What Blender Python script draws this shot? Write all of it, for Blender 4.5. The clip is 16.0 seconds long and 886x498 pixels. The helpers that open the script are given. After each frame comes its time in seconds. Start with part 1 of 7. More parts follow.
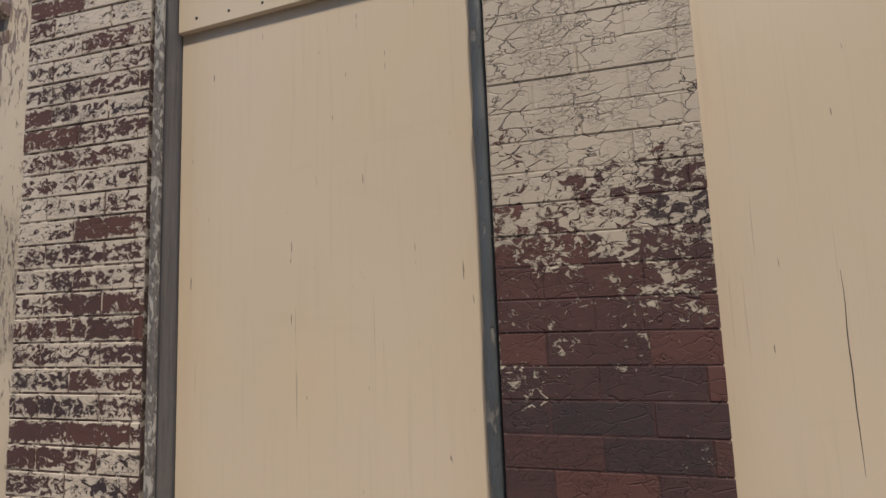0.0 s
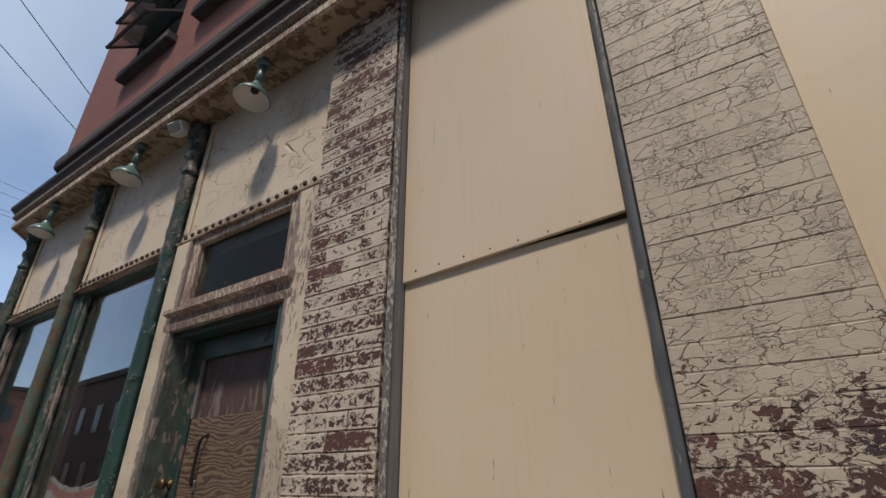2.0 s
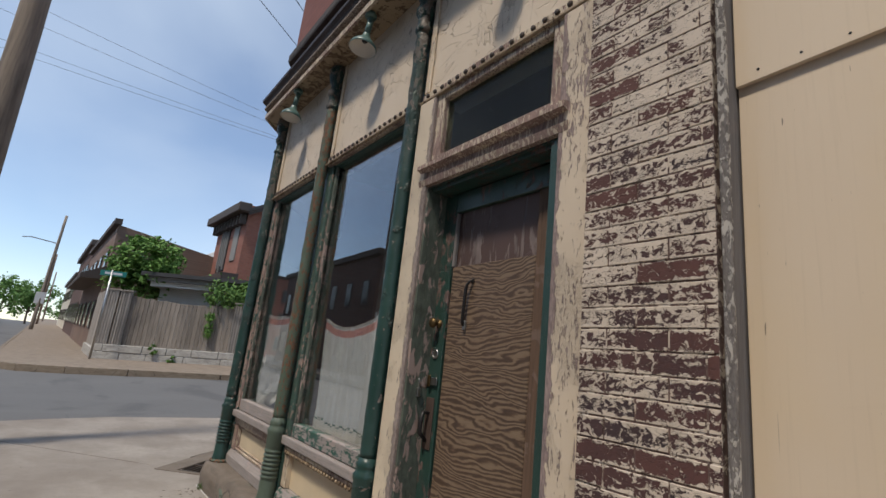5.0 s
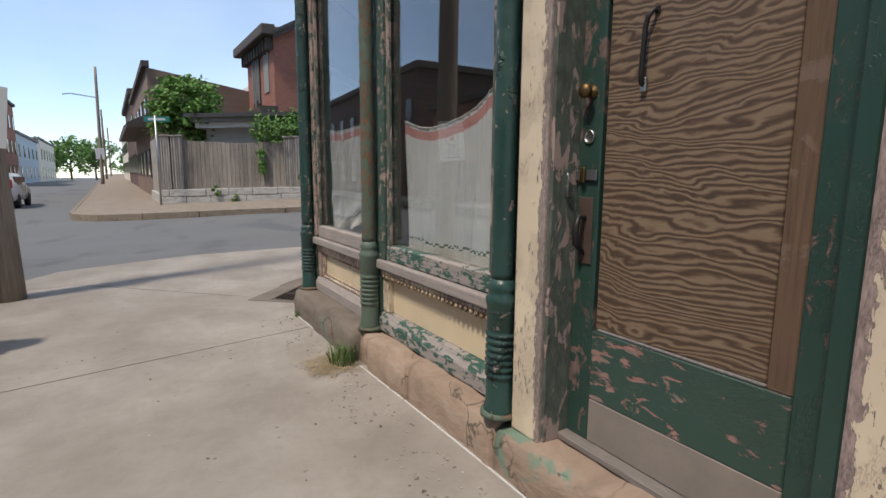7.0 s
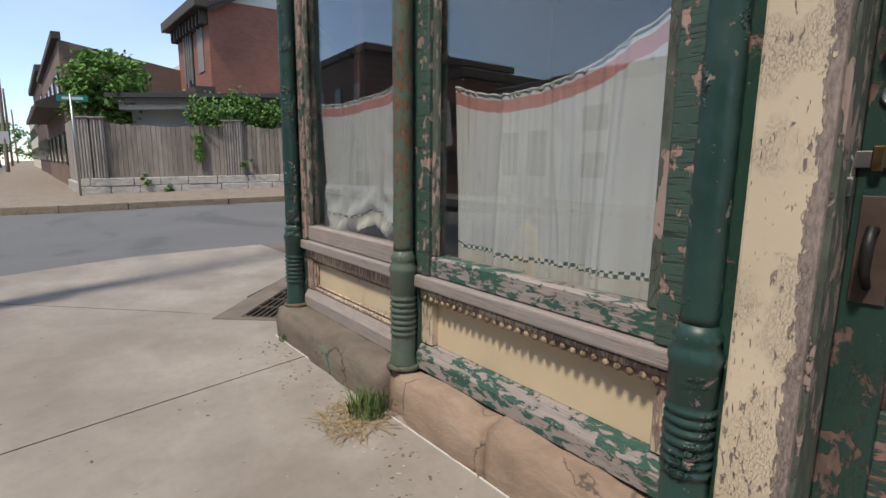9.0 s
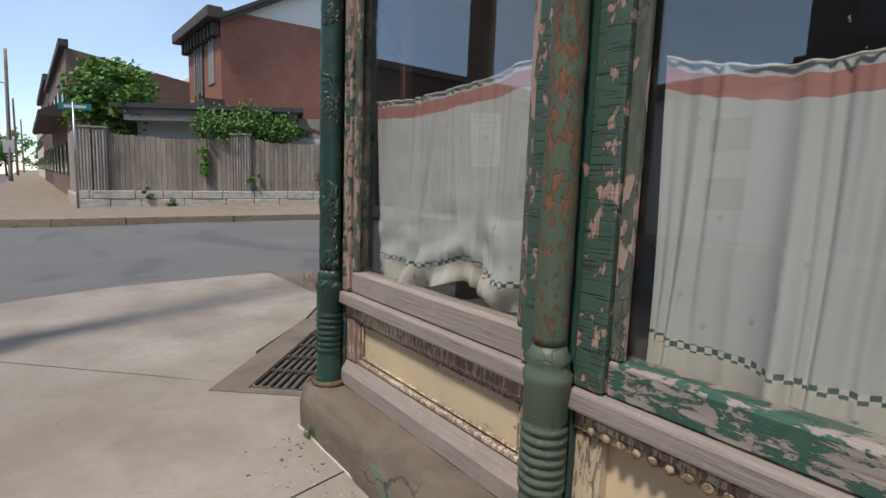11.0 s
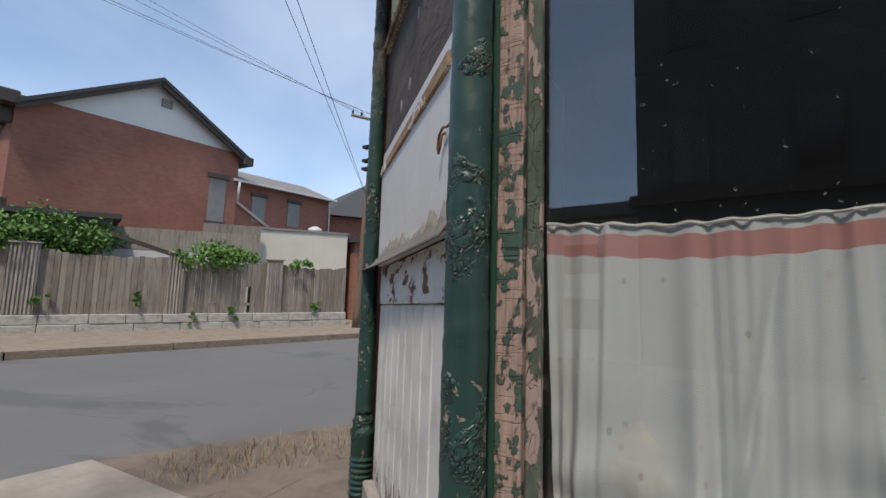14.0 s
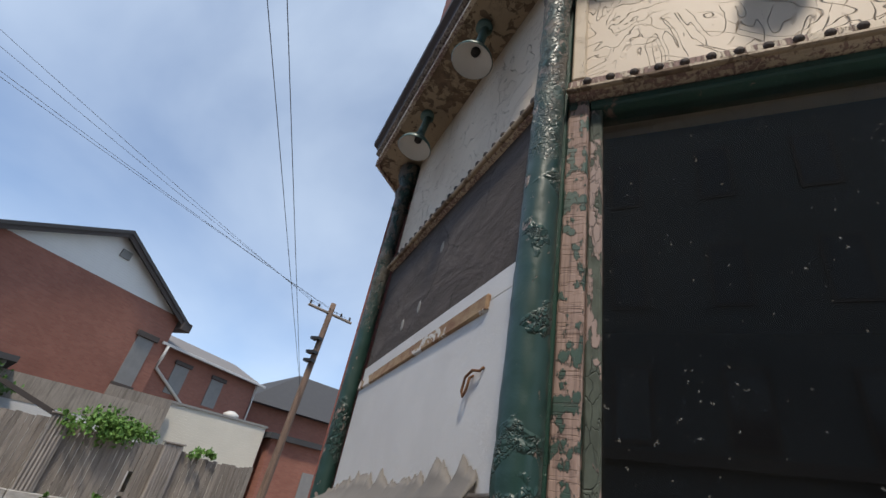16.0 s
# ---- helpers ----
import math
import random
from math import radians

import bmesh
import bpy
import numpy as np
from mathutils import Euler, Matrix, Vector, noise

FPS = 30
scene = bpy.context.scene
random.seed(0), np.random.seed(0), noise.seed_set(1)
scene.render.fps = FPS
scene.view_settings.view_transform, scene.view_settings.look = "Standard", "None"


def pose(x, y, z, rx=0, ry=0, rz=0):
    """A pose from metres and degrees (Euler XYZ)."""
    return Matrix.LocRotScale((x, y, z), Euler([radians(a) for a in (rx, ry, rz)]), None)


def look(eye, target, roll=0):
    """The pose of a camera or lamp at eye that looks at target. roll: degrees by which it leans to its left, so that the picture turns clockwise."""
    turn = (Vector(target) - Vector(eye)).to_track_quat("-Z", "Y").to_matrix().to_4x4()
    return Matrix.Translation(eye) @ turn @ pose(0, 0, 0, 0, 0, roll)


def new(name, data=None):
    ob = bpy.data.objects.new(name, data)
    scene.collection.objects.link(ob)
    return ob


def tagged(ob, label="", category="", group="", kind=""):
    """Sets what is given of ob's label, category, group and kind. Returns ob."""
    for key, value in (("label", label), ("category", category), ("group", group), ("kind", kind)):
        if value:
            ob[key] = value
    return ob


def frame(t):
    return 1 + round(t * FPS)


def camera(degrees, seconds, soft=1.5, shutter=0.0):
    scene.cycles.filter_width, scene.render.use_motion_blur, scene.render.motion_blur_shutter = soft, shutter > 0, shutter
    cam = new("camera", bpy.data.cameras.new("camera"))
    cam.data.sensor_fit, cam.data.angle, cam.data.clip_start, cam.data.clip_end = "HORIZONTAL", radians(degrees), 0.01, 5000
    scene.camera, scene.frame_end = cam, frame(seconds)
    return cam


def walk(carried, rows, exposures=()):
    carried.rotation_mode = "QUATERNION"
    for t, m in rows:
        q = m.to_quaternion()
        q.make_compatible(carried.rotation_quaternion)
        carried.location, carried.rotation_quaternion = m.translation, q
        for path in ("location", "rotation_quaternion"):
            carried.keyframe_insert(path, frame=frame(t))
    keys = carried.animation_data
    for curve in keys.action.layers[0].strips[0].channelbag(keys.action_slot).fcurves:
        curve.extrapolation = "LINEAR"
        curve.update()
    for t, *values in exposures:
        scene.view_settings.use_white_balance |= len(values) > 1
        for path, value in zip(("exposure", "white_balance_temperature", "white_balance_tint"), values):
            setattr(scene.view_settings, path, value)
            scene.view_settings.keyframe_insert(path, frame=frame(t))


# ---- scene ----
cam = camera(84.6, 16.0)
PATH = [
    (0, (-0.076, 0.057, 1.408), (-0.569, 1.984, 1.618), -2.2),
    (0.5, (-0.049, -0.063, 1.495), (-0.773, 1.736, 1.984), -3.1),
    (1, (-0.025, -0.148, 1.516), (-0.879, 1.511, 2.235), -2.4),
    (1.5, (-0.01, -0.192, 1.517), (-0.942, 1.372, 2.344), -1.4),
    (2, (-0.017, -0.202, 1.518), (-1.027, 1.292, 2.382), -0.2),
    (2.5, (-0.069, -0.223, 1.51), (-1.161, 1.212, 2.375), 0.9),
    (3, (-0.18, -0.265, 1.503), (-1.385, 1.087, 2.351), 2.3),
    (3.2, (-0.231, -0.289, 1.497), (-1.474, 1.034, 2.336), 2.6),
    (5.3, (-0.673, -0.277, 1.285), (-2.328, 0.797, 1.613), 5.3),
    (5.5, (-0.756, -0.254, 1.292), (-2.458, 0.771, 1.521), 4.4),
    (6, (-0.95, -0.13, 1.249), (-2.705, 0.828, 1.269), 2.9),
    (6.5, (-1.217, -0.127, 1.199), (-2.956, 0.847, 1.035), 1.3),
    (7, (-1.444, -0.147, 1.184), (-3.131, 0.891, 0.902), 0.4),
    (7.5, (-1.714, -0.141, 1.138), (-3.382, 0.89, 0.742), -0.9),
    (8, (-1.965, -0.124, 1.166), (-3.61, 0.934, 0.748), -1.4),
    (8.5, (-2.257, -0.199, 1.168), (-3.819, 0.992, 0.789), -0.5),
    (9, (-2.507, -0.195, 1.172), (-4.055, 1.03, 0.848), 0.6),
    (9.2, (-2.626, -0.172, 1.18), (-4.188, 1.035, 0.859), 0.1),
    (11.3, (-3.859, 0.082, 1.196), (-5.415, 1.316, 0.954), 2.5),
    (11.5, (-3.978, 0.075, 1.206), (-5.516, 1.329, 0.953), 2.1),
    (12, (-4.256, 0.057, 1.197), (-5.766, 1.341, 0.928), 1.8),
    (12.5, (-4.587, 0.017, 1.202), (-6.027, 1.376, 0.916), 1.8),
    (13, (-4.898, 0.047, 1.178), (-6.306, 1.429, 0.847), 1.5),
    (13.5, (-5.184, 0.081, 1.291), (-6.496, 1.576, 1.081), 1.5),
    (14, (-5.44, 0.125, 1.381), (-6.508, 1.798, 1.627), 1.7),
    (14.5, (-5.551, 0.07, 1.499), (-6.378, 1.732, 2.244), 4.2),
    (15, (-5.599, 0.039, 1.527), (-6.31, 1.573, 2.594), 8.7),
    (15.5, (-5.633, 0.048, 1.522), (-6.299, 1.534, 2.682), 10.5),
    (16, (-5.717, 0.055, 1.474), (-6.533, 1.546, 2.529), 11.9),
]
walk(cam, [(t, look(eye, target, roll)) for t, eye, target, roll in PATH],
     exposures=((0, 0.2), (1.0, 0.1), (3, 0.05), (5.5, 0.22), (6.25, 0.38), (7, 0.42), (9, 0.42), (12.5, 0.28), (14.0, 0.32), (16, 0.30)))

# ---- light ----
SUN_EL, SUN_DIR = 60.0, Vector((0.33, -0.95, 0)).normalized()
w = bpy.data.worlds.new("sky")
scene.world = w
w.use_nodes = True
wn = w.node_tree
wn.nodes.clear()
w_out = wn.nodes.new("ShaderNodeOutputWorld")
w_bg = wn.nodes.new("ShaderNodeBackground")
w_bg.inputs[1].default_value = 0.155
w_sky = wn.nodes.new("ShaderNodeTexSky")
w_sky.sky_type = "NISHITA"
w_sky.sun_disc = False
w_sky.sun_elevation = radians(SUN_EL)
w_sky.sun_rotation = math.atan2(SUN_DIR.x, SUN_DIR.y)
w_sky.dust_density = 0.05
w_sky.ozone_density = 1.6
w_sky.air_density = 0.85
w_co = wn.nodes.new("ShaderNodeTexCoord")
w_map = wn.nodes.new("ShaderNodeMapping")
w_map.inputs["Scale"].default_value = (1.0, 1.0, 1.5)
w_no = wn.nodes.new("ShaderNodeTexNoise")
w_no.inputs["Scale"].default_value = 1.5
w_no.inputs["Detail"].default_value = 6
w_no.inputs["Roughness"].default_value = 0.45
w_no.inputs["Distortion"].default_value = 0.4
w_ramp = wn.nodes.new("ShaderNodeValToRGB")
w_ramp.color_ramp.elements[0].position = 0.36
w_ramp.color_ramp.elements[1].position = 0.80
w_ramp.color_ramp.elements[0].color = (0.14, 0.14, 0.14, 1)
w_ramp.color_ramp.elements[1].color = (0.9, 0.9, 0.9, 1)
w_mix = wn.nodes.new("ShaderNodeMix")
w_mix.data_type = "RGBA"
w_mix.inputs[7].default_value = (4.4, 5.1, 5.95, 1)
wn.links.new(w_co.outputs["Generated"], w_map.inputs[0])
wn.links.new(w_map.outputs[0], w_no.inputs["Vector"])
wn.links.new(w_no.outputs["Fac"], w_ramp.inputs[0])
wn.links.new(w_ramp.outputs[0], w_mix.inputs[0])
wn.links.new(w_sky.outputs[0], w_mix.inputs[6])
wn.links.new(w_mix.outputs[2], w_bg.inputs[0])
wn.links.new(w_bg.outputs[0], w_out.inputs[0])
sun = new("sun", bpy.data.lights.new("sun", "SUN"))
sun.data.energy, sun.data.angle, sun.data.color = 2.95, radians(6.0), (1.0, 0.90, 0.77)
sun.matrix_world = look(SUN_DIR * 20 + Vector((0, 0, 20 * math.tan(radians(SUN_EL)))), (0, 0, 0))


# ---- materials ----
class Mat:
    """A node material with a principled shader and short ways to add nodes to it."""

    def __init__(self, name, rough=0.7, metal=0.0):
        self.m = bpy.data.materials.new(name)
        self.m.use_nodes = True
        self.nt = self.m.node_tree
        self.b = self.nt.nodes["Principled BSDF"]
        self.b.inputs["Roughness"].default_value = rough
        self.b.inputs["Metallic"].default_value = metal
        self.geo = self.nt.nodes.new("ShaderNodeNewGeometry")

    def put(self, sock, v):
        if isinstance(v, bpy.types.NodeSocket):
            self.nt.links.new(v, sock)
        elif isinstance(v, tuple) and len(v) == 3 and sock.type == "RGBA":
            sock.default_value = (*v, 1)
        else:
            sock.default_value = v

    def pos(self, sx=1, sy=1, sz=1, turn=0.0):
        n = self.nt.nodes.new("ShaderNodeMapping")
        n.inputs["Scale"].default_value = (sx, sy, sz)
        n.inputs["Rotation"].default_value = (0, 0, turn)
        self.put(n.inputs[0], self.geo.outputs["Position"])
        return n.outputs[0]

    def noise(self, vec, scale, detail=4, rough=0.55, distort=0.0):
        n = self.nt.nodes.new("ShaderNodeTexNoise")
        for k, v in (("Vector", vec), ("Scale", scale), ("Detail", detail), ("Roughness", rough), ("Distortion", distort)):
            self.put(n.inputs[k], v)
        return n.outputs["Fac"]

    def cells(self, vec, scale, feature="DISTANCE_TO_EDGE", random=1.0):
        n = self.nt.nodes.new("ShaderNodeTexVoronoi")
        n.feature = feature
        self.put(n.inputs["Vector"], vec)
        self.put(n.inputs["Scale"], scale)
        n.inputs["Randomness"].default_value = random
        return n.outputs[0]

    def wave(self, vec, scale, distort=0.0, detail=2.0, axis="X", dscale=1.0):
        n = self.nt.nodes.new("ShaderNodeTexWave")
        n.bands_direction = axis
        for k, v in (("Vector", vec), ("Scale", scale), ("Distortion", distort), ("Detail", detail), ("Detail Scale", dscale)):
            self.put(n.inputs[k], v)
        return n.outputs["Fac"]

    def ramp(self, fac, *stops):
        n = self.nt.nodes.new("ShaderNodeValToRGB")
        e = n.color_ramp.elements
        while len(e) < len(stops):
            e.new(0.5)
        for el, (p, c) in zip(e, stops):
            el.position = p
            el.color = (c, c, c, 1) if isinstance(c, (int, float)) else (*c, 1)
        self.put(n.inputs[0], fac)
        return n.outputs[0]

    def mix(self, fac, a, b, how="MIX"):
        n = self.nt.nodes.new("ShaderNodeMix")
        n.data_type, n.blend_type = "RGBA", how
        self.put(n.inputs[0], fac)
        self.put(n.inputs[6], a)
        self.put(n.inputs[7], b)
        return n.outputs[2]

    def math(self, how, a, b=0.0, clamp=False):
        n = self.nt.nodes.new("ShaderNodeMath")
        n.operation, n.use_clamp = how, clamp
        self.put(n.inputs[0], a)
        self.put(n.inputs[1], b)
        return n.outputs[0]

    def axis(self, which):
        n = self.nt.nodes.new("ShaderNodeSeparateXYZ")
        self.put(n.inputs[0], self.geo.outputs["Position"])
        return n.outputs[which]

    def per_piece(self):
        return self.nt.nodes.new("ShaderNodeObjectInfo").outputs["Random"]

    def per_island(self):
        return self.geo.outputs["Random Per Island"]

    def bump(self, height, strength=0.4, dist=0.01):
        n = self.nt.nodes.new("ShaderNodeBump")
        n.inputs["Strength"].default_value = strength
        n.inputs["Distance"].default_value = dist
        self.put(n.inputs["Height"], height)
        old = self.b.inputs["Normal"]
        if old.is_linked:
            self.nt.links.new(old.links[0].from_socket, n.inputs["Normal"])
        self.nt.links.new(n.outputs[0], old)

    def colour(self, c, rough=None):
        self.put(self.b.inputs["Base Color"], c)
        if rough is not None:
            self.put(self.b.inputs["Roughness"], rough)
        return self.m


CREAM, GREEN, GREYWOOD = (0.60, 0.49, 0.35), (0.030, 0.078, 0.062), (0.27, 0.235, 0.215)


def plain(name, c, rough=0.6, metal=0.0, vary=0.25, scale=9.0):
    k = Mat(name, rough, metal)
    n = k.noise(k.pos(), scale, 6, 0.6)
    f = k.noise(k.pos(), scale * 14, 3, 0.6)
    dark = tuple(x * (1 - vary) for x in c)
    light = tuple(min(1, x * (1 + vary * 0.6)) for x in c)
    k.bump(f, 0.15, 0.004)
    return k.colour(k.mix(k.math("MULTIPLY", f, 0.35), k.mix(n, dark, light), dark), k.ramp(n, (0.2, max(0, rough - 0.12)), (0.8, min(1, rough + 0.12))))


def peeling(name, paint, under, cover=0.5, stretch=(1, 1, 1), scale=14, crack=22, crack_dark=0.5, depth=0.004, rough=0.6, rise=None, under2=None, edge_x=None):
    """Old paint over another surface: flaked away where the noise is high, crackled elsewhere. rise: (z below which it is bare, z above which it holds)."""
    k = Mat(name, rough)
    p = k.pos(*stretch)
    flake = k.math("ADD", k.math("MULTIPLY", k.noise(p, scale, 7, 0.62, 0.5), 0.75), k.math("MULTIPLY", k.noise(k.pos(), 2.1, 3), 0.3))
    if rise:
        z = k.math("ADD", k.axis(2), k.math("MULTIPLY", k.noise(k.pos(), 5, 3), 0.5))
        hold = k.math("DIVIDE", k.math("SUBTRACT", z, rise[0] + 0.25), rise[1] - rise[0], True)
        flake = k.math("SUBTRACT", flake, k.math("MULTIPLY", k.math("SUBTRACT", hold, 0.5), 0.36))
    if edge_x:
        near = k.math("DIVIDE", k.math("SUBTRACT", k.math("ADD", k.axis(0), k.math("MULTIPLY", k.noise(k.pos(1, 1, 2.2), 7, 5), 0.05)), edge_x[0] + 0.025), edge_x[1], True)
        flake = k.math("ADD", flake, k.math("MULTIPLY", near, 0.4))
    edge = k.cells(k.mix(0.12, p, k.noise(p, crack * 0.6, 3), "ADD"), crack)
    gate = k.ramp(k.noise(k.pos(), 4.3, 4), (0.47, 0.0), (0.60, 1.0))
    line = k.math("MULTIPLY", k.ramp(edge, (0.0, 1.0), (0.05, 0.0)), gate)
    bare = k.ramp(k.math("ADD", flake, k.math("MULTIPLY", line, 0.05)), (cover - 0.012, 0.0), (cover + 0.012, 1.0))
    tone = k.noise(k.pos(), 3.0, 5)
    col = k.mix(tone, tuple(x * 0.80 for x in paint), tuple(min(1, x * 1.10) for x in paint))
    col = k.mix(k.math("MULTIPLY", line, crack_dark), col, tuple(x * 0.25 for x in under))
    u2 = under2 or tuple(x * 0.55 for x in under)
    ground = k.mix(k.ramp(k.noise(p, scale * 1.7, 5), (0.35, 0.0), (0.65, 1.0)), under, u2)
    col = k.mix(bare, col, ground)
    k.bump(k.noise(k.pos(), 90, 3), 0.25, 0.002)
    k.bump(k.math("SUBTRACT", k.math("SUBTRACT", 1.0, bare), k.math("MULTIPLY", line, 0.6)), 0.9, depth)
    return k.colour(col, k.mix(bare, (rough,) * 3, (0.85,) * 3))


def painted_brick(name, paint, cover, rise, own=0.11, fine=30, width=0.035, course=0.0):
    """Brick faces under old cream paint, with each brick's own tone."""
    k = Mat(name, 0.75)
    p = k.pos(1.0, 1.0, 1.35)
    r = k.per_piece()
    flake = k.math("ADD", k.math("MULTIPLY", k.noise(p, 36, 7, 0.66, 0.9), 0.62), k.math("MULTIPLY", k.noise(k.pos(), 4.0, 3), 0.28))
    flake = k.math("ADD", flake, k.math("MULTIPLY", k.math("SUBTRACT", r, 0.5), own))
    if course:
        sep = k.nt.nodes.new("ShaderNodeSeparateXYZ")
        k.put(sep.inputs[0], k.nt.nodes.new("ShaderNodeTexCoord").outputs["Object"])
        middle = k.math("SUBTRACT", 1.0, k.math("ABSOLUTE", k.math("SUBTRACT", k.math("DIVIDE", sep.outputs[2], course / 2), 1.0)))
        flake = k.math("ADD", flake, k.math("SUBTRACT", k.math("MULTIPLY", k.ramp(middle, (0.0, 0.0), (0.45, 1.0)), 0.10), 0.06))
    z = k.math("ADD", k.axis(2), k.math("MULTIPLY", k.noise(k.pos(), 6, 4), 0.7))
    hold = k.math("DIVIDE", k.math("SUBTRACT", z, rise[0] + 0.35), rise[1] - rise[0], True)
    flake = k.math("SUBTRACT", flake, k.math("MULTIPLY", k.math("SUBTRACT", hold, 0.5), rise[2]))
    edge = k.cells(k.mix(0.06, k.pos(0.75, 1.0, 1.35), k.noise(p, 30, 2), "ADD"), fine, "DISTANCE_TO_EDGE", 0.8)
    line = k.math("MULTIPLY", k.ramp(edge, (0.0, 1.0), (width, 0.0)), k.ramp(k.noise(k.pos(), 11, 3), (0.36, 0.15), (0.58, 1.0)))
    hair = k.math("MULTIPLY", k.ramp(k.cells(k.mix(0.05, k.pos(0.6, 1.0, 1.5), k.noise(p, 50, 2), "ADD"), 58), (0.0, 1.0), (0.05, 0.0)), k.ramp(k.noise(k.pos(), 7, 4), (0.48, 0.0), (0.6, 1.0)))
    line = k.math("MAXIMUM", line, hair)
    bare = k.ramp(k.math("ADD", flake, k.math("MULTIPLY", line, 0.06)), (cover - 0.01, 0.0), (cover + 0.01, 1.0))
    tone = k.noise(k.pos(), 5.0, 5)
    col = k.mix(tone, tuple(x * 0.82 for x in paint), tuple(min(1, x * 1.08) for x in paint))
    col = k.mix(k.math("MULTIPLY", line, 0.9), col, (0.07, 0.05, 0.042))
    red = k.ramp(k.math("ADD", k.math("MULTIPLY", r, 0.55), k.math("MULTIPLY", k.noise(k.pos(), 40, 5), 0.35)),
                 (0.15, (0.040, 0.027, 0.030)), (0.42, (0.085, 0.036, 0.032)), (0.7, (0.125, 0.048, 0.038)), (1.0, (0.15, 0.062, 0.046)))
    red = k.mix(k.math("MULTIPLY", k.noise(k.pos(), 160, 3), 0.5), red, (0.05, 0.03, 0.03))
    k.bump(k.noise(k.pos(), 120, 4), 0.45, 0.002)
    k.bump(k.math("SUBTRACT", k.math("SUBTRACT", 1.0, bare), k.math("MULTIPLY", line, 0.7)), 1.0, 0.003)
    return k.colour(k.mix(bare, col, red), k.mix(bare, (0.55,) * 3, (0.8,) * 3))


def brickwork(name, c1, c2, mortar, turn=0.0, size=0.22):
    """Far brickwork: courses by a brick pattern, seen only from a distance."""
    k = Mat(name, 0.85)
    n = k.nt.nodes.new("ShaderNodeTexBrick")
    sep = k.nt.nodes.new("ShaderNodeSeparateXYZ")
    com = k.nt.nodes.new("ShaderNodeCombineXYZ")
    k.put(sep.inputs[0], k.geo.outputs["Position"])
    along = k.math("ADD", k.math("MULTIPLY", sep.outputs[0], math.cos(turn)), k.math("MULTIPLY", sep.outputs[1], math.sin(turn)))
    k.put(com.inputs[0], along)
    k.put(com.inputs[1], sep.outputs[2])
    for key, v in (("Vector", com.outputs[0]), ("Color1", c1), ("Color2", c2), ("Mortar", mortar), ("Scale", 1.0), ("Mortar Size", 0.005), ("Brick Width", size), ("Row Height", 0.072), ("Bias", 0.0)):
        k.put(n.inputs[key], v)
    st = k.ramp(k.noise(k.pos(), 0.55, 6, 0.6), (0.3, 0.0), (0.75, 1.0))
    col = k.mix(k.math("MULTIPLY", st, 0.55), n.outputs["Color"], tuple(x * 0.5 for x in c1))
    col = k.mix(k.math("MULTIPLY", k.noise(k.pos(), 30, 4), 0.45), col, tuple(x * 0.6 for x in c2))
    k.bump(n.outputs["Fac"], -0.35, 0.006)
    return k.colour(col)


def wood_grey(name, c, axis="x", green=0.0, scale=1.0, pinkish=0.35):
    """Bare weathered wood, fibres along one axis."""
    k = Mat(name, 0.85)
    s = {"x": (1.6, 55, 55), "z": (26, 26, 1.2), "d": (9, 9, 9)}[axis]
    fib = k.noise(k.pos(*s), 3.4 * scale, 6, 0.65)
    tone = k.noise(k.pos(), 2.7, 4)
    col = k.ramp(fib, (0.26, tuple(x * 0.45 for x in c)), (0.44, tuple(x * 0.9 for x in c)), (0.75, tuple(min(1, x * 1.25) for x in c)))
    col = k.mix(k.math("MULTIPLY", tone, 0.5), col, tuple(x * 0.6 for x in c))
    pink = k.ramp(k.noise(k.pos(1, 1, 1), 7, 5, 0.6, 0.5), (0.56, 0.0), (0.60, 1.0))
    col = k.mix(k.math("MULTIPLY", pink, pinkish), col, (0.38, 0.29, 0.26))
    if green:
        patch = k.math("ADD", k.math("MULTIPLY", k.noise(k.pos(0.8, 1, 2.2), 17, 8, 0.68, 0.4), 0.7), k.math("MULTIPLY", k.noise(k.pos(1, 1, 2), 3.2, 3), 0.3))
        g = k.ramp(patch, (0.615 - green, 0.0), (0.63 - green, 1.0))
        col = k.mix(g, col, k.mix(k.noise(k.pos(), 40, 4), (0.018, 0.060, 0.045), (0.05, 0.125, 0.095)))
        k.bump(g, 0.8, 0.003)
    k.bump(fib, 0.7, 0.004)
    return k.colour(col)


M_BRICK_L = painted_brick("flaking_painted_brick", (0.62, 0.52, 0.42), 0.462, (0.3, 2.4, 0.06), 0.09, 30, 0.035, 0.0655)
M_BRICK_R = painted_brick("crackled_painted_brick", (0.50, 0.415, 0.325), 0.528, (1.2, 2.2, 0.38), 0.05, 24, 0.05)
M_MORTAR_L = peeling("painted_mortar", (0.58, 0.49, 0.40), (0.16, 0.10, 0.085), 0.50, scale=24, crack=40)
M_MORTAR_R = painted_brick("crackled_painted_mortar", (0.45, 0.37, 0.29), 0.524, (1.2, 2.2, 0.38), 0.05, 24, 0.05)


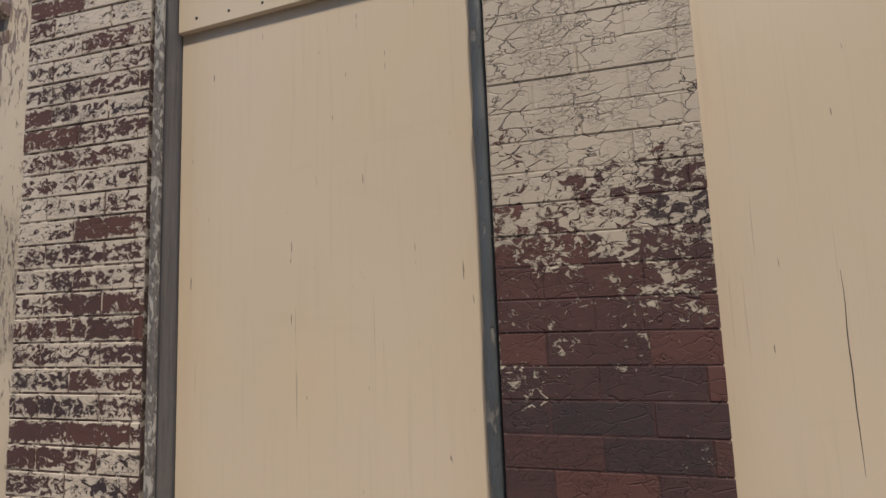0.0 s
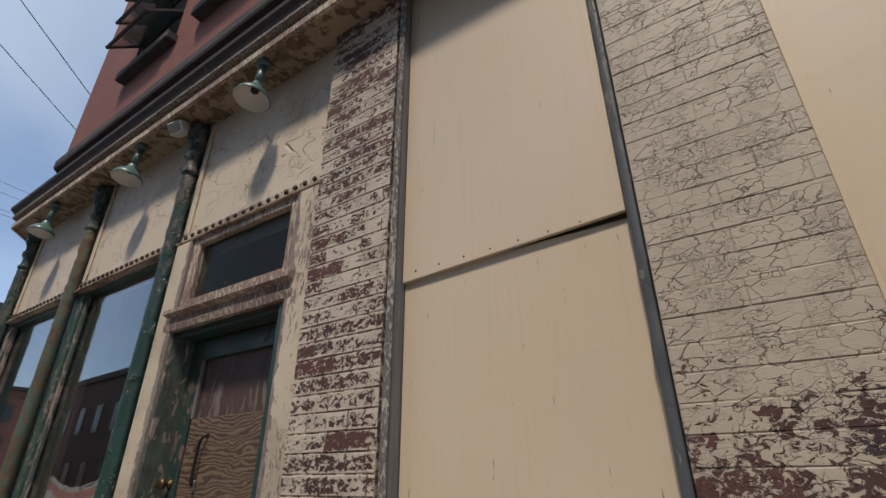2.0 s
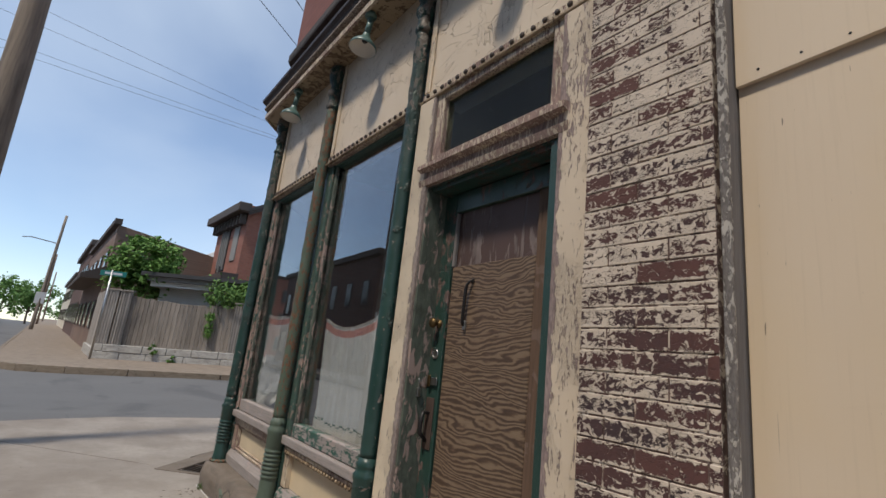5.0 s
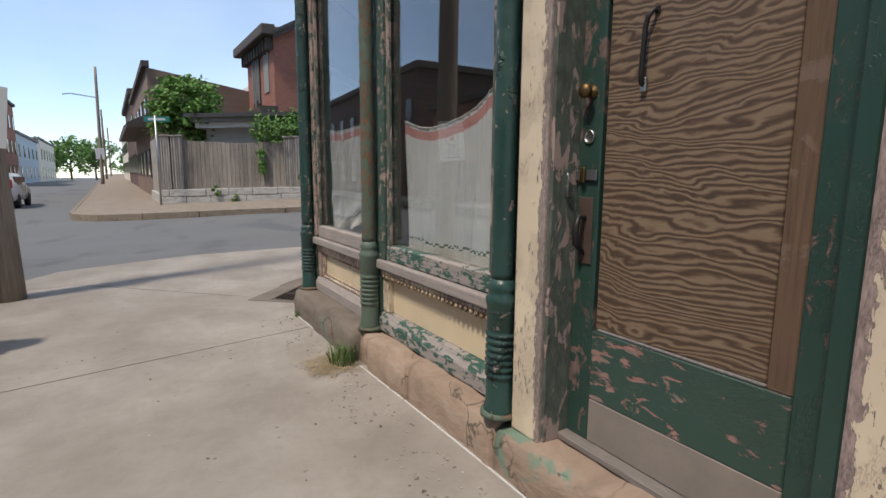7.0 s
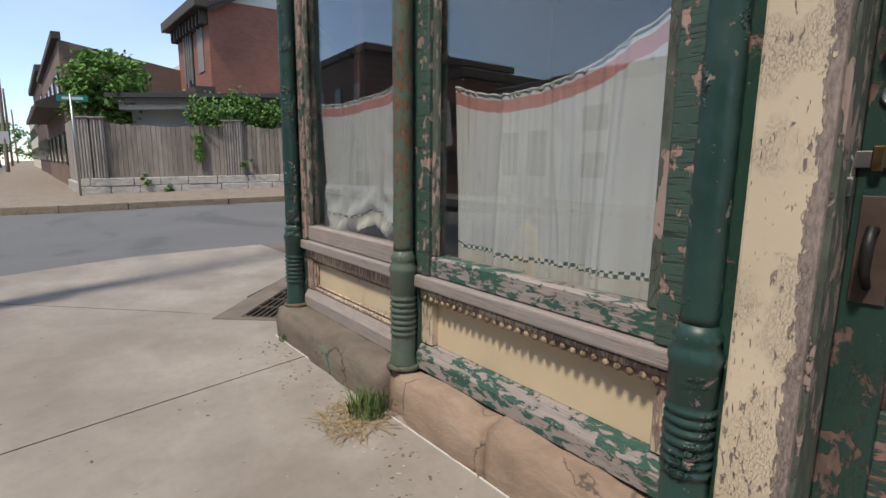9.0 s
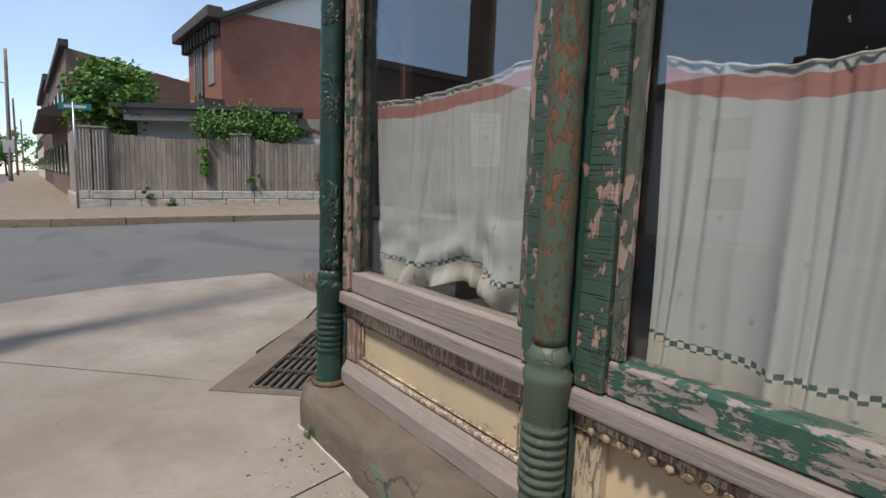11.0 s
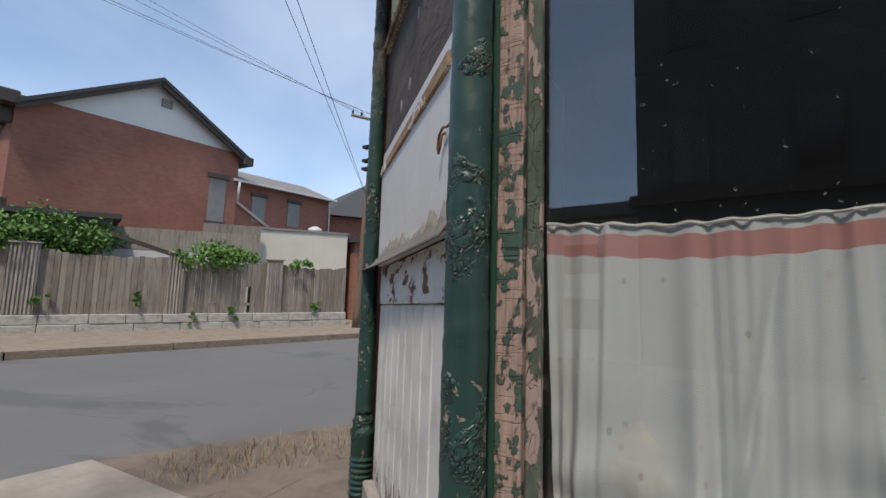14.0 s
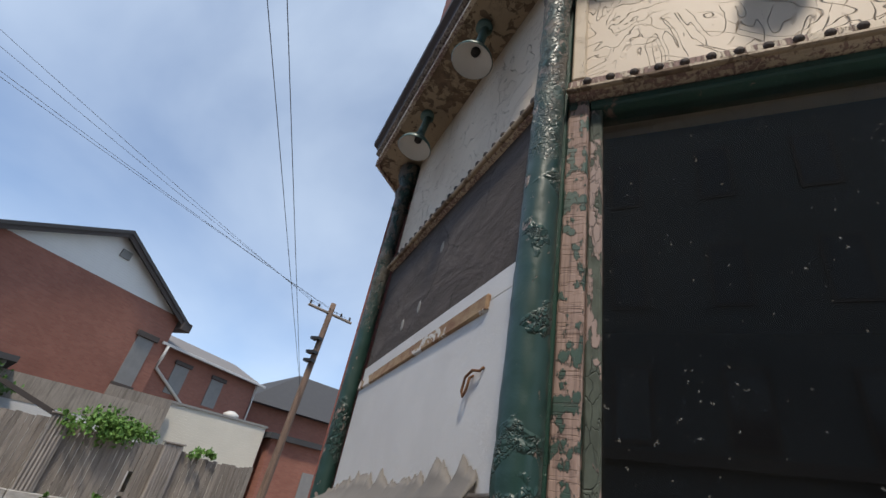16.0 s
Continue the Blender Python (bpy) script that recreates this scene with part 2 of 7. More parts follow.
def ply_paint():
    k = Mat("cream_painted_plywood", 0.5)
    soft = k.noise(k.pos(1, 1, 0.6), 1.6, 4)
    streak = k.noise(k.pos(30, 30, 1.0), 2.2, 5, 0.6)
    nick = k.ramp(k.noise(k.pos(55, 55, 7), 1.6, 2), (0.735, 0.0), (0.76, 1.0))
    yel = k.ramp(k.noise(k.pos(1.2, 1, 0.8), 2.3, 3), (0.45, 0.0), (0.7, 1.0))
    col = k.mix(soft, (0.60, 0.48, 0.345), (0.665, 0.545, 0.415))
    col = k.mix(k.math("MULTIPLY", yel, 0.4), col, (0.64, 0.495, 0.315))
    col = k.mix(k.math("MULTIPLY", k.ramp(streak, (0.55, 0.0), (0.8, 1.0)), 0.25), col, (0.42, 0.33, 0.22))
    col = k.mix(k.math("MULTIPLY", nick, 0.75), col, (0.10, 0.08, 0.06))
    smear = k.ramp(k.noise(k.pos(0.5, 1, 2.6), 2.4, 5, 0.6, 0.5), (0.62, 0.0), (0.80, 1.0))
    col = k.mix(k.math("MULTIPLY", smear, 0.22), col, (0.36, 0.29, 0.21))
    split = k.math("MULTIPLY", k.ramp(k.noise(k.pos(70, 70, 1.3), 1.0, 3, 0.55), (0.70, 0.0), (0.72, 1.0)), k.ramp(k.noise(k.pos(), 1.7, 2), (0.5, 0.0), (0.6, 1.0)))
    col = k.mix(k.math("MULTIPLY", split, 0.5), col, (0.22, 0.17, 0.12))
    k.bump(streak, 0.25, 0.002)
    k.bump(nick, -0.6, 0.002)
    return k.colour(col, k.ramp(soft, (0.3, 0.42), (0.7, 0.58)))


def ply_figure():
    """Unpainted fir plywood with broad cathedral figure, darkened by weather."""
    k = Mat("bare_fir_plywood", 0.6)
    warp = k.noise(k.pos(0.9, 1, 2.4), 1.5, 3, 0.5, 0.4)
    rings = k.wave(k.mix(0.6, k.pos(0.5, 0.2, 2.0), warp, "ADD"), 7.5, 11.0, 4.0, "Z", 1.1)
    fib = k.noise(k.pos(5, 40, 60), 4, 4)
    col = k.ramp(rings, (0.05, (0.028, 0.016, 0.011)), (0.35, (0.095, 0.058, 0.036)), (0.9, (0.25, 0.18, 0.118)))
    col = k.mix(k.math("MULTIPLY", fib, 0.6), col, (0.085, 0.055, 0.036))
    col = k.mix(k.math("MULTIPLY", k.noise(k.pos(), 2.4, 4), 0.4), col, (0.13, 0.075, 0.042))
    k.bump(rings, 0.2, 0.002)
    return k.colour(col, 0.58)


def concrete():
    k = Mat("pavement_concrete", 0.85)
    a = k.noise(k.pos(), 0.8, 7, 0.62)
    b = k.noise(k.pos(), 55, 4, 0.7)
    c = k.ramp(k.noise(k.pos(), 2.0, 6, 0.55, 0.1), (0.48, 0.0), (0.78, 1.0))
    # Pale streaks paint in sunlight thrown onto the pavement by the windows.
    pale = k.ramp(k.noise(k.pos(0.7, 2.2, 1), 1.4, 4, 0.5, 0.3), (0.60, 0.0), (0.85, 1.0))
    col = k.mix(k.ramp(a, (0.33, 0.0), (0.66, 1.0)), (0.215, 0.182, 0.153), (0.355, 0.317, 0.276))
    grit = k.noise(k.pos(), 14, 6, 0.7)
    col = k.mix(k.math("MULTIPLY", k.ramp(grit, (0.45, 0.0), (0.7, 1.0)), 0.35), col, (0.19, 0.165, 0.14))
    col = k.mix(k.math("MULTIPLY", c, 0.6), col, (0.165, 0.135, 0.108))
    col = k.mix(k.math("MULTIPLY", pale, 0.25), col, (0.50, 0.45, 0.39))
    col = k.mix(k.math("MULTIPLY", b, 0.30), col, (0.18, 0.16, 0.14))
    spot = k.ramp(k.cells(k.pos(), 3.3, "F1"), (0.02, 1.0), (0.035, 0.0))
    col = k.mix(k.math("MULTIPLY", spot, 0.7), col, (0.07, 0.06, 0.055))
    k.bump(b, 0.3, 0.003)
    return k.colour(col)


def asphalt():
    k = Mat("worn_asphalt", 0.85)
    a = k.noise(k.pos(0.35, 0.12, 1), 1.2, 6, 0.6)
    patch = k.ramp(k.noise(k.pos(0.25, 0.6, 1), 0.8, 5, 0.6, 0.8), (0.55, 0.0), (0.62, 1.0))
    crack = k.ramp(k.cells(k.mix(0.4, k.pos(), k.noise(k.pos(), 1.5, 4), "ADD"), 0.45), (0.0, 1.0), (0.010, 0.0))
    b = k.noise(k.pos(), 70, 3, 0.7)
    col = k.mix(a, (0.105, 0.105, 0.108), (0.165, 0.163, 0.160))
    col = k.mix(k.math("MULTIPLY", patch, 0.6), col, (0.075, 0.075, 0.078))
    col = k.mix(k.math("MULTIPLY", k.math("MULTIPLY", crack, k.ramp(k.noise(k.pos(), 0.35, 3), (0.52, 0.0), (0.6, 1.0))), 0.6), col, (0.05, 0.05, 0.05))
    col = k.mix(k.math("MULTIPLY", b, 0.3), col, (0.08, 0.08, 0.08))
    k.bump(b, 0.4, 0.004)
    return k.colour(col)


def stone(name, c, c2, green=0.0, spread=0.62):
    k = Mat(name, 0.88)
    a = k.noise(k.pos(1, 1, 2.5), 3.2, 7, 0.65, 0.5)
    b = k.noise(k.pos(), 60, 4, 0.7)
    bed = k.noise(k.pos(0.8, 0.8, 9), 3.0, 5, 0.6)
    col = k.ramp(a, (0.25, tuple(x * 0.55 for x in c)), (0.5, c), (0.78, c2))
    col = k.mix(k.math("MULTIPLY", bed, 0.4), col, tuple(x * 0.6 for x in c))
    if green:
        g = k.ramp(k.noise(k.pos(1, 1, 1.2), 2.6, 5, 0.6, 0.7), (spread, 0.0), (spread + 0.04, 1.0))
        col = k.mix(k.math("MULTIPLY", g, green), col, (0.10, 0.22, 0.16))
    col = k.mix(k.math("MULTIPLY", b, 0.3), col, tuple(x * 0.5 for x in c))
    cr = k.math("MULTIPLY", k.ramp(k.cells(k.mix(0.5, k.pos(1, 1, 1.3), k.noise(k.pos(), 2.2, 5), "ADD"), 1.7), (0.0, 1.0), (0.014, 0.0)), k.ramp(k.noise(k.pos(), 1.6, 2), (0.45, 0.0), (0.52, 1.0)))
    col = k.mix(k.math("MULTIPLY", cr, 0.8), col, tuple(x * 0.15 for x in c))
    k.bump(cr, -0.8, 0.01)
    k.bump(b, 0.5, 0.004)
    k.bump(a, 0.8, 0.016)
    return k.colour(col)


def glassy(name, tint, ior=1.55, rough=0.0, dust=0.0, power=3.0):
    """Window glass: clear, with Fresnel gloss, and a film of dust."""
    m = bpy.data.materials.new(name)
    m.use_nodes = True
    nt = m.node_tree
    nt.nodes.clear()
    o, tr, gl, mx, fr = [nt.nodes.new("ShaderNode" + s) for s in ("OutputMaterial", "BsdfTransparent", "BsdfGlossy", "MixShader", "LayerWeight")]
    tr.inputs[0].default_value = (*tint, 1)
    gl.inputs["Roughness"].default_value = rough
    fr.inputs[0].default_value = 0.5
    pw, ml = nt.nodes.new("ShaderNodeMath"), nt.nodes.new("ShaderNodeMath")
    pw.operation, ml.operation = "POWER", "MULTIPLY_ADD"
    pw.inputs[1].default_value = power
    base = ((ior - 1) / (ior + 1)) ** 2
    ml.inputs[1].default_value, ml.inputs[2].default_value = 0.95 - base, base
    nt.links.new(fr.outputs["Facing"], pw.inputs[0])
    nt.links.new(pw.outputs[0], ml.inputs[0])
    nt.links.new(ml.outputs[0], mx.inputs[0])
    nt.links.new(tr.outputs[0], mx.inputs[1])
    nt.links.new(gl.outputs[0], mx.inputs[2])
    last = mx
    if dust:
        geo, no, no2, ra, df, m2, mt = [nt.nodes.new("ShaderNode" + s) for s in ("NewGeometry", "TexNoise", "TexNoise", "ValToRGB", "BsdfDiffuse", "MixShader", "Math")]
        no.inputs["Scale"].default_value, no.inputs["Detail"].default_value = 70, 3
        no2.inputs["Scale"].default_value, no2.inputs["Detail"].default_value = 1.6, 5
        ra.color_ramp.elements[0].position, ra.color_ramp.elements[1].position = 0.70, 0.76
        df.inputs[0].default_value = (0.5, 0.5, 0.48, 1)
        mt.operation = "MULTIPLY_ADD"
        mt.inputs[1].default_value = dust * 25
        nt.links.new(geo.outputs["Position"], no.inputs["Vector"])
        nt.links.new(geo.outputs["Position"], no2.inputs["Vector"])
        nt.links.new(no.outputs["Fac"], ra.inputs[0])
        nt.links.new(ra.outputs[0], mt.inputs[0])
        m3 = nt.nodes.new("ShaderNodeMath")
        m3.operation = "MULTIPLY"
        m3.inputs[1].default_value = dust
        nt.links.new(no2.outputs["Fac"], m3.inputs[0])
        nt.links.new(m3.outputs[0], mt.inputs[2])
        nt.links.new(mt.outputs[0], m2.inputs[0])
        nt.links.new(mx.outputs[0], m2.inputs[1])
        nt.links.new(df.outputs[0], m2.inputs[2])
        last = m2
    nt.links.new(last.outputs[0], o.inputs[0])
    return m


def leafy(name, c, c2):
    k = Mat(name, 0.75)
    r = k.per_island()
    k.b.inputs["Subsurface Weight"].default_value = 0.0
    return k.colour(k.mix(k.math("MULTIPLY", k.noise(k.pos(), 1.3, 3), 0.5), k.mix(r, c, c2), tuple(x * 0.5 for x in c)))


def siding(name, c, step=0.11):
    k = Mat(name, 0.55)
    z = k.math("FRACT", k.math("DIVIDE", k.axis(2), step))
    line = k.ramp(z, (0.0, 1.0), (0.12, 0.0))
    n = k.noise(k.pos(), 1.1, 5)
    col = k.mix(n, tuple(x * 0.8 for x in c), c)
    col = k.mix(k.math("MULTIPLY", line, 0.35), col, tuple(x * 0.35 for x in c))
    k.bump(z, 0.6, 0.012)
    return k.colour(col)


def planky(name, c):
    k = Mat(name, 0.85)
    r = k.per_piece()
    fib = k.noise(k.pos(18, 18, 0.9), 2.6, 6, 0.65)
    col = k.ramp(k.math("ADD", k.math("MULTIPLY", fib, 0.8), k.math("MULTIPLY", r, 0.25)), (0.25, tuple(x * 0.4 for x in c)), (0.55, c), (0.85, tuple(x * 1.5 for x in c)))
    st = k.ramp(k.noise(k.pos(1, 1, 0.5), 2.2, 4), (0.5, 0.0), (0.75, 1.0))
    col = k.mix(k.math("MULTIPLY", st, 0.45), col, tuple(x * 0.45 for x in c))
    run = k.ramp(k.noise(k.pos(7, 7, 0.5), 1.6, 4, 0.6), (0.50, 0.0), (0.66, 1.0))
    col = k.mix(k.math("MULTIPLY", run, 0.5), col, tuple(x * 0.35 for x in c))
    k.bump(fib, 0.6, 0.006)
    return k.colour(col)


def curtain_cloth():
    k = Mat("off_white_curtain_cotton", 0.9)
    st = k.ramp(k.cells(k.pos(1, 1, 0.7), 21, "F1"), (0.10, 1.0), (0.19, 0.0))
    weave = k.noise(k.pos(1, 1, 1), 300, 2)
    col = k.mix(k.noise(k.pos(), 2.2, 4), (0.49, 0.505, 0.52), (0.61, 0.62, 0.635))
    gate = k.ramp(k.noise(k.pos(), 5, 2), (0.45, 0.0), (0.56, 1.0))
    col = k.mix(k.math("MULTIPLY", k.math("MULTIPLY", st, gate), 0.6), col, (0.30, 0.27, 0.22))
    k.bump(weave, 0.15, 0.001)
    return k.colour(col)


def check_cloth():
    k = Mat("green_checked_hem", 0.9)
    n = k.nt.nodes.new("ShaderNodeTexChecker")
    k.put(n.inputs["Vector"], k.pos(1, 0.0, 1))
    k.put(n.inputs["Scale"], 62.0)
    k.put(n.inputs["Color1"], (0.66, 0.64, 0.60))
    k.put(n.inputs["Color2"], (0.055, 0.115, 0.10))
    return k.colour(n.outputs[0])


M_PLY = ply_paint()
M_FIGURE = ply_figure()
M_CREAM = peeling("flaking_cream_wood", (0.64, 0.53, 0.395), (0.34, 0.265, 0.235), 0.635, (6.0, 6.0, 1.5), 15, 40, 0.2, 0.003)
M_CREAM_POST = peeling("cream_post_paint", (0.66, 0.55, 0.41), (0.33, 0.265, 0.235), 0.655, (5.0, 5.0, 1.5), 17, 40, 0.2, 0.004, 0.6, None, None, (-2.88, 0.045))
M_CREAM_POST_R = peeling("cream_post_paint_peeled_side", (0.62, 0.51, 0.385), (0.34, 0.255, 0.235), 0.578, (6.0, 6.0, 1.4), 15, 40, 0.2, 0.004, 0.6, None, None, (-1.815, -0.04))
M_CREAM_BAD = peeling("badly_flaked_cream_wood", (0.60, 0.50, 0.37), (0.36, 0.245, 0.21), 0.525, (5.0, 5.0, 1.0), 14, 36, 0.3, 0.003)
M_CREAM_SOFT = peeling("cream_panel_paint", (0.62, 0.50, 0.34), (0.40, 0.33, 0.25), 0.68, (1, 1, 1), 14, 40, 0.05, 0.001)
M_CREAM_ALLI = peeling("crackled_cream_panel", (0.58, 0.475, 0.33), (0.30, 0.24, 0.17), 0.65, (0.5, 1, 1.8), 22, 42, 0.6, 0.003)


def plaster():
    """Thick cream paint on a fascia, wrinkled into long wandering ridges."""
    k = Mat("wrinkled_cream_fascia_paint", 0.6)
    def contour(n, count, width):
        f = k.math("ABSOLUTE", k.math("SUBTRACT", k.math("FRACT", k.math("MULTIPLY", n, count)), 0.5))
        return k.ramp(f, (0.0, 1.0), (width, 0.0))

    one = contour(k.noise(k.pos(0.8, 1, 1.5), 2.3, 3, 0.5, 0.9), 11.0, 0.065)
    two = contour(k.noise(k.pos(1.6, 1, 0.6), 3.1, 2, 0.5, 1.4), 8.0, 0.06)
    cr = k.math("MAXIMUM", k.math("MULTIPLY", one, k.ramp(k.noise(k.pos(), 4.5, 3), (0.44, 0.0), (0.60, 1.0))), k.math("MULTIPLY", two, k.ramp(k.noise(k.pos(1, 1, 1.4), 5.3, 3), (0.46, 0.0), (0.62, 1.0))))
    gone = k.ramp(k.noise(k.pos(1.6, 1, 0.7), 8, 6, 0.6, 0.6), (0.68, 0.0), (0.71, 1.0))
    col = k.mix(k.noise(k.pos(), 3, 4), (0.56, 0.455, 0.345), (0.69, 0.585, 0.46))
    col = k.mix(k.math("MULTIPLY", cr, 0.42), col, (0.20, 0.145, 0.10))
    col = k.mix(k.math("MULTIPLY", gone, 0.7), col, (0.20, 0.145, 0.105))
    k.bump(k.math("SUBTRACT", 1.0, cr), 1.0, 0.009)
    return k.colour(col)



def alligator(name, cover, green=(0.048, 0.090, 0.071)):
    """Old green paint cracked into fine level ridges, fallen away to pinkish wood in blocky patches."""
    k = Mat(name, 0.6)
    ridge = k.noise(k.pos(4, 4, 62), 2.6, 3, 0.5, 0.3)
    split = k.ramp(ridge, (0.36, 1.0), (0.44, 0.0))
    block = k.cells(k.pos(26, 26, 34), 1.0, "F1")
    fall = k.math("ADD", k.math("MULTIPLY", k.noise(k.pos(9, 9, 4.2), 2.4, 7, 0.66), 0.85), k.math("MULTIPLY", block, 0.16))
    bare = k.ramp(fall, (cover - 0.012, 0.0), (cover + 0.012, 1.0))
    col = k.mix(k.noise(k.pos(), 6, 4), tuple(x * 0.7 for x in green), tuple(x * 1.35 for x in green))
    col = k.mix(k.math("MULTIPLY", split, 0.75), col, (0.015, 0.022, 0.018))
    fib = k.noise(k.pos(40, 40, 2.2), 2.2, 5, 0.6)
    wood = k.ramp(fib, (0.3, (0.15, 0.105, 0.09)), (0.5, (0.33, 0.235, 0.20)), (0.75, (0.46, 0.34, 0.285)))
    k.bump(fib, 0.4, 0.003)
    k.bump(k.math("SUBTRACT", k.math("SUBTRACT", 1.0, bare), k.math("MULTIPLY", split, 0.55)), 1.0, 0.005)
    return k.colour(k.mix(bare, col, wood), k.mix(bare, (0.5,) * 3, (0.85,) * 3))


M_ALLI = alligator("ridged_green_paint", 0.578)
M_ALLI_BARE = alligator("ridged_green_paint_mostly_gone", 0.485)
M_BROWN = peeling("brown_mottled_board", (0.085, 0.05, 0.042), (0.21, 0.165, 0.155), 0.57, (2.2, 2.2, 0.5), 7, 40, 0.1, 0.002)


def floral_cloth():
    k = Mat("floral_curtain_hem", 0.9)
    d = k.cells(k.pos(1, 0.2, 1.3), 17, "F1")
    m = k.ramp(d, (0.10, 1.0), (0.16, 0.0))
    e = k.ramp(k.cells(k.pos(1, 0.2, 1.0), 9, "F1"), (0.10, 1.0), (0.18, 0.0))
    col = k.mix(k.noise(k.pos(), 4, 3), (0.50, 0.48, 0.44), (0.64, 0.62, 0.57))
    col = k.mix(k.math("MULTIPLY", m, 0.8), col, (0.10, 0.13, 0.12))
    return k.colour(k.mix(k.math("MULTIPLY", e, 0.6), col, (0.32, 0.17, 0.15)))


M_FLORAL = floral_cloth()
M_PANE_FROST = glassy("dull_wired_glass", (0.72, 0.82, 0.84), 4.0, 0.08, 0.1)
M_CONC_FAR = stone("brown_stained_pavement", (0.27, 0.215, 0.165), (0.36, 0.30, 0.24))
M_PLASTER = plaster()
# Darker and browner than the other cream paints, with brown flaked patches.
M_SOFFIT = peeling("tan_cream_soffit", (0.36, 0.27, 0.175), (0.20, 0.135, 0.085), 0.55, (1, 1, 1), 15, 30, 0.5, 0.003)


def blistered(name, green, worn_from=9.0):
    """Thick old green paint: smooth in places, blistered and chipped in others, flaking more above a height."""
    k = Mat(name, 0.4)
    up = k.math("DIVIDE", k.math("SUBTRACT", k.math("ADD", k.axis(2), k.noise(k.pos(), 4, 3)), worn_from), 0.7, True)
    gate = k.math("MAXIMUM", k.ramp(k.noise(k.pos(1, 1, 0.8), 5.5, 4, 0.55, 0.4), (0.53, 0.0), (0.60, 1.0)), up)
    worm = k.ramp(k.cells(k.mix(0.10, k.pos(1, 1, 0.9), k.noise(k.pos(), 26, 3), "ADD"), 40), (0.0, 0.0), (0.14, 1.0))
    blister = k.math("MULTIPLY", worm, gate)
    chip = k.ramp(k.math("ADD", k.noise(k.pos(1, 1, 0.7), 26, 5, 0.6, 0.6), k.math("MULTIPLY", gate, 0.045)), (0.645, 0.0), (0.66, 1.0))
    top = k.math("MULTIPLY", k.ramp(k.noise(k.pos(1, 1, 0.6), 15, 6, 0.62, 0.5), (0.50, 0.0), (0.53, 1.0)), up)
    col = k.mix(k.noise(k.pos(1, 1, 0.5), 4.5, 6, 0.6), tuple(x * 0.68 for x in green), tuple(x * 1.35 for x in green))
    col = k.mix(k.math("MULTIPLY", k.math("MULTIPLY", k.math("SUBTRACT", 1.0, worm), gate), 0.75), col, tuple(x * 0.3 for x in green))
    col = k.mix(k.math("MULTIPLY", blister, 0.25), col, tuple(x * 1.8 for x in green))
    col = k.mix(chip, col, (0.26, 0.20, 0.175))
    col = k.mix(k.math("MULTIPLY", top, 0.85), col, (0.17, 0.135, 0.11))
    k.bump(k.noise(k.pos(), 22, 4), 0.35, 0.006)
    k.bump(blister, 1.0, 0.010)
    k.bump(k.math("SUBTRACT", 1.0, k.math("MAXIMUM", chip, top)), 0.8, 0.004)
    return k.colour(col, k.ramp(k.noise(k.pos(), 9, 4), (0.3, 0.3), (0.7, 0.58)))


M_GREEN_COL = blistered("blistered_green_column_paint", (0.019, 0.052, 0.044), 3.0)
M_GREEN = peeling("crackled_green_paint", GREEN, (0.24, 0.20, 0.18), 0.655, (1.0, 1.0, 0.8), 14, 60, 0.0, 0.003, 0.36, None, (0.30, 0.18, 0.15))
M_GREEN_ALLI = peeling("alligatored_green_paint", (0.060, 0.105, 0.080), (0.36, 0.25, 0.21), 0.56, (0.6, 0.6, 2.4), 10, 36, 0.7, 0.005, 0.5)
M_GREEN_DARK = peeling("dark_green_door_paint", (0.022, 0.056, 0.045), (0.17, 0.115, 0.10), 0.60, (1.8, 1.8, 0.9), 14, 45, 0.2, 0.002, 0.4)
M_GREEN_KICK = peeling("scuffed_green_door_paint", (0.030, 0.066, 0.052), (0.34, 0.16, 0.13), 0.585, (0.7, 1, 2.0), 13, 40, 0.2, 0.003, 0.5, None, (0.19, 0.16, 0.145))
M_RUST = peeling("rusting_green_iron", (0.085, 0.115, 0.080), (0.125, 0.060, 0.036), 0.555, (2.0, 2.0, 1.0), 20, 44, 0.2, 0.003, 0.6, None, (0.20, 0.105, 0.06))
M_IRON_BASE = peeling("dull_green_iron", (0.085, 0.115, 0.085), (0.15, 0.12, 0.09), 0.66, (1, 1, 1), 9, 14, 0.2, 0.003, 0.5)
M_FLAKED = peeling("flaked_pink_grey_frame", (0.34, 0.255, 0.225), (0.10, 0.12, 0.095), 0.50, (2.2, 2.2, 0.9), 9, 18, 0.6, 0.006, 0.7)
M_WOOD_X = wood_grey("weathered_grey_sill_wood", (0.32, 0.28, 0.26), "x")
M_WOOD_GX = wood_grey("weathered_green_flecked_wood", (0.33, 0.29, 0.27), "x", 0.105)
M_WOOD_Z = wood_grey("weathered_grey_trim_wood", (0.19, 0.175, 0.17), "z", 0.0, 1.0, 0.08)
M_STRIP = wood_grey("brown_glazing_strip", (0.125, 0.075, 0.048), "z", 0.0, 1.0, 0.15)
M_TRIM_FLAKED = peeling("flaked_pale_trim_paint", (0.46, 0.42, 0.37), (0.21, 0.185, 0.17), 0.50, (3.0, 3.0, 1.2), 22, 40, 0.3, 0.003)
M_RAIL_DIRT = plain("dirt_caked_rail", (0.24, 0.205, 0.18), 0.85, 0, 0.4, 5)
M_WOOD_DIRT = wood_grey("dirty_grey_brown_wood", (0.19, 0.165, 0.15), "x", 0.0, 1.0, 0.2)
M_BLUEGREY = peeling("lead_grey_trim_paint", (0.095, 0.105, 0.115), (0.30, 0.28, 0.26), 0.585, (2.5, 2.5, 0.7), 13, 44, 0.3, 0.003, 0.55)
M_DARKPLY = stone("blackened_plywood", (0.075, 0.060, 0.055), (0.16, 0.135, 0.125))
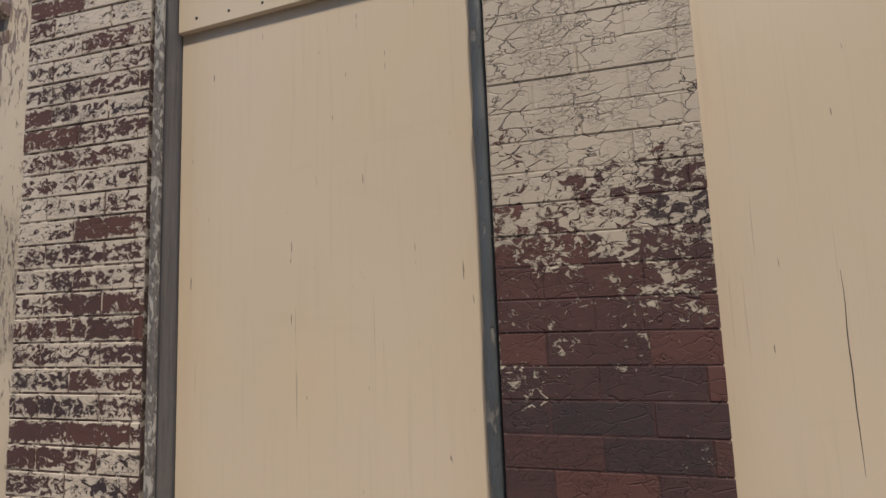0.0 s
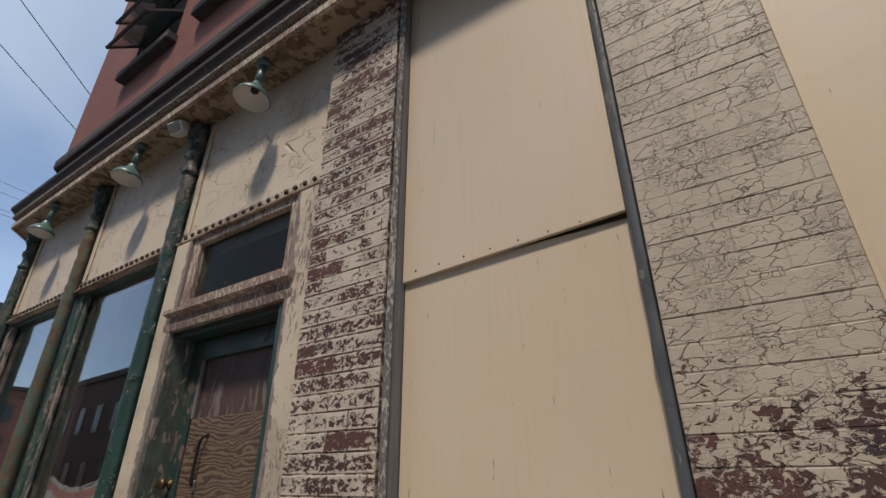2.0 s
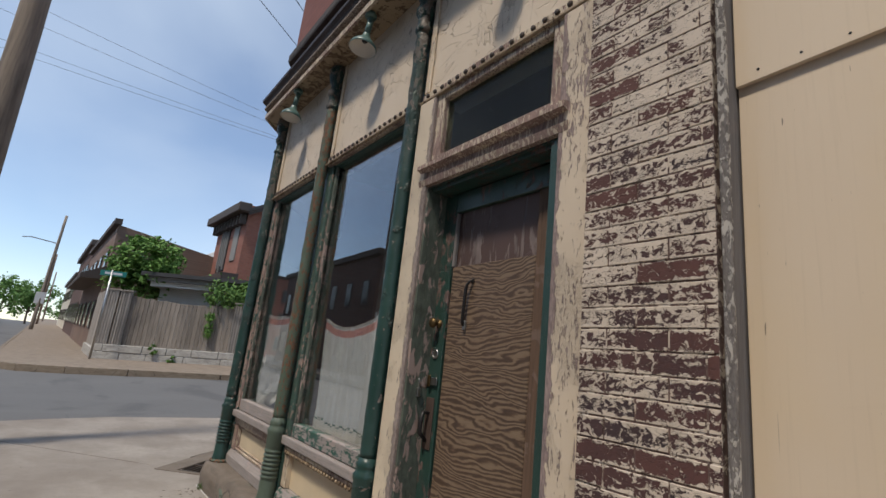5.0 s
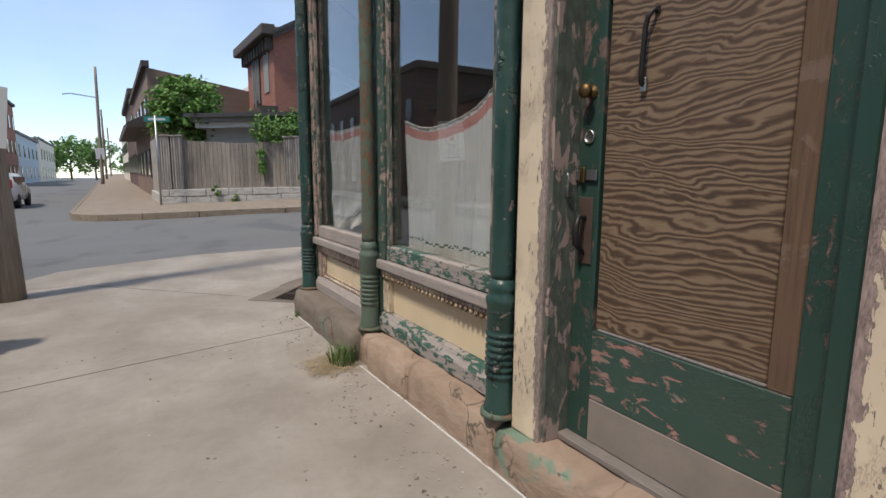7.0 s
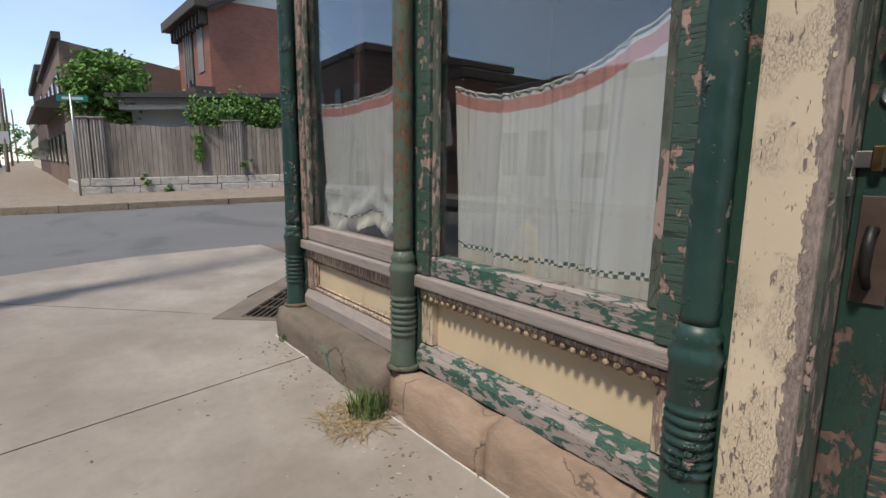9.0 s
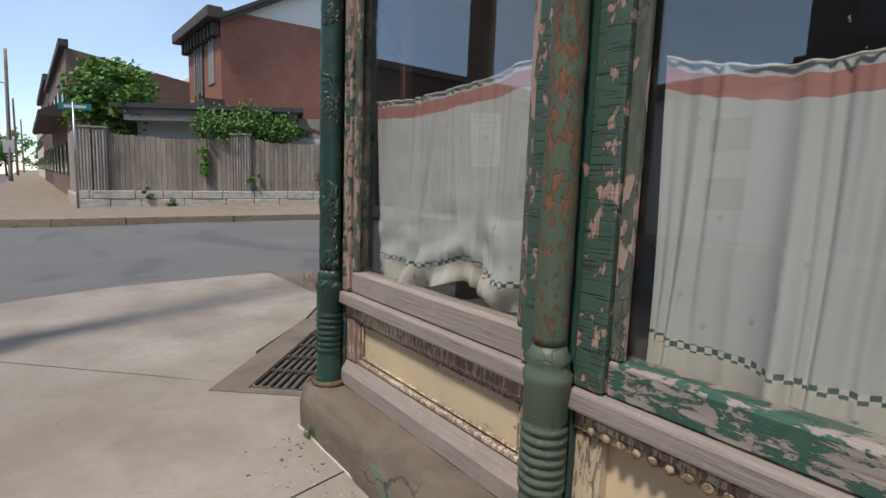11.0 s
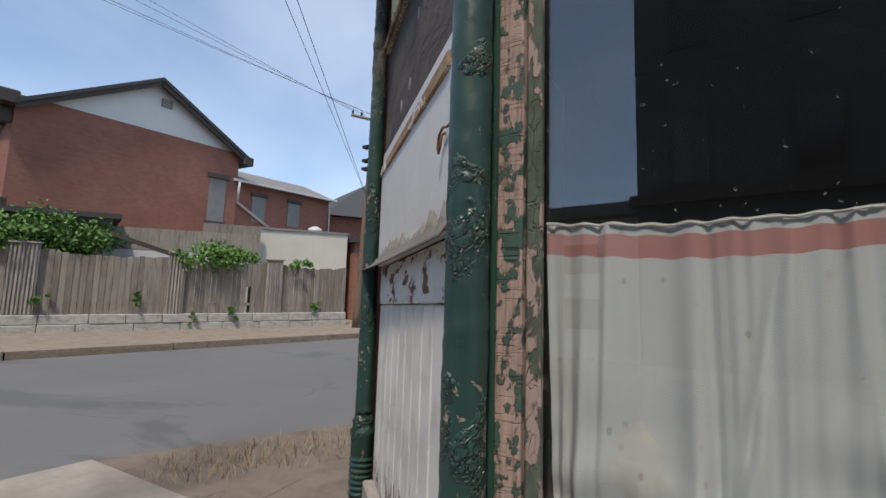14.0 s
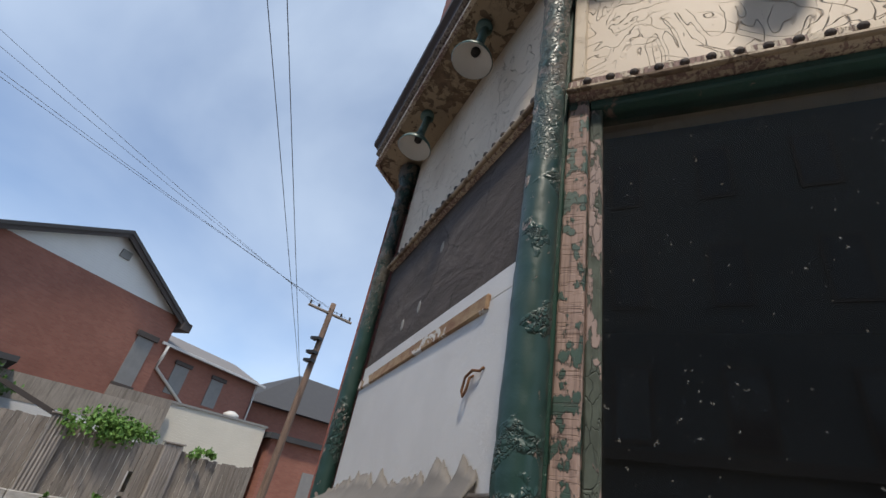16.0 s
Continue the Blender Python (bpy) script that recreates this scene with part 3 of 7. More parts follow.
M_WHITE = peeling("flaking_white_board_paint", (0.62, 0.61, 0.60), (0.16, 0.085, 0.05), 0.72, (1, 1, 1.4), 9, 50, 0.0, 0.001, 0.5)
M_WHITE_BAD = peeling("badly_flaked_white_paint", (0.66, 0.645, 0.62), (0.20, 0.10, 0.062), 0.565, (1.0, 1.0, 2.2), 6.5, 40, 0.1, 0.003, 0.6)
M_WHITE_SPLIT = peeling("split_white_plank_paint", (0.64, 0.625, 0.60), (0.165, 0.080, 0.055), 0.575, (7.0, 7.0, 0.7), 7, 40, 0.1, 0.003, 0.6, (0.15, 0.85))
M_BATTEN = peeling("brown_batten_wood", (0.60, 0.58, 0.55), (0.20, 0.105, 0.06), 0.46, (1, 1, 1.4), 8, 40, 0.1, 0.003, 0.7, None, (0.34, 0.24, 0.14))
M_HOOK = plain("orange_brown_rust", (0.20, 0.095, 0.045), 0.85, 0.2, 0.4, 40)
M_CONC = concrete()
M_CONC_DARK = stone("stained_concrete", (0.185, 0.15, 0.118), (0.25, 0.21, 0.17))
M_ASPH = asphalt()
M_SAND = stone("worn_sandstone", (0.33, 0.235, 0.17), (0.44, 0.345, 0.27), 0.6)
M_SAND_T = stone("paint_stained_sandstone", (0.30, 0.215, 0.16), (0.40, 0.31, 0.245), 0.75, 0.53)
M_SAND_G = stone("grey_brown_stone", (0.175, 0.14, 0.11), (0.25, 0.205, 0.165), 0.5)
M_LIME = stone("whitewashed_limestone", (0.46, 0.44, 0.405), (0.66, 0.64, 0.60))
M_KERB = stone("kerb_stone", (0.25, 0.20, 0.15), (0.33, 0.28, 0.22))
M_DIRT = stone("packed_dirt", (0.185, 0.145, 0.115), (0.25, 0.205, 0.165))
M_CORN = peeling("dark_red_cornice_paint", (0.048, 0.031, 0.028), (0.22, 0.16, 0.13), 0.645, (1, 1, 1), 16, 24, 0.1, 0.003, 0.55)
M_CORN_WORN = peeling("worn_cornice_bead_paint", (0.20, 0.15, 0.12), (0.42, 0.36, 0.30), 0.49, (1, 1, 1), 40, 60, 0.5, 0.004, 0.7, None, (0.07, 0.045, 0.04))
M_BELT = stone("sooty_stone_belt", (0.07, 0.06, 0.058), (0.11, 0.095, 0.09))
M_BRICK_UP = brickwork("upper_red_brick", (0.235, 0.080, 0.065), (0.275, 0.105, 0.085), (0.15, 0.075, 0.062))
HT = math.pi / 2
M_BRICK_H = brickwork("house_red_brick", (0.29, 0.112, 0.078), (0.36, 0.15, 0.105), (0.27, 0.165, 0.125), HT)
M_BRICK_H2 = brickwork("house_front_brick", (0.28, 0.105, 0.075), (0.34, 0.138, 0.098), (0.27, 0.165, 0.125), HT - math.pi / 2)
M_BRICK_O = brickwork("old_brown_brick", (0.20, 0.13, 0.10), (0.26, 0.17, 0.13), (0.20, 0.16, 0.13))
M_BRICK_D = brickwork("dark_brick", (0.10, 0.055, 0.045), (0.13, 0.07, 0.055), (0.12, 0.09, 0.08))
M_BRICK_T = brickwork("grey_stone_blocks", (0.075, 0.085, 0.09), (0.095, 0.105, 0.11), (0.065, 0.072, 0.076), 0.0, 0.9)
M_SIDE_W = siding("white_clapboard", (0.78, 0.77, 0.74))
M_SIDE_C = siding("cream_clapboard", (0.76, 0.71, 0.60))
M_ROOF = plain("dark_asphalt_roof", (0.055, 0.055, 0.058), 0.85, 0, 0.3, 3)
M_ROOF_G = plain("grey_shingle_roof", (0.20, 0.19, 0.185), 0.85, 0, 0.25, 3)
M_BOARD = plain("weathered_grey_window_board", (0.25, 0.245, 0.235), 0.8, 0, 0.35, 3)
M_TRIM_W = plain("white_trim_paint", (0.60, 0.58, 0.55), 0.5, 0, 0.15, 5)
M_TRIM_D = plain("dark_wood_trim", (0.07, 0.055, 0.048), 0.75, 0, 0.3, 5)
M_FENCE = planky("silvered_fence_planks", (0.26, 0.225, 0.19))
M_POST = planky("pale_fluted_post_wood", (0.36, 0.325, 0.29))
M_POLE = planky("weathered_pole_wood", (0.235, 0.19, 0.15))
M_POLE_R = planky("brown_pole_wood", (0.16, 0.105, 0.075))
M_GLASS = glassy("shop_window_glass", (0.90, 0.92, 0.92), 1.95, 0.0, 0.012)
M_GLASS_D = glassy("transom_glass", (0.55, 0.60, 0.56), 1.28, 0.02, 0.03, 7.0)
M_PANE_FAR = plain("dark_window_glass", (0.03, 0.035, 0.04), 0.12, 0, 0.2, 4)
M_CURTAIN = curtain_cloth()
M_RED_BAND = plain("faded_red_curtain_band", (0.50, 0.24, 0.225), 0.9, 0, 0.2, 14)
M_CHECK = check_cloth()
# Near-black colour paints in the darkness of the unlit rooms behind the glass.
M_INSIDE = plain("unlit_dark_interior", (0.06, 0.055, 0.052), 0.9, 0, 0.3, 2)
M_BRASS = plain("tarnished_brass", (0.17, 0.115, 0.055), 0.5, 1.0, 0.3, 30)
M_STEEL = plain("dull_steel", (0.42, 0.42, 0.41), 0.38, 1.0, 0.25, 30)
M_IRON = plain("black_iron", (0.035, 0.033, 0.033), 0.5, 0.6, 0.3, 20)
M_BROWN_IRON = plain("brown_painted_iron", (0.105, 0.072, 0.06), 0.55, 0.3, 0.4, 24)
M_RUSTY = plain("rusty_iron_grate", (0.085, 0.065, 0.05), 0.8, 0.3, 0.4, 16)
M_ENAMEL = plain("green_lamp_enamel", (0.10, 0.17, 0.15), 0.35, 0, 0.3, 10)
M_ENAMEL_W = plain("white_lamp_enamel", (0.66, 0.64, 0.60), 0.35, 0, 0.12, 10)
M_LEAF = leafy("leaves", (0.09, 0.20, 0.03), (0.19, 0.35, 0.075))
M_LEAF_D = leafy("dark_leaves", (0.075, 0.17, 0.03), (0.16, 0.29, 0.065))
M_GRASS = leafy("green_grass", (0.06, 0.11, 0.02), (0.13, 0.19, 0.05))
M_STRAW = leafy("dry_grass", (0.30, 0.22, 0.12), (0.42, 0.32, 0.19))
M_YELLOW = plain("yellow_hydrant_paint", (0.55, 0.34, 0.03), 0.5, 0, 0.2, 10)
M_CARPAINT = plain("white_car_paint", (0.62, 0.60, 0.56), 0.25, 0, 0.05, 3)
M_RUBBER = plain("black_rubber", (0.025, 0.025, 0.026), 0.8, 0, 0.2, 20)
M_TAIL = plain("red_lamp_plastic", (0.35, 0.02, 0.02), 0.25, 0, 0.1, 10)
M_SIGN = plain("white_sign_enamel", (0.66, 0.66, 0.65), 0.4, 0, 0.06, 8)
M_INK = plain("black_sign_ink", (0.04, 0.04, 0.045), 0.5, 0, 0.1, 8)
M_SIGN_RED = plain("red_sign_ink", (0.5, 0.05, 0.04), 0.5, 0, 0.1, 8)
M_SIGN_GREY = plain("grey_blue_sign_ink", (0.28, 0.33, 0.36), 0.5, 0, 0.1, 8)
M_STREETSIGN = plain("green_street_sign", (0.02, 0.22, 0.19), 0.4, 0, 0.1, 8)
M_CABLE = plain("black_cable", (0.09, 0.09, 0.095), 0.7, 0, 0.1, 8)
M_PAPER = plain("peeled_grey_paper_layer", (0.185, 0.17, 0.155), 0.85, 0, 0.4, 9)
M_LITTER = leafy("paint_chips_and_grit", (0.10, 0.075, 0.055), (0.52, 0.46, 0.38))
M_CAULK = plain("white_joint_sealant", (0.62, 0.60, 0.57), 0.6, 0, 0.15, 14)


# ---- shape helpers ----
RA, RS, R0, RX, RY, RZ = 0.0453, 1.2032, -0.3437, -0.0143, 0.0688, 1.2293


def thing(name, label, category, at=(0, 0, 0), group="", kind=""):
    ob = new(name)
    ob.location = LAY @ Vector(at) if LAY else at
    ob.empty_display_size = 0.1
    return tagged(ob, label, category, group, kind)


def finish(bm, smooth=False):
    bmesh.ops.recalc_face_normals(bm, faces=bm.faces)
    me = bpy.data.meshes.new("mesh")
    if smooth:
        for f in bm.faces:
            f.smooth = True
    bm.to_mesh(me)
    bm.free()
    return me


# how the land across the side street lies: turned a little and rising away
LAY = None
RISE = Matrix.Translation((-3.5, 0, 0.0)) @ Matrix(((RS * math.cos(RA), -RS * math.sin(RA), 0, 0), (RS * math.sin(RA), RS * math.cos(RA), 0, 0), (RX, RY, RZ, R0), (0, 0, 0, 1))) @ Matrix.Translation((3.5, 0, 0))


def part(name, bm, material, parent, label="", smooth=False):
    """Links a bmesh, or a mesh that is shared, as one mesh object under a thing or under a part."""
    me = bm if isinstance(bm, bpy.types.Mesh) else finish(bm, smooth)
    if LAY:
        me.transform(LAY)
    if not me.materials:
        me.materials.append(material)
    ob = new(name, me)
    if parent:
        ob.parent = parent
        if parent.type == "EMPTY":
            ob.matrix_parent_inverse = Matrix.Translation(parent.location).inverted()
    return tagged(ob, label)


def solid(name, bm, material, label, category, kind="structure", smooth=False):
    return tagged(part(name, bm, material, None, label, smooth), "", category, "", kind)


def box(x0, x1, y0, y1, z0, z1, bevel=0.0, bm=None, m=None, seg=1):
    bm = bm or bmesh.new()
    t = Matrix.Translation(((x0 + x1) / 2, (y0 + y1) / 2, (z0 + z1) / 2)) @ Matrix.Diagonal((abs(x1 - x0), abs(y1 - y0), abs(z1 - z0), 1))
    g = bmesh.ops.create_cube(bm, size=1, matrix=t)
    vs = g["verts"]
    if bevel:
        es = list({e for v in vs for e in v.link_edges})
        r = bmesh.ops.bevel(bm, geom=es, offset=bevel, segments=seg, affect="EDGES", profile=0.6)
        vs = list({v for f in r["faces"] for v in f.verts} | {v for v in vs if v.is_valid})
    if m is not None:
        bmesh.ops.transform(bm, matrix=m, verts=[v for v in vs if v.is_valid])
    return bm


def lathe(profile, n=24, bm=None, m=None, close=True):
    """Turns a profile of (radius, height) round the z axis."""
    bm = bm or bmesh.new()
    rings = []
    for r, z in profile:
        rings.append([bm.verts.new((r * math.cos(2 * math.pi * i / n), r * math.sin(2 * math.pi * i / n), z)) for i in range(n)])
    for a, b in zip(rings, rings[1:]):
        for i in range(n):
            bm.faces.new((a[i], a[(i + 1) % n], b[(i + 1) % n], b[i]))
    if close:
        bm.faces.new(list(reversed(rings[0])))
        bm.faces.new(rings[-1])
    if m is not None:
        bmesh.ops.transform(bm, matrix=m, verts=[v for r in rings for v in r])
    return bm


def tube(points, r, n=8, bm=None):
    """A round bar along points."""
    bm = bm or bmesh.new()
    rings = []
    pts = [Vector(p) for p in points]
    for i, p in enumerate(pts):
        d = (pts[min(i + 1, len(pts) - 1)] - pts[max(i - 1, 0)]).normalized()
        a = d.orthogonal().normalized() if i == 0 else (rings_a - d * rings_a.dot(d)).normalized()
        rings_a = a
        b = d.cross(a)
        rr = r[i] if isinstance(r, (list, tuple)) else r
        rings.append([bm.verts.new(p + rr * (math.cos(2 * math.pi * k / n) * a + math.sin(2 * math.pi * k / n) * b)) for k in range(n)])
    for u, v in zip(rings, rings[1:]):
        for k in range(n):
            bm.faces.new((u[k], u[(k + 1) % n], v[(k + 1) % n], v[k]))
    bm.faces.new(list(reversed(rings[0])))
    bm.faces.new(rings[-1])
    return bm


def prism(outline, z0, z1, bm=None, m=None):
    """A flat outline in x, y raised from z0 to z1."""
    bm = bm or bmesh.new()
    lo = [bm.verts.new((x, y, z0)) for x, y in outline]
    hi = [bm.verts.new((x, y, z1)) for x, y in outline]
    n = len(lo)
    bm.faces.new(list(reversed(lo)))
    bm.faces.new(hi)
    for i in range(n):
        bm.faces.new((lo[i], lo[(i + 1) % n], hi[(i + 1) % n], hi[i]))
    if m is not None:
        bmesh.ops.transform(bm, matrix=m, verts=lo + hi)
    return bm


def sweep(profile, path, bm=None):
    """A moulding: a profile of (out, up) carried along a plan path of (x, y); out points to the right of the way, mitred at the corners."""
    bm = bm or bmesh.new()
    rows = []
    pts = [Vector(p) for p in path]
    for i, p in enumerate(pts):
        d0 = (pts[i] - pts[i - 1]).normalized() if i else (pts[1] - pts[0]).normalized()
        d1 = (pts[i + 1] - pts[i]).normalized() if i + 1 < len(pts) else d0
        n0, n1 = Vector((d0.y, -d0.x)), Vector((d1.y, -d1.x))
        k = (n0 + n1) / (1 + n0.dot(n1))
        rows.append([bm.verts.new((p.x + k.x * o, p.y + k.y * o, u)) for o, u in profile])
    n = len(profile)
    for a, b in zip(rows, rows[1:]):
        for j in range(n):
            bm.faces.new((a[j], a[(j + 1) % n], b[(j + 1) % n], b[j]))
    bm.faces.new(rows[0])
    bm.faces.new(list(reversed(rows[-1])))
    return bm


def roughen(bm, amp, scale, only=None):
    bm.normal_update()
    for v in bm.verts:
        if only is None or only(v.co):
            v.co += v.normal * amp * noise.noise(v.co * scale)
    return bm


def frame_at(p, d):
    """A pose at a plan point with x along the direction d, y to its left and z up."""
    return Matrix.Translation((p[0], p[1], 0)) @ Matrix.Rotation(math.atan2(d[1], d[0]), 4, "Z")


GZ = -0.10


# ---- ground ----
def road_z(x, y):
    """Level by the shop, rising across the side street."""
    k = min(max((-11.0 - x) / 6.0, 0.0), 1.0)
    dx, dy = (max(x, -70.0) + 3.5) / RS, y / RS
    xo, yo = dx * math.cos(RA) + dy * math.sin(RA), dy * math.cos(RA) - dx * math.sin(RA)
    yo = min(max(yo, -2.0), 26.0)
    far = RZ * (-0.14 - 0.02 * min(max(yo - 3.0, 0.0), 16.0)) + R0 + RX * xo + RY * yo
    return -0.125 + k * (far + 0.125)


def build_ground():
    xs = [-900, -300, -120, -60, -30, -26, -24, -22, -20, -19, -18, -17, -16, -14, -12, -11, -8, -4, 0, 4, 8, 20, 60, 300, 900]
    ys = [-900, -300, -100, -40, -16, -12, -8, -6, -4, -3, -2, -1, 0, 1, 3, 5, 7, 9, 11, 13, 15, 17, 19, 40, 100, 300, 900]
    bm = bmesh.new()
    g = [[bm.verts.new((x, y, road_z(x, y))) for y in ys] for x in xs]
    for i in range(len(xs) - 1):
        for j in range(len(ys) - 1):
            bm.faces.new((g[i][j], g[i + 1][j], g[i + 1][j + 1], g[i][j + 1]))
    solid("road", bm, M_ASPH, "worn grey asphalt road with darker patches", "road")
    # near corner pavement in slabs
    slabs = [
        [(6, -1.7), (6, 1.3), (-1.3, 1.3), (-1.3, -1.7)],
        [(-1.31, -1.7), (-1.31, 1.3), (-5.615, 1.3), (-5.04, -1.7)],
        [(-5.052, -1.7), (-5.627, 1.3), (-6.45, 1.3), (-7.25, 0.5), (-8.6, -0.85), (-8.6, -1.7)],
        [(-7.262, 0.512), (-8.61, -0.835), (-8.61, -1.7), (-8.9, -1.65), (-9.75, -1.2), (-10.2, -0.3), (-10.52, 0.5), (-10.65, 1.6), (-10.7, 2.4), (-8.85, 2.42), (-8.1, 1.88), (-7.4, 1.2), (-6.75, 0.99)],
    ]
    pv = thing("pavement", "cream grey concrete corner pavement in large slabs", "pavement", kind="structure")
    for s in slabs:
        part("slab", prism(s, -0.3, GZ), M_CONC, pv)
    dirt = [(-7.3, 2.3), (-8.1, 1.9), (-8.85, 2.43), (-10.7, 2.41), (-10.1, 4.4), (-9.0, 6.6), (-8.2, 9.5), (-5.4, 9.5), (-6.6, 5.2)]
    solid("dirt_strip", prism(dirt, -0.5, GZ - 0.012), M_DIRT, "bare brown dirt strip beside the pavement", "ground")
    # far side of the side street
    global LAY
    LAY = RISE
    fz = lambda y: 0.03 - 0.02 * min(max(y - 1.5, 0), 16)
    edge = [(-200, -1.2), (-60, -1.2), (-21.6, -1.35), (-20.0, -1.2), (-18.9, -0.55), (-18.2, 0.5), (-17.6, 1.9), (-16.9, 4.2), (-16.1, 7.0), (-15.0, 10.9), (-13.6, 16.0), (-9, 33)]
    back = [(-200, 9), (-60, 9), (-25, 9), (-25, 9), (-25, 9), (-25, 9), (-25, 9), (-25, 9), (-25, 10), (-24, 16), (-22, 20), (-17, 36)]
    bm = bmesh.new()
    a = [bm.verts.new((x - 0.14, y + 0.08, fz(y))) for x, y in edge]
    b = [bm.verts.new((x, y, fz(y))) for x, y in back]
    for i in range(len(a) - 1):
        bm.faces.new((a[i], a[i + 1], b[i + 1], b[i]))
    bmesh.ops.remove_doubles(bm, verts=bm.verts, dist=0.001)
    solid("pavement_far", bm, M_CONC_FAR, "worn concrete pavement across the side street", "pavement")
    kerb = thing("kerb", "low brown stone kerb in long blocks", "kerb", kind="structure")
    for i in range(len(edge) - 1):
        p, q = Vector(edge[i]), Vector(edge[i + 1])
        n = max(1, int((q - p).length / 2.2)) if (q - p).length < 45 else 8
        for k in range(n):
            u, v = p.lerp(q, (k + 0.006) / n), p.lerp(q, (k + 0.994) / n)
            d = (v - u).normalized()
            o = Vector((-d.y, d.x)) * 0.16
            bm = prism([u, v, v + o, u + o], -0.4, 0.0)
            for w_ in bm.verts:
                if w_.co.z > -0.1:
                    w_.co.z = fz(w_.co.y) + 0.012
            bmesh.ops.bevel(bm, geom=[e for e in bm.edges if min(x.co.z for x in e.verts) > -0.35], offset=0.02, segments=2, affect="EDGES")
            part("kerb_stone", bm, M_KERB, kerb)
    LAY = None
    # opposite pavement of the main street
    solid("pavement_opposite", box(-220, 40, -14, -9.6, -0.3, 0.0), M_CONC, "concrete pavement across the main street", "pavement")


build_ground()


# ---- the shop building ----
C1, C2, C3 = (-6.035, 1.17), (-4.56, 1.17), (-3.085, 1.17)
CA = (-7.396, 2.378)
CH = (-0.748, 0.664)
M_CH = frame_at(C1, CH)
TOP = 3.9


UP_WINS = [(-5.06, -4.14), (-3.62, -2.70), (-2.18, -1.26), (-0.74, 0.18)]


def build_walls():
    # mass of the ground floor behind the boards and above the shopfront
    solid("wall_south", box(-1.20, 3.2, 1.28, 1.5, GZ, TOP), M_CREAM_SOFT, "wall behind the cream plywood boarding", "wall")
    up = bmesh.new()
    ux0, ux1 = -6.2, 3.2
    wins = UP_WINS
    z0, za, zb, z1 = 3.945, 5.50, 7.0, 9.6
    cuts = [ux0] + [c for w_ in wins for c in w_] + [ux1]
    box(ux0, ux1, 1.17, 1.5, z0, za, bm=up)
    box(ux0, ux1, 1.17, 1.5, zb, z1, bm=up)
    for i in range(0, len(cuts), 2):
        box(cuts[i], cuts[i + 1], 1.17, 1.5, za, zb, bm=up)
    solid("wall_upper", up, M_BRICK_UP, "red brick upper storey wall", "wall")
    solid("wall_corner_upper", prism([(0, 0), (1.77, 0), (1.77, -0.3), (0, -0.3)], 3.945, 9.6, m=frame_at((-6.2, 1.172), CH)), M_BRICK_UP, "red brick upper wall over the cut-off corner", "wall")
    s1 = Vector((-7.53, 2.36))
    solid("wall_west", box(s1.x, s1.x + 0.3, s1.y + 0.1, 12, GZ, 9.6), M_BRICK_UP, "red brick side wall of the shop building", "wall")
    solid("wall_east", box(3.2, 3.5, 1.2, 12, GZ, 9.6), M_BRICK_UP, "red brick end wall of the shop building", "wall")
    solid("wall_north", box(-7.22, 3.2, 11.7, 12, GZ, 9.6), M_BRICK_UP, "red brick back wall of the shop building", "wall")
    solid("roof", prism([(-6.2, 1.2), (3.4, 1.2), (3.4, 12), (-7.5, 12), (-7.5, 2.4)], 9.6, 9.75), M_ROOF, "flat dark roof of the shop building", "roof")
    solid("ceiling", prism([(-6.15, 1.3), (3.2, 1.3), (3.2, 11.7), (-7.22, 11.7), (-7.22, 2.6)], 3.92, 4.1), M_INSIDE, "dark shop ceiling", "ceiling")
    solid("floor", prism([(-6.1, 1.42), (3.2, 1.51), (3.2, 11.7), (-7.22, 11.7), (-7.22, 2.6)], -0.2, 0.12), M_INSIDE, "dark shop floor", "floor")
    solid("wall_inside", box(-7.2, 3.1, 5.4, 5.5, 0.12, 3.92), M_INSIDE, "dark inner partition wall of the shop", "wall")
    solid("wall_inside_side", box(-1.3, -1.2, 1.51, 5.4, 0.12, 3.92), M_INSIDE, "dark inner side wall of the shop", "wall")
    # fascia panels between the columns
    for x0, x1, nm in ((-5.97, -4.63, "fascia_panel"), (-4.50, -3.15, "fascia_panel"), (-3.02, -1.685, "fascia_panel")):
        f = thing(nm, "cream fascia panel with thick wrinkled paint above the shopfront", "fascia", ((x0 + x1) / 2, 1.2, 3.5), "fascia panels", "structure")
        part("panel", box(x0, x1, 1.215, 1.5, 2.97, TOP), M_PLASTER, f)
        part("side_bead", box(x0, x0 + 0.05, 1.197, 1.2145, 2.98, TOP - 0.005, 0.006), M_CREAM, f)
        part("side_bead", box(x1 - 0.05, x1, 1.197, 1.2145, 2.98, TOP - 0.005, 0.006), M_CREAM, f)
    f = thing("corner_fascia", "cream fascia over the boarded corner entrance", "fascia", (-6.8, 1.9, 3.5), "fascia panels", "structure")
    part("panel", box(0.07, 1.74, -0.3, -0.045, 2.95, TOP, m=M_CH), M_PLASTER, f)


build_walls()


def beads(parent, x0, x1, y, z, m, step=0.072, r=0.016, mat=None):
    """A row of turned wooden knobs on a moulding."""
    me = None
    n = int((x1 - x0) / step)
    for i in range(n):
        x = x0 + (i + 0.5) * (x1 - x0) / n
        if me is None:
            me = finish(lathe([(0.004, -r), (r * 0.8, -r * 0.55), (r, 0.0), (r * 0.8, r * 0.55), (0.004, r)], 8, m=Matrix.Diagonal((1, 0.7, 1, 1))), True)
        ob = part("knob", me, mat or M_TRIM_D, parent)
        ob.matrix_basis = m @ Matrix.Translation((x, y, z + random.uniform(-0.002, 0.002)))


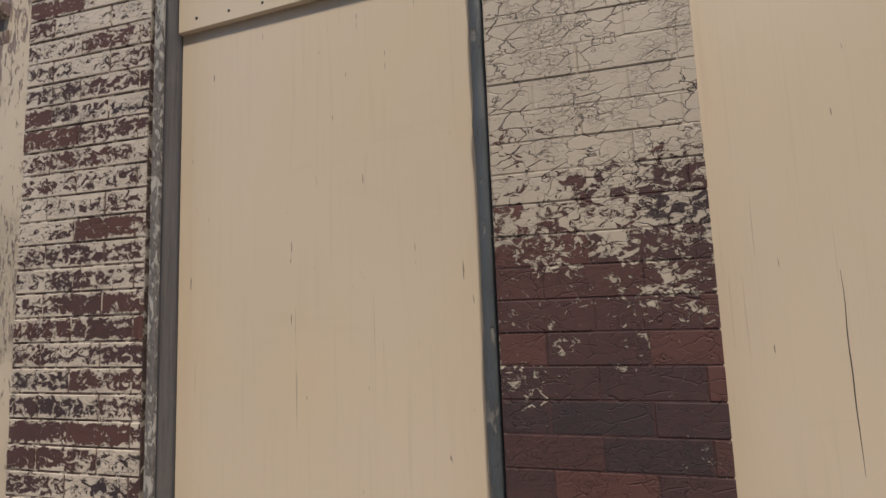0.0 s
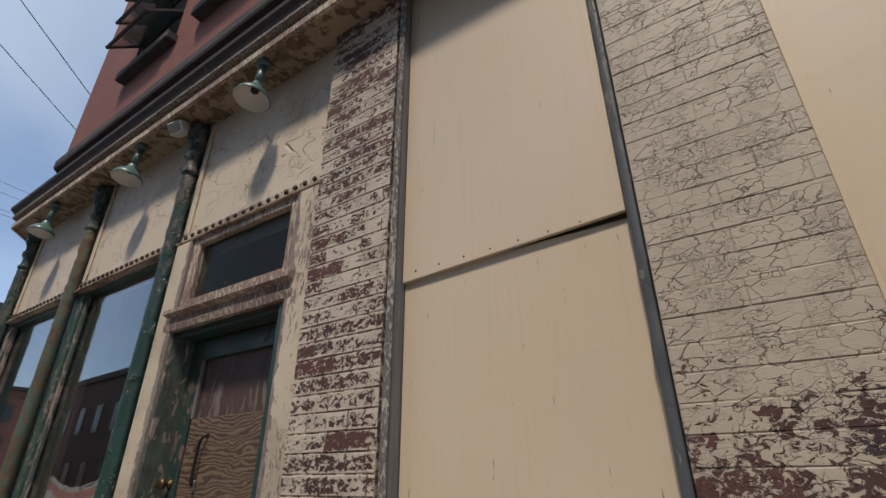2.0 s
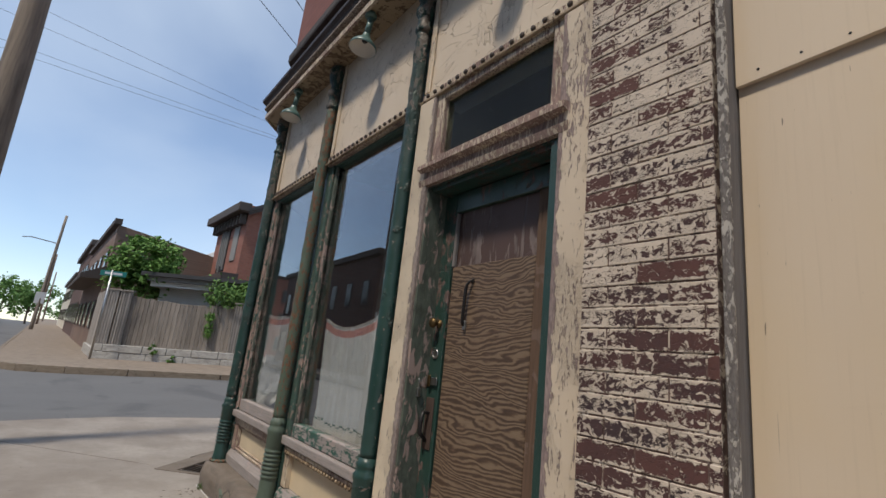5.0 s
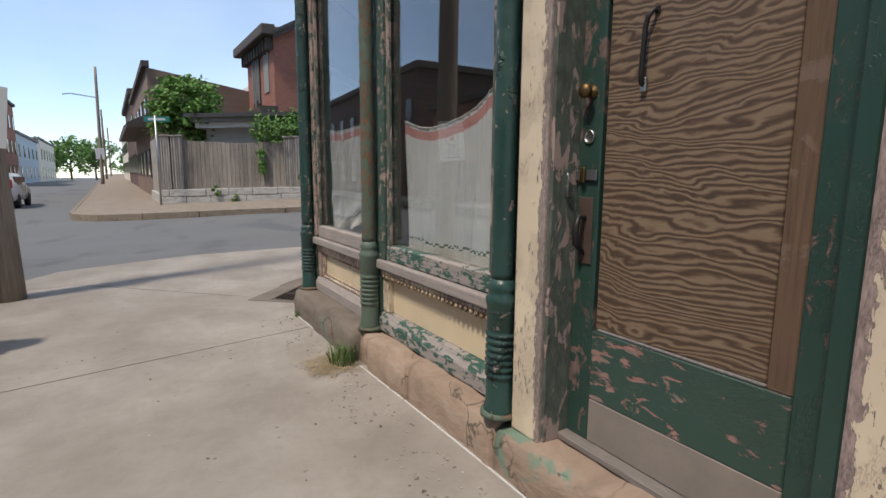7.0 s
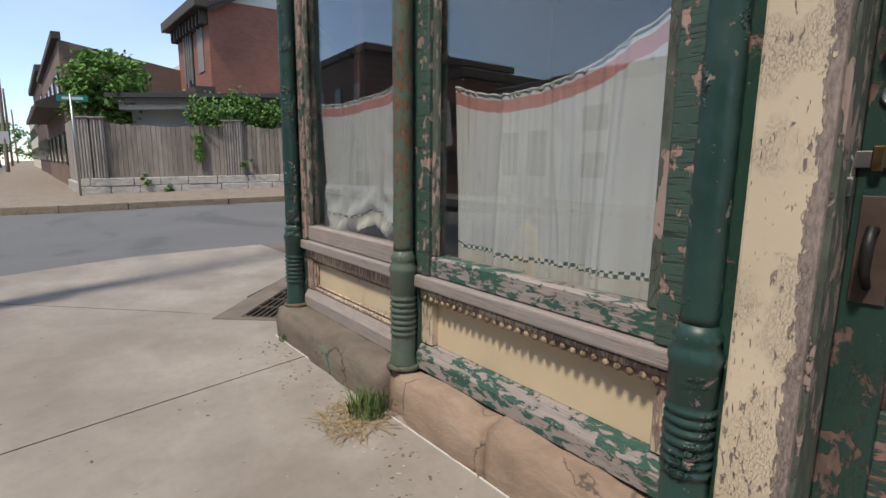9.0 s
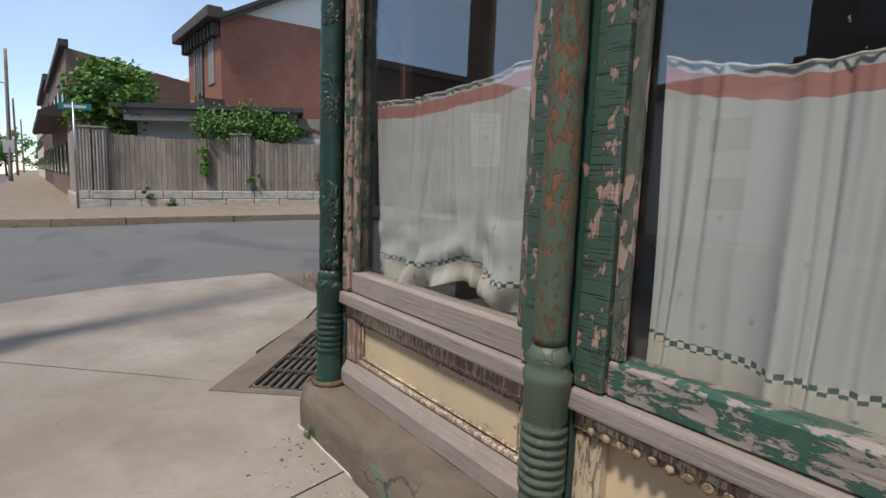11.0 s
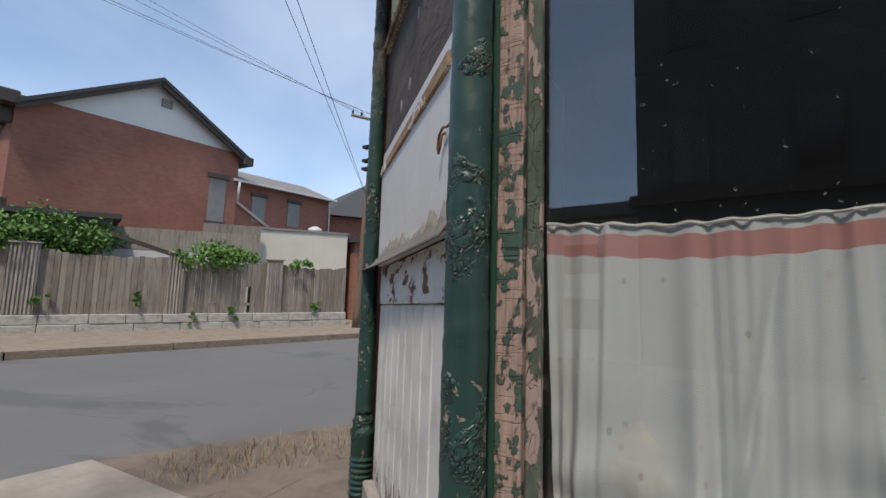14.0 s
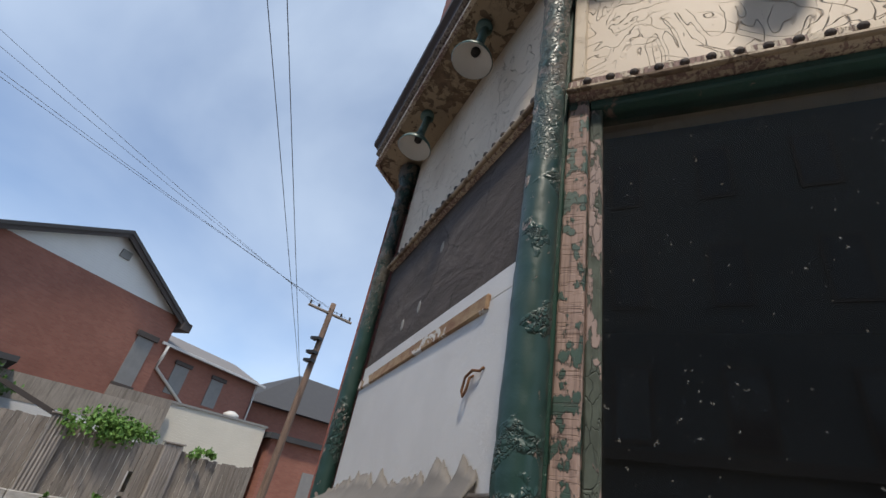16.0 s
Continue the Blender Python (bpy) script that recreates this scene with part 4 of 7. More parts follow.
def head_moulding(x0, x1, z, m=Matrix(), y=1.19):
    t = thing("bead_moulding", "flaked cream moulding with a row of small knobs over the shopfront", "moulding", m @ Vector(((x0 + x1) / 2, y, z)), "head mouldings", "structure")
    b = part("rail", box(x0, x1, y, y + 0.08, z, z + 0.082, 0.008, m=m), M_CREAM_BAD, t)
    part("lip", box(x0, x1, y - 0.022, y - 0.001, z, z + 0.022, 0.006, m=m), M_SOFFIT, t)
    beads(b, x0 + 0.03, x1 - 0.03, y - 0.006, z + 0.052, m)
    return t


def column(c, base_mat, shaft_mat, label, top=3.88, stout=1.0):
    t = thing("iron_column", label, "column", (c[0], c[1], 0.14), "shopfront columns")
    m = Matrix.Translation((c[0], c[1], 0))
    ped = [(0.072, 0.14), (0.074, 0.17), (0.066, 0.20), (0.064, 0.30)]
    z = 0.315
    for i in range(7):
        ped += [(0.060, z), (0.070, z + 0.008), (0.070, z + 0.018), (0.060, z + 0.026)]
        z += 0.031
    ped += [(0.066, z + 0.005), (0.067, 0.64), (0.073, 0.655), (0.073, 0.675), (0.062, 0.69), (0.060, 0.71), (0.066, 0.725), (0.054, 0.74), (0.050, 0.76)]
    b = part("pedestal", roughen(lathe(ped, 28, m=m), 0.0016, 40), base_mat, t, "", True)
    sh = [(0.050, 0.761)] + [(0.050 - 0.004 * k / 110, 0.761 + (3.45 - 0.761) * k / 110) for k in range(1, 111)]
    part("shaft", roughen(roughen(lathe([(r_ * stout, z_) for r_, z_ in sh], 24, m=m), 0.0035, 26), 0.007, 22, lambda p: p.z > 2.75), shaft_mat, t, "", True)
    cap = [(0.046, 3.451), (0.060, 3.47), (0.060, 3.49), (0.047, 3.51), (0.047, 3.58), (0.064, 3.60), (0.066, 3.64), (0.050, 3.66), (0.050, 3.70), (0.070, 3.74), (0.080, 3.79), (0.082, top - 0.03), (0.070, top)]
    part("capital", roughen(lathe(cap, 24, m=m), 0.005, 30), M_GREEN_COL, t, "", True)
    bx = {C1: (-6.10, -5.982), C2: (-4.634, -4.506), C3: (-3.144, -3.006)}.get(c)
    if bx:
        part("backing_post", box(bx[0], bx[1], 1.225, 1.33, 0.14, 3.88, 0.003), M_GREEN, t)
    part("rusted_foot", roughen(lathe([(0.088, 0.135), (0.090, 0.148), (0.078, 0.16)], 20, m=m), 0.006, 25), M_RUST, t, "", True)
    return t


column(C1, M_GREEN_COL, M_GREEN_COL, "dark green painted iron corner column with ringed base", stout=1.12)
column(C2, M_IRON_BASE, M_RUST, "rusting slim iron column with dull green ringed base")
column(C3, M_GREEN_COL, M_GREEN_COL, "dark green glossy iron column with ringed base")
column(CA, M_GREEN_COL, M_GREEN_COL, "dark green iron column at the far side of the corner")


def curtain(x0, x1, sag, zmid, z_low, y, bunch, label):
    """A cafe curtain hung from a slack string: pleated cloth, red top band, checked hem."""
    t = thing("cafe_curtain", label, "curtain", ((x0 + x1) / 2, y, z_low), "shop window curtains")
    nx, nz = 150, 46

    def top(u):
        return zmid + sag * (2 * u - 0.72) ** 2 * 0.75 + 0.0025 * math.sin(u * 90)

    def surf(u, v):
        zt = top(u)
        lift = bunch * math.exp(-((u - 0.62) / 0.16) ** 2) * 0.13 + bunch * 0.05 * math.exp(-((u - 0.9) / 0.07) ** 2)
        zb = z_low + lift * 0.75 + 0.05 * (1 - u) * (1 if bunch else 0.2)
        z = zt + (zb - zt) * v
        wr = sum(a * math.exp(-((u - c - d * v) / 0.012) ** 2) for a, c, d in ((0.022, 0.33, 0.0), (0.018, 0.36 + 0.10 * bunch, -0.14 * bunch), (-0.014, 0.55, 0.03), (0.014, 0.72, -0.02), (0.012, 0.12, 0.0)))
        fold = wr * 1.6 + 0.024 * math.sin(u * 23 + 2.4 * math.sin(u * 6) + v * 1.3) + 0.016 * abs(math.sin(u * 52 + 2.2 * math.sin(u * 11) + v)) + 0.006 * math.sin(u * 97 + 5 * math.sin(u * 17)) + 0.045 * noise.noise(Vector((u * 4, v * 0.7, bunch)))
        crumple = bunch * v ** 4 * 0.07 * noise.noise(Vector((u * 9, v * 8, 3.0)))
        return Vector((x0 + (x1 - x0) * u + 0.012 * math.sin(v * 3 + u * 20) * v, y + fold * (0.45 + 0.55 * v) + crumple, z))

    def strip(v0, v1, n, off):
        bm = bmesh.new()
        g = [[bm.verts.new(surf(i / nx, v0 + (v1 - v0) * j / n) + Vector((0, off, 0))) for j in range(n + 1)] for i in range(nx + 1)]
        for i in range(nx):
            for j in range(n):
                bm.faces.new((g[i][j], g[i + 1][j], g[i + 1][j + 1], g[i][j + 1]))
        return bm

    part("heading", strip(0.0, 0.035, 2, 0), M_CURTAIN, t, "", True)
    part("red_band", strip(0.035, 0.10, 3, 0), M_RED_BAND, t, "faded red band", True)
    part("cloth", strip(0.10, 0.865, nz, 0), M_CURTAIN, t, "", True)
    part("checked_band", strip(0.865, 0.895, 3, 0), M_CHECK, t, "green and white checked band", True)
    part("hem", strip(0.895, 1.0, 6, 0), M_FLORAL, t, "faded floral hem", True)
    part("string", tube([surf(i / 40, 0.012) + Vector((0, -0.004, 0.004)) for i in range(41)], 0.003, 6), M_TRIM_W, t)


def shop_window(name, x0, x1, gx0, gx1, gz0, gz1, sill_z, jamb_l, jamb_r, panel_mat, base_mat, rail_mat, label, moulded):
    """A shopfront bay: jambs, head, rail, pane, sill and the bulkhead beneath."""
    t = thing(name, label, "window", ((x0 + x1) / 2, 1.27, sill_z), "", "structure")
    part("window_frame", roughen(box(x0, gx0 - 0.035, 1.215, 1.33, sill_z + 0.005, 2.888, 0.006), 0.002, 18), jamb_l, t)
    part("window_frame", roughen(box(gx1 + 0.035, x1, 1.215, 1.33, sill_z + 0.005, 2.888, 0.006), 0.002, 18), jamb_r, t)
    part("stop_bead", box(gx0 - 0.034, gx0 + 0.006, 1.235, 1.262, gz0, gz1, 0.006), M_FLAKED, t)
    part("stop_bead", box(gx1 - 0.006, gx1 + 0.034, 1.235, 1.262, gz0, gz1, 0.006), M_FLAKED, t)
    part("head_rail", box(gx0 - 0.034, gx1 + 0.034, 1.225, 1.33, gz1 + 0.001, 2.888, 0.006), M_GREEN, t)
    part("bottom_rail", box(gx0 - 0.034, gx1 + 0.034, 1.232, 1.33, sill_z + 0.002, gz0 - 0.001, 0.008), rail_mat, t)
    p = part("pane", box(gx0 - 0.03, gx1 + 0.03, 1.266, 1.272, gz0 - 0.02, gz1 + 0.02), M_GLASS, t)
    p.visible_shadow = False
    part("window_sill", roughen(box(x0 - 0.005, x1 + 0.005, 1.195, 1.36, sill_z - 0.062, sill_z, 0.010, seg=2), 0.002, 12), M_WOOD_X, t)
    part("apron", box(x0, x1, 1.232, 1.36, sill_z - 0.13, sill_z - 0.064, 0.006), M_CREAM_BAD, t)
    bz0, bz1 = 0.27, sill_z - 0.132
    part("stile", box(x0, x0 + 0.09, 1.245, 1.36, bz0, bz1, 0.006), M_CREAM_BAD, t)
    part("stile", box(x1 - 0.09, x1, 1.245, 1.36, bz0, bz1, 0.006), M_CREAM_BAD, t)
    part("bulkhead_panel", box(x0 + 0.091, x1 - 0.091, 1.285, 1.36, bz0, bz1), panel_mat, t)
    if moulded:
        for k, (d, w_) in enumerate(((0.0, 0.022), (0.03, 0.012))):
            for a, b, c, e in ((x0 + 0.091 + d, x1 - 0.091 - d, bz1 - d - w_, bz1 - d), (x0 + 0.091 + d, x1 - 0.091 - d, bz0 + d, bz0 + d + w_),
                               (x0 + 0.091 + d, x0 + 0.091 + d + w_, bz0 + d + w_, bz1 - d - w_), (x1 - 0.091 - d - w_, x1 - 0.091 - d, bz0 + d + w_, bz1 - d - w_)):
                part("panel_moulding", box(a, b, 1.256 + 0.012 * k, 1.2845, c, e, 0.005), M_CREAM_BAD, t)
    else:
        r = part("bead_rail", box(x0 + 0.02, x1 - 0.02, 1.222, 1.2315, sill_z - 0.10, sill_z - 0.075, 0.004), M_CREAM_BAD, t)
        beads(r, x0 + 0.05, x1 - 0.05, 1.222, sill_z - 0.112, Matrix(), 0.044, 0.0145, M_SOFFIT)
    bm = sweep([(0.0, 0.142), (0.075, 0.142), (0.075, 0.215), (0.045, 0.262), (0.0, 0.268)], [(x0, 1.29), (x1, 1.29)])
    part("base_board", roughen(bm, 0.003, 10), base_mat, t)
    return t


shop_window("window_1", -5.98, -4.625, -5.875, -4.75, 0.755, 2.85, 0.645, M_ALLI_BARE, M_ALLI, M_CREAM_ALLI, M_WOOD_X, M_WOOD_X,
            "tall shop window with dusty glass and flaking frame", True)
shop_window("window_2", -4.505, -3.145, -4.375, -3.27, 0.745, 2.87, 0.64, M_ALLI, M_ALLI, M_CREAM_SOFT, M_WOOD_GX, M_WOOD_GX,
            "tall shop window with alligatored green paint and weathered sill", False)
curtain(-5.90, -4.75, 0.055, 1.60, 0.70, 1.36, 1.0, "white cafe curtain with red band, crumpled at its hem")
curtain(-4.385, -3.285, 0.185, 1.495, 0.69, 1.36, 0.0, "white cafe curtain with red band hanging on a slack string")
for a, b in ((-5.98, -4.625), (-4.505, -3.145), (-3.02, -1.69)):
    head_moulding(a, b, 2.889)


def build_door():
    # surround
    s = thing("door_surround", "flaking cream door posts and transom bar", "door frame", (-2.4, 1.2, 0.1), "", "structure")
    part("post_core", box(-3.005, -2.855, 1.235, 1.33, 0.105, 2.888), M_FLAKED, s)
    part("post", roughen(box(-3.005, -2.838, 1.172, 1.234, 0.105, 2.888, 0.008, seg=2), 0.002, 12), M_CREAM_POST, s, "cream post with paint flaking along the grain")
    part("inner_jamb", box(-2.854, -2.825, 1.19, 1.40, 0.105, 2.29, 0.005), M_FLAKED, s)
    part("post", roughen(box(-1.852, -1.688, 1.172, 1.33, 0.105, 2.888, 0.008, seg=2), 0.002, 12), M_CREAM_POST_R, s, "cream post, badly flaked to pinkish wood")
    part("inner_jamb", box(-1.905, -1.856, 1.19, 1.40, 0.105, 2.29, 0.005), M_GREEN_DARK, s)
    bar = sweep([(0, 2.30), (0.065, 2.30), (0.075, 2.335), (0.055, 2.35), (0.055, 2.385), (0.095, 2.40), (0.095, 2.425), (0.0, 2.45)], [(-2.90, 1.235), (-1.80, 1.235)])
    part("transom_bar", roughen(bar, 0.003, 12), M_CREAM_BAD, s, "moulded bar with traces of green")
    part("transom_core", box(-2.854, -1.856, 1.201, 1.40, 2.291, 2.44), M_GREEN_DARK, s)
    part("soffit_board", box(-2.824, -1.906, 1.22, 1.33, 2.27, 2.2905), M_GREEN_DARK, s)
    # transom light
    w_ = thing("window_3", "dark dusty transom light over the door in a flaking cream frame", "window", (-2.35, 1.2, 2.7), "", "structure")
    for a, b, c, e in ((-2.837, -2.765, 2.451, 2.887), (-1.925, -1.853, 2.451, 2.887), (-2.764, -1.926, 2.451, 2.485), (-2.764, -1.926, 2.845, 2.887)):
        part("window_frame", box(a, b, 1.19, 1.275, c, e, 0.006), M_CREAM_BAD, w_)
    p = part("pane", box(-2.77, -1.92, 1.225, 1.231, 2.48, 2.85), M_GLASS_D, w_)
    p.visible_shadow = False
    # the door leaf
    d = thing("door_1", "dark green wooden door patched with bare plywood, padlocked shut", "door", (-2.36, 1.35, 0.12), "", "structure")
    part("stile", box(-2.822, -2.715, 1.325, 1.375, 0.14, 2.265, 0.004), M_GREEN_DARK, d)
    part("stile", box(-2.015, -1.908, 1.325, 1.375, 0.14, 2.265, 0.004), M_GREEN_DARK, d)
    part("top_rail", box(-2.7145, -2.0155, 1.325, 1.375, 2.15, 2.265, 0.004), M_GREEN_DARK, d)
    part("kick_panel", box(-2.7145, -2.0155, 1.325, 1.375, 0.32, 0.60, 0.004), M_GREEN_KICK, d, "scuffed green lower rail with pink undercoat")
    part("bottom_rail", box(-2.7145, -2.0155, 1.325, 1.375, 0.14, 0.319, 0.004), M_RAIL_DIRT, d, "bare grey bottom rail")
    part("glazing_board", box(-2.7145, -2.0155, 1.352, 1.37, 0.601, 2.149), M_BROWN, d, "dark brown mottled backing board")
    part("plywood_patch", box(-2.70, -2.085, 1.330, 1.351, 0.615, 1.83, 0.003), M_FIGURE, d, "bare plywood patch with bold grain")
    for a, b, c, e in ((-2.7145, -2.6935, 1.831, 2.149), (-2.083, -2.0155, 0.601, 2.149), (-2.6925, -2.084, 0.601, 0.6135)):
        part("glazing_bead", box(a, b, 1.328, 1.3505, c, e, 0.004), M_STRIP if b > -2.05 else M_WOOD_Z, d)
    h = tube([(-2.545, 1.3295, 1.50), (-2.545, 1.308, 1.512), (-2.544, 1.304, 1.54), (-2.538, 1.304, 1.69), (-2.533, 1.306, 1.715), (-2.518, 1.310, 1.735), (-2.512, 1.3295, 1.738)], [0.009, 0.009, 0.009, 0.009, 0.008, 0.007, 0.007], 8)
    hd = part("pull_handle", h, M_IRON, d, "black steel pull handle", True)
    part("handle_foot", box(-2.556, -2.534, 1.315, 1.3298, 1.482, 1.53, 0.003), M_STEEL, hd)
    part("handle_foot", box(-2.522, -2.502, 1.322, 1.3298, 1.726, 1.750, 0.003), M_IRON, hd)
    kb = Matrix.Translation((-2.765, 1.325, 1.515)) @ Matrix.Rotation(math.pi / 2, 4, "X")
    part("door_knob", lathe([(0.022, 0.0), (0.024, 0.006), (0.010, 0.010), (0.010, 0.026), (0.024, 0.034), (0.028, 0.046), (0.022, 0.058), (0.006, 0.062)], 20, m=kb), M_BRASS, d, "tarnished brass knob", True)
    kc = Matrix.Translation((-2.772, 1.325, 1.35)) @ Matrix.Rotation(math.pi / 2, 4, "X")
    c_ = part("lock_cylinder", lathe([(0.027, 0.0), (0.027, 0.006), (0.021, 0.009), (0.020, 0.004), (0.008, 0.003)], 20, m=kc), M_STEEL, d, "", True)
    part("latch_plate", roughen(box(-2.805, -2.735, 1.3185, 1.3245, 0.86, 1.12, 0.002), 0.001, 30), M_BROWN_IRON, d, "brown iron latch plate")
    part("thumb_handle", tube([(-2.772, 1.3185, 1.04), (-2.772, 1.285, 1.045), (-2.773, 1.272, 1.00), (-2.773, 1.275, 0.94), (-2.772, 1.3185, 0.90)], [0.011, 0.011, 0.013, 0.012, 0.009], 10), M_IRON, d, "", True)
    hs = part("hasp", box(-2.86, -2.72, 1.312, 1.3175, 1.185, 1.225, 0.002), M_STEEL, d, "rust-stained steel hasp")
    part("hasp_hinge", box(-2.795, -2.772, 1.302, 1.3115, 1.176, 1.236, 0.003), M_BRASS, hs)
    part("staple", tube([(-2.838, 1.3115, 1.215), (-2.838, 1.275, 1.212), (-2.838, 1.275, 1.196), (-2.838, 1.3115, 1.193)], 0.005, 8), M_STEEL, hs, "", True)
    lk = thing("padlock", "small steel padlock hanging on the door hasp", "padlock", (-2.838, 1.27, 1.11))
    part("lock_body", box(-2.864, -2.812, 1.258, 1.286, 1.118, 1.165, 0.006, seg=2), M_STEEL, lk)
    part("shackle", tube([(-2.854, 1.272, 1.1655), (-2.854, 1.272, 1.20), (-2.848, 1.272, 1.213), (-2.838, 1.272, 1.218), (-2.828, 1.272, 1.213), (-2.822, 1.272, 1.20), (-2.822, 1.272, 1.1655)], 0.0045, 8), M_STEEL, lk, "", True)
    part("threshold", box(-2.854, -1.906, 1.275, 1.42, 0.106, 0.138, 0.006), M_WOOD_DIRT, s, "grey worn threshold")


build_door()


def stone_block(x0, x1, y0, y1, z0, z1, mat, parent, amp=0.012, m=None, name="stone"):
    bm = box(x0, x1, y0, y1, z0, z1)
    bmesh.ops.subdivide_edges(bm, edges=[e for e in bm.edges if abs((e.verts[0].co - e.verts[1].co).x) > 0.3], cuts=18, use_grid_fill=True)
    bmesh.ops.subdivide_edges(bm, edges=[e for e in bm.edges if 0.12 < e.calc_length() < 0.6], cuts=3, use_grid_fill=True)
    for v in bm.verts:
        top, front = v.co.z > z1 - 1e-4, v.co.y < y0 + 1e-4
        if top and front:
            v.co.y += 0.022
            v.co.z -= 0.016
        v.co += Vector((0, 1 if front else 0, 1 if top else 0)) * (amp * (noise.noise(v.co * 6) + 0.6 * noise.noise(v.co * 15)) if (front or top) and z0 < v.co.z else 0)
    if m is not None:
        bmesh.ops.transform(bm, matrix=m, verts=bm.verts)
    return part(name, bm, mat, parent, "", True)


def build_base():
    b = thing("stone_base", "worn brown sandstone base blocks under the shopfront", "stone base", (-4.5, 1.15, GZ), "", "structure")
    stone_block(-6.10, -4.60, 1.035, 1.37, -0.3, 0.138, M_SAND_G, b)
    stone_block(-4.59, -3.86, 1.085, 1.37, -0.3, 0.13, M_SAND, b, 0.03)
    stone_block(-3.85, -3.06, 1.105, 1.37, -0.3, 0.138, M_SAND, b, 0.03)
    stone_block(-3.05, -1.69, 1.115, 1.41, -0.3, 0.104, M_SAND_T, b, 0.02)
    stone_block(0.02, 1.92, -0.34, 0.10, -0.3, 0.138, M_SAND_G, b, 0.012, frame_at(C1, CH) @ Matrix.Rotation(math.pi, 4, "Z") @ Matrix.Translation((-1.92, 0.235, 0)))
    solid("sealant_line", sweep([(0.0, GZ), (0.006, GZ), (0.006, GZ + 0.006), (0.0, GZ + 0.006)], [(-6.1, 1.025), (-4.6, 1.06), (-3.85, 1.085), (-3.05, 1.10), (-1.69, 1.105)]), M_CAULK, "thin white sealant line along the base", "sealant")


build_base()


def build_corner_entrance():
    """The boarded-up entrance across the cut-off corner."""
    t = thing("boarded_entrance", "corner entrance boarded with blackened plywood and flaking white boards", "boarded door", (-6.85, 1.9, 0.14), "", "structure")
    mo = M_CH
    part("dark_board", box(0.07, 1.74, -0.075, -0.046, 2.295, 2.949, m=mo), M_DARKPLY, t, "blackened plywood board with pale knots")
    part("white_board", box(0.075, 1.72, -0.07, -0.03, 1.62, 2.20, 0.004, m=mo), M_WHITE, t, "white painted board with peeled lower edge")
    part("white_strip", box(0.075, 1.72, -0.072, -0.034, 2.202, 2.294, 0.004, m=mo), M_WHITE, t)
    part("brown_batten", roughen(box(0.30, 1.72, -0.034, -0.022, 2.165, 2.222, 0.004, m=mo), 0.010, 22), M_BATTEN, t, "split brown batten with white paint remains")
    part("lock_rail", roughen(box(0.07, 1.74, -0.08, -0.05, 1.40, 1.61, 0.004, m=mo), 0.003, 14), M_WHITE_BAD, t, "badly flaked white rail")
    for i in range(11):
        a = 0.07 + i * 0.152
        part("plank", box(a, a + 0.147, -0.085, -0.056, 0.42, 1.398, 0.010, m=mo), M_WHITE_SPLIT, t)
    part("sloping_rail", box(0.07, 1.74, -0.075, 0.0, 0.30, 0.42, 0.012, m=mo), M_WOOD_X, t)
    part("kick_board", box(0.07, 1.74, -0.085, -0.04, 0.14, 0.30, 0.006, m=mo), M_WOOD_GX, t)
    # torn layer curling off the lower edge of the board
    bm = bmesh.new()
    n = 110
    rows = []
    for i in range(n + 1):
        u = i / n
        s = 0.22 + 1.62 * u
        h = 0.03 + 0.09 * abs(noise.noise(Vector((u * 9, 0.3, 0)))) ** 0.8 + 0.06 * max(0.0, noise.noise(Vector((u * 26, 2, 0)))) + 0.02 * noise.noise(Vector((u * 70, 5, 0)))
        out = 0.012 + 0.05 * u * u
        rows.append([bm.verts.new(mo @ Vector((s, y, z))) for y, z in ((-0.026, 1.625 + h), (-0.016, 1.62 + h * 0.4), (out * 0.6, 1.605), (out, 1.592), (out + 0.004, 1.597), (out * 0.6, 1.612), (-0.013, 1.628 + h * 0.4))])
    for a, b in zip(rows, rows[1:]):
        for k in range(7):
            bm.faces.new((a[k], a[(k + 1) % 7], b[(k + 1) % 7], b[k]))
    bm.faces.new(rows[0])
    bm.faces.new(list(reversed(rows[-1])))
    part("torn_layer", bm, M_PAPER, t, "grey-brown layer curling off the board", True)
    # rust hook
    h = [mo @ Vector((0.30 + x * 0.6, y, 1.93 + z * 0.6)) for x, y, z in ((0.06, -0.03, 0.04), (0.05, -0.015, 0.02), (0.06, -0.012, -0.04), (0.09, -0.012, -0.07), (0.11, -0.012, -0.04), (0.09, -0.012, 0.03), (0.03, -0.015, 0.055), (-0.03, -0.02, 0.04), (-0.05, -0.028, 0.06))]
    part("hook", tube(h, 0.0045, 8), M_HOOK, t, "bent rusty wire hook", True)
    for s, z in ((0.9, 2.72), (1.25, 2.42), (1.05, 2.45)):
        part("nail_patch", lathe([(0.022, 0), (0.018, 0.004)], 12, m=mo @ Matrix.Translation((s, -0.046, z)) @ Matrix.Rotation(-math.pi / 2, 4, "X") @ Matrix.Diagonal((0.7, 1.6, 1, 1))), M_BOARD, t)
    head_moulding(0.07, 1.74, 2.9495, M_CH @ Matrix.Translation((0, 0, 0)) @ Matrix.Rotation(math.pi, 4, "Z") @ Matrix.Translation((-1.81, -1.17, 0)))


build_corner_entrance()


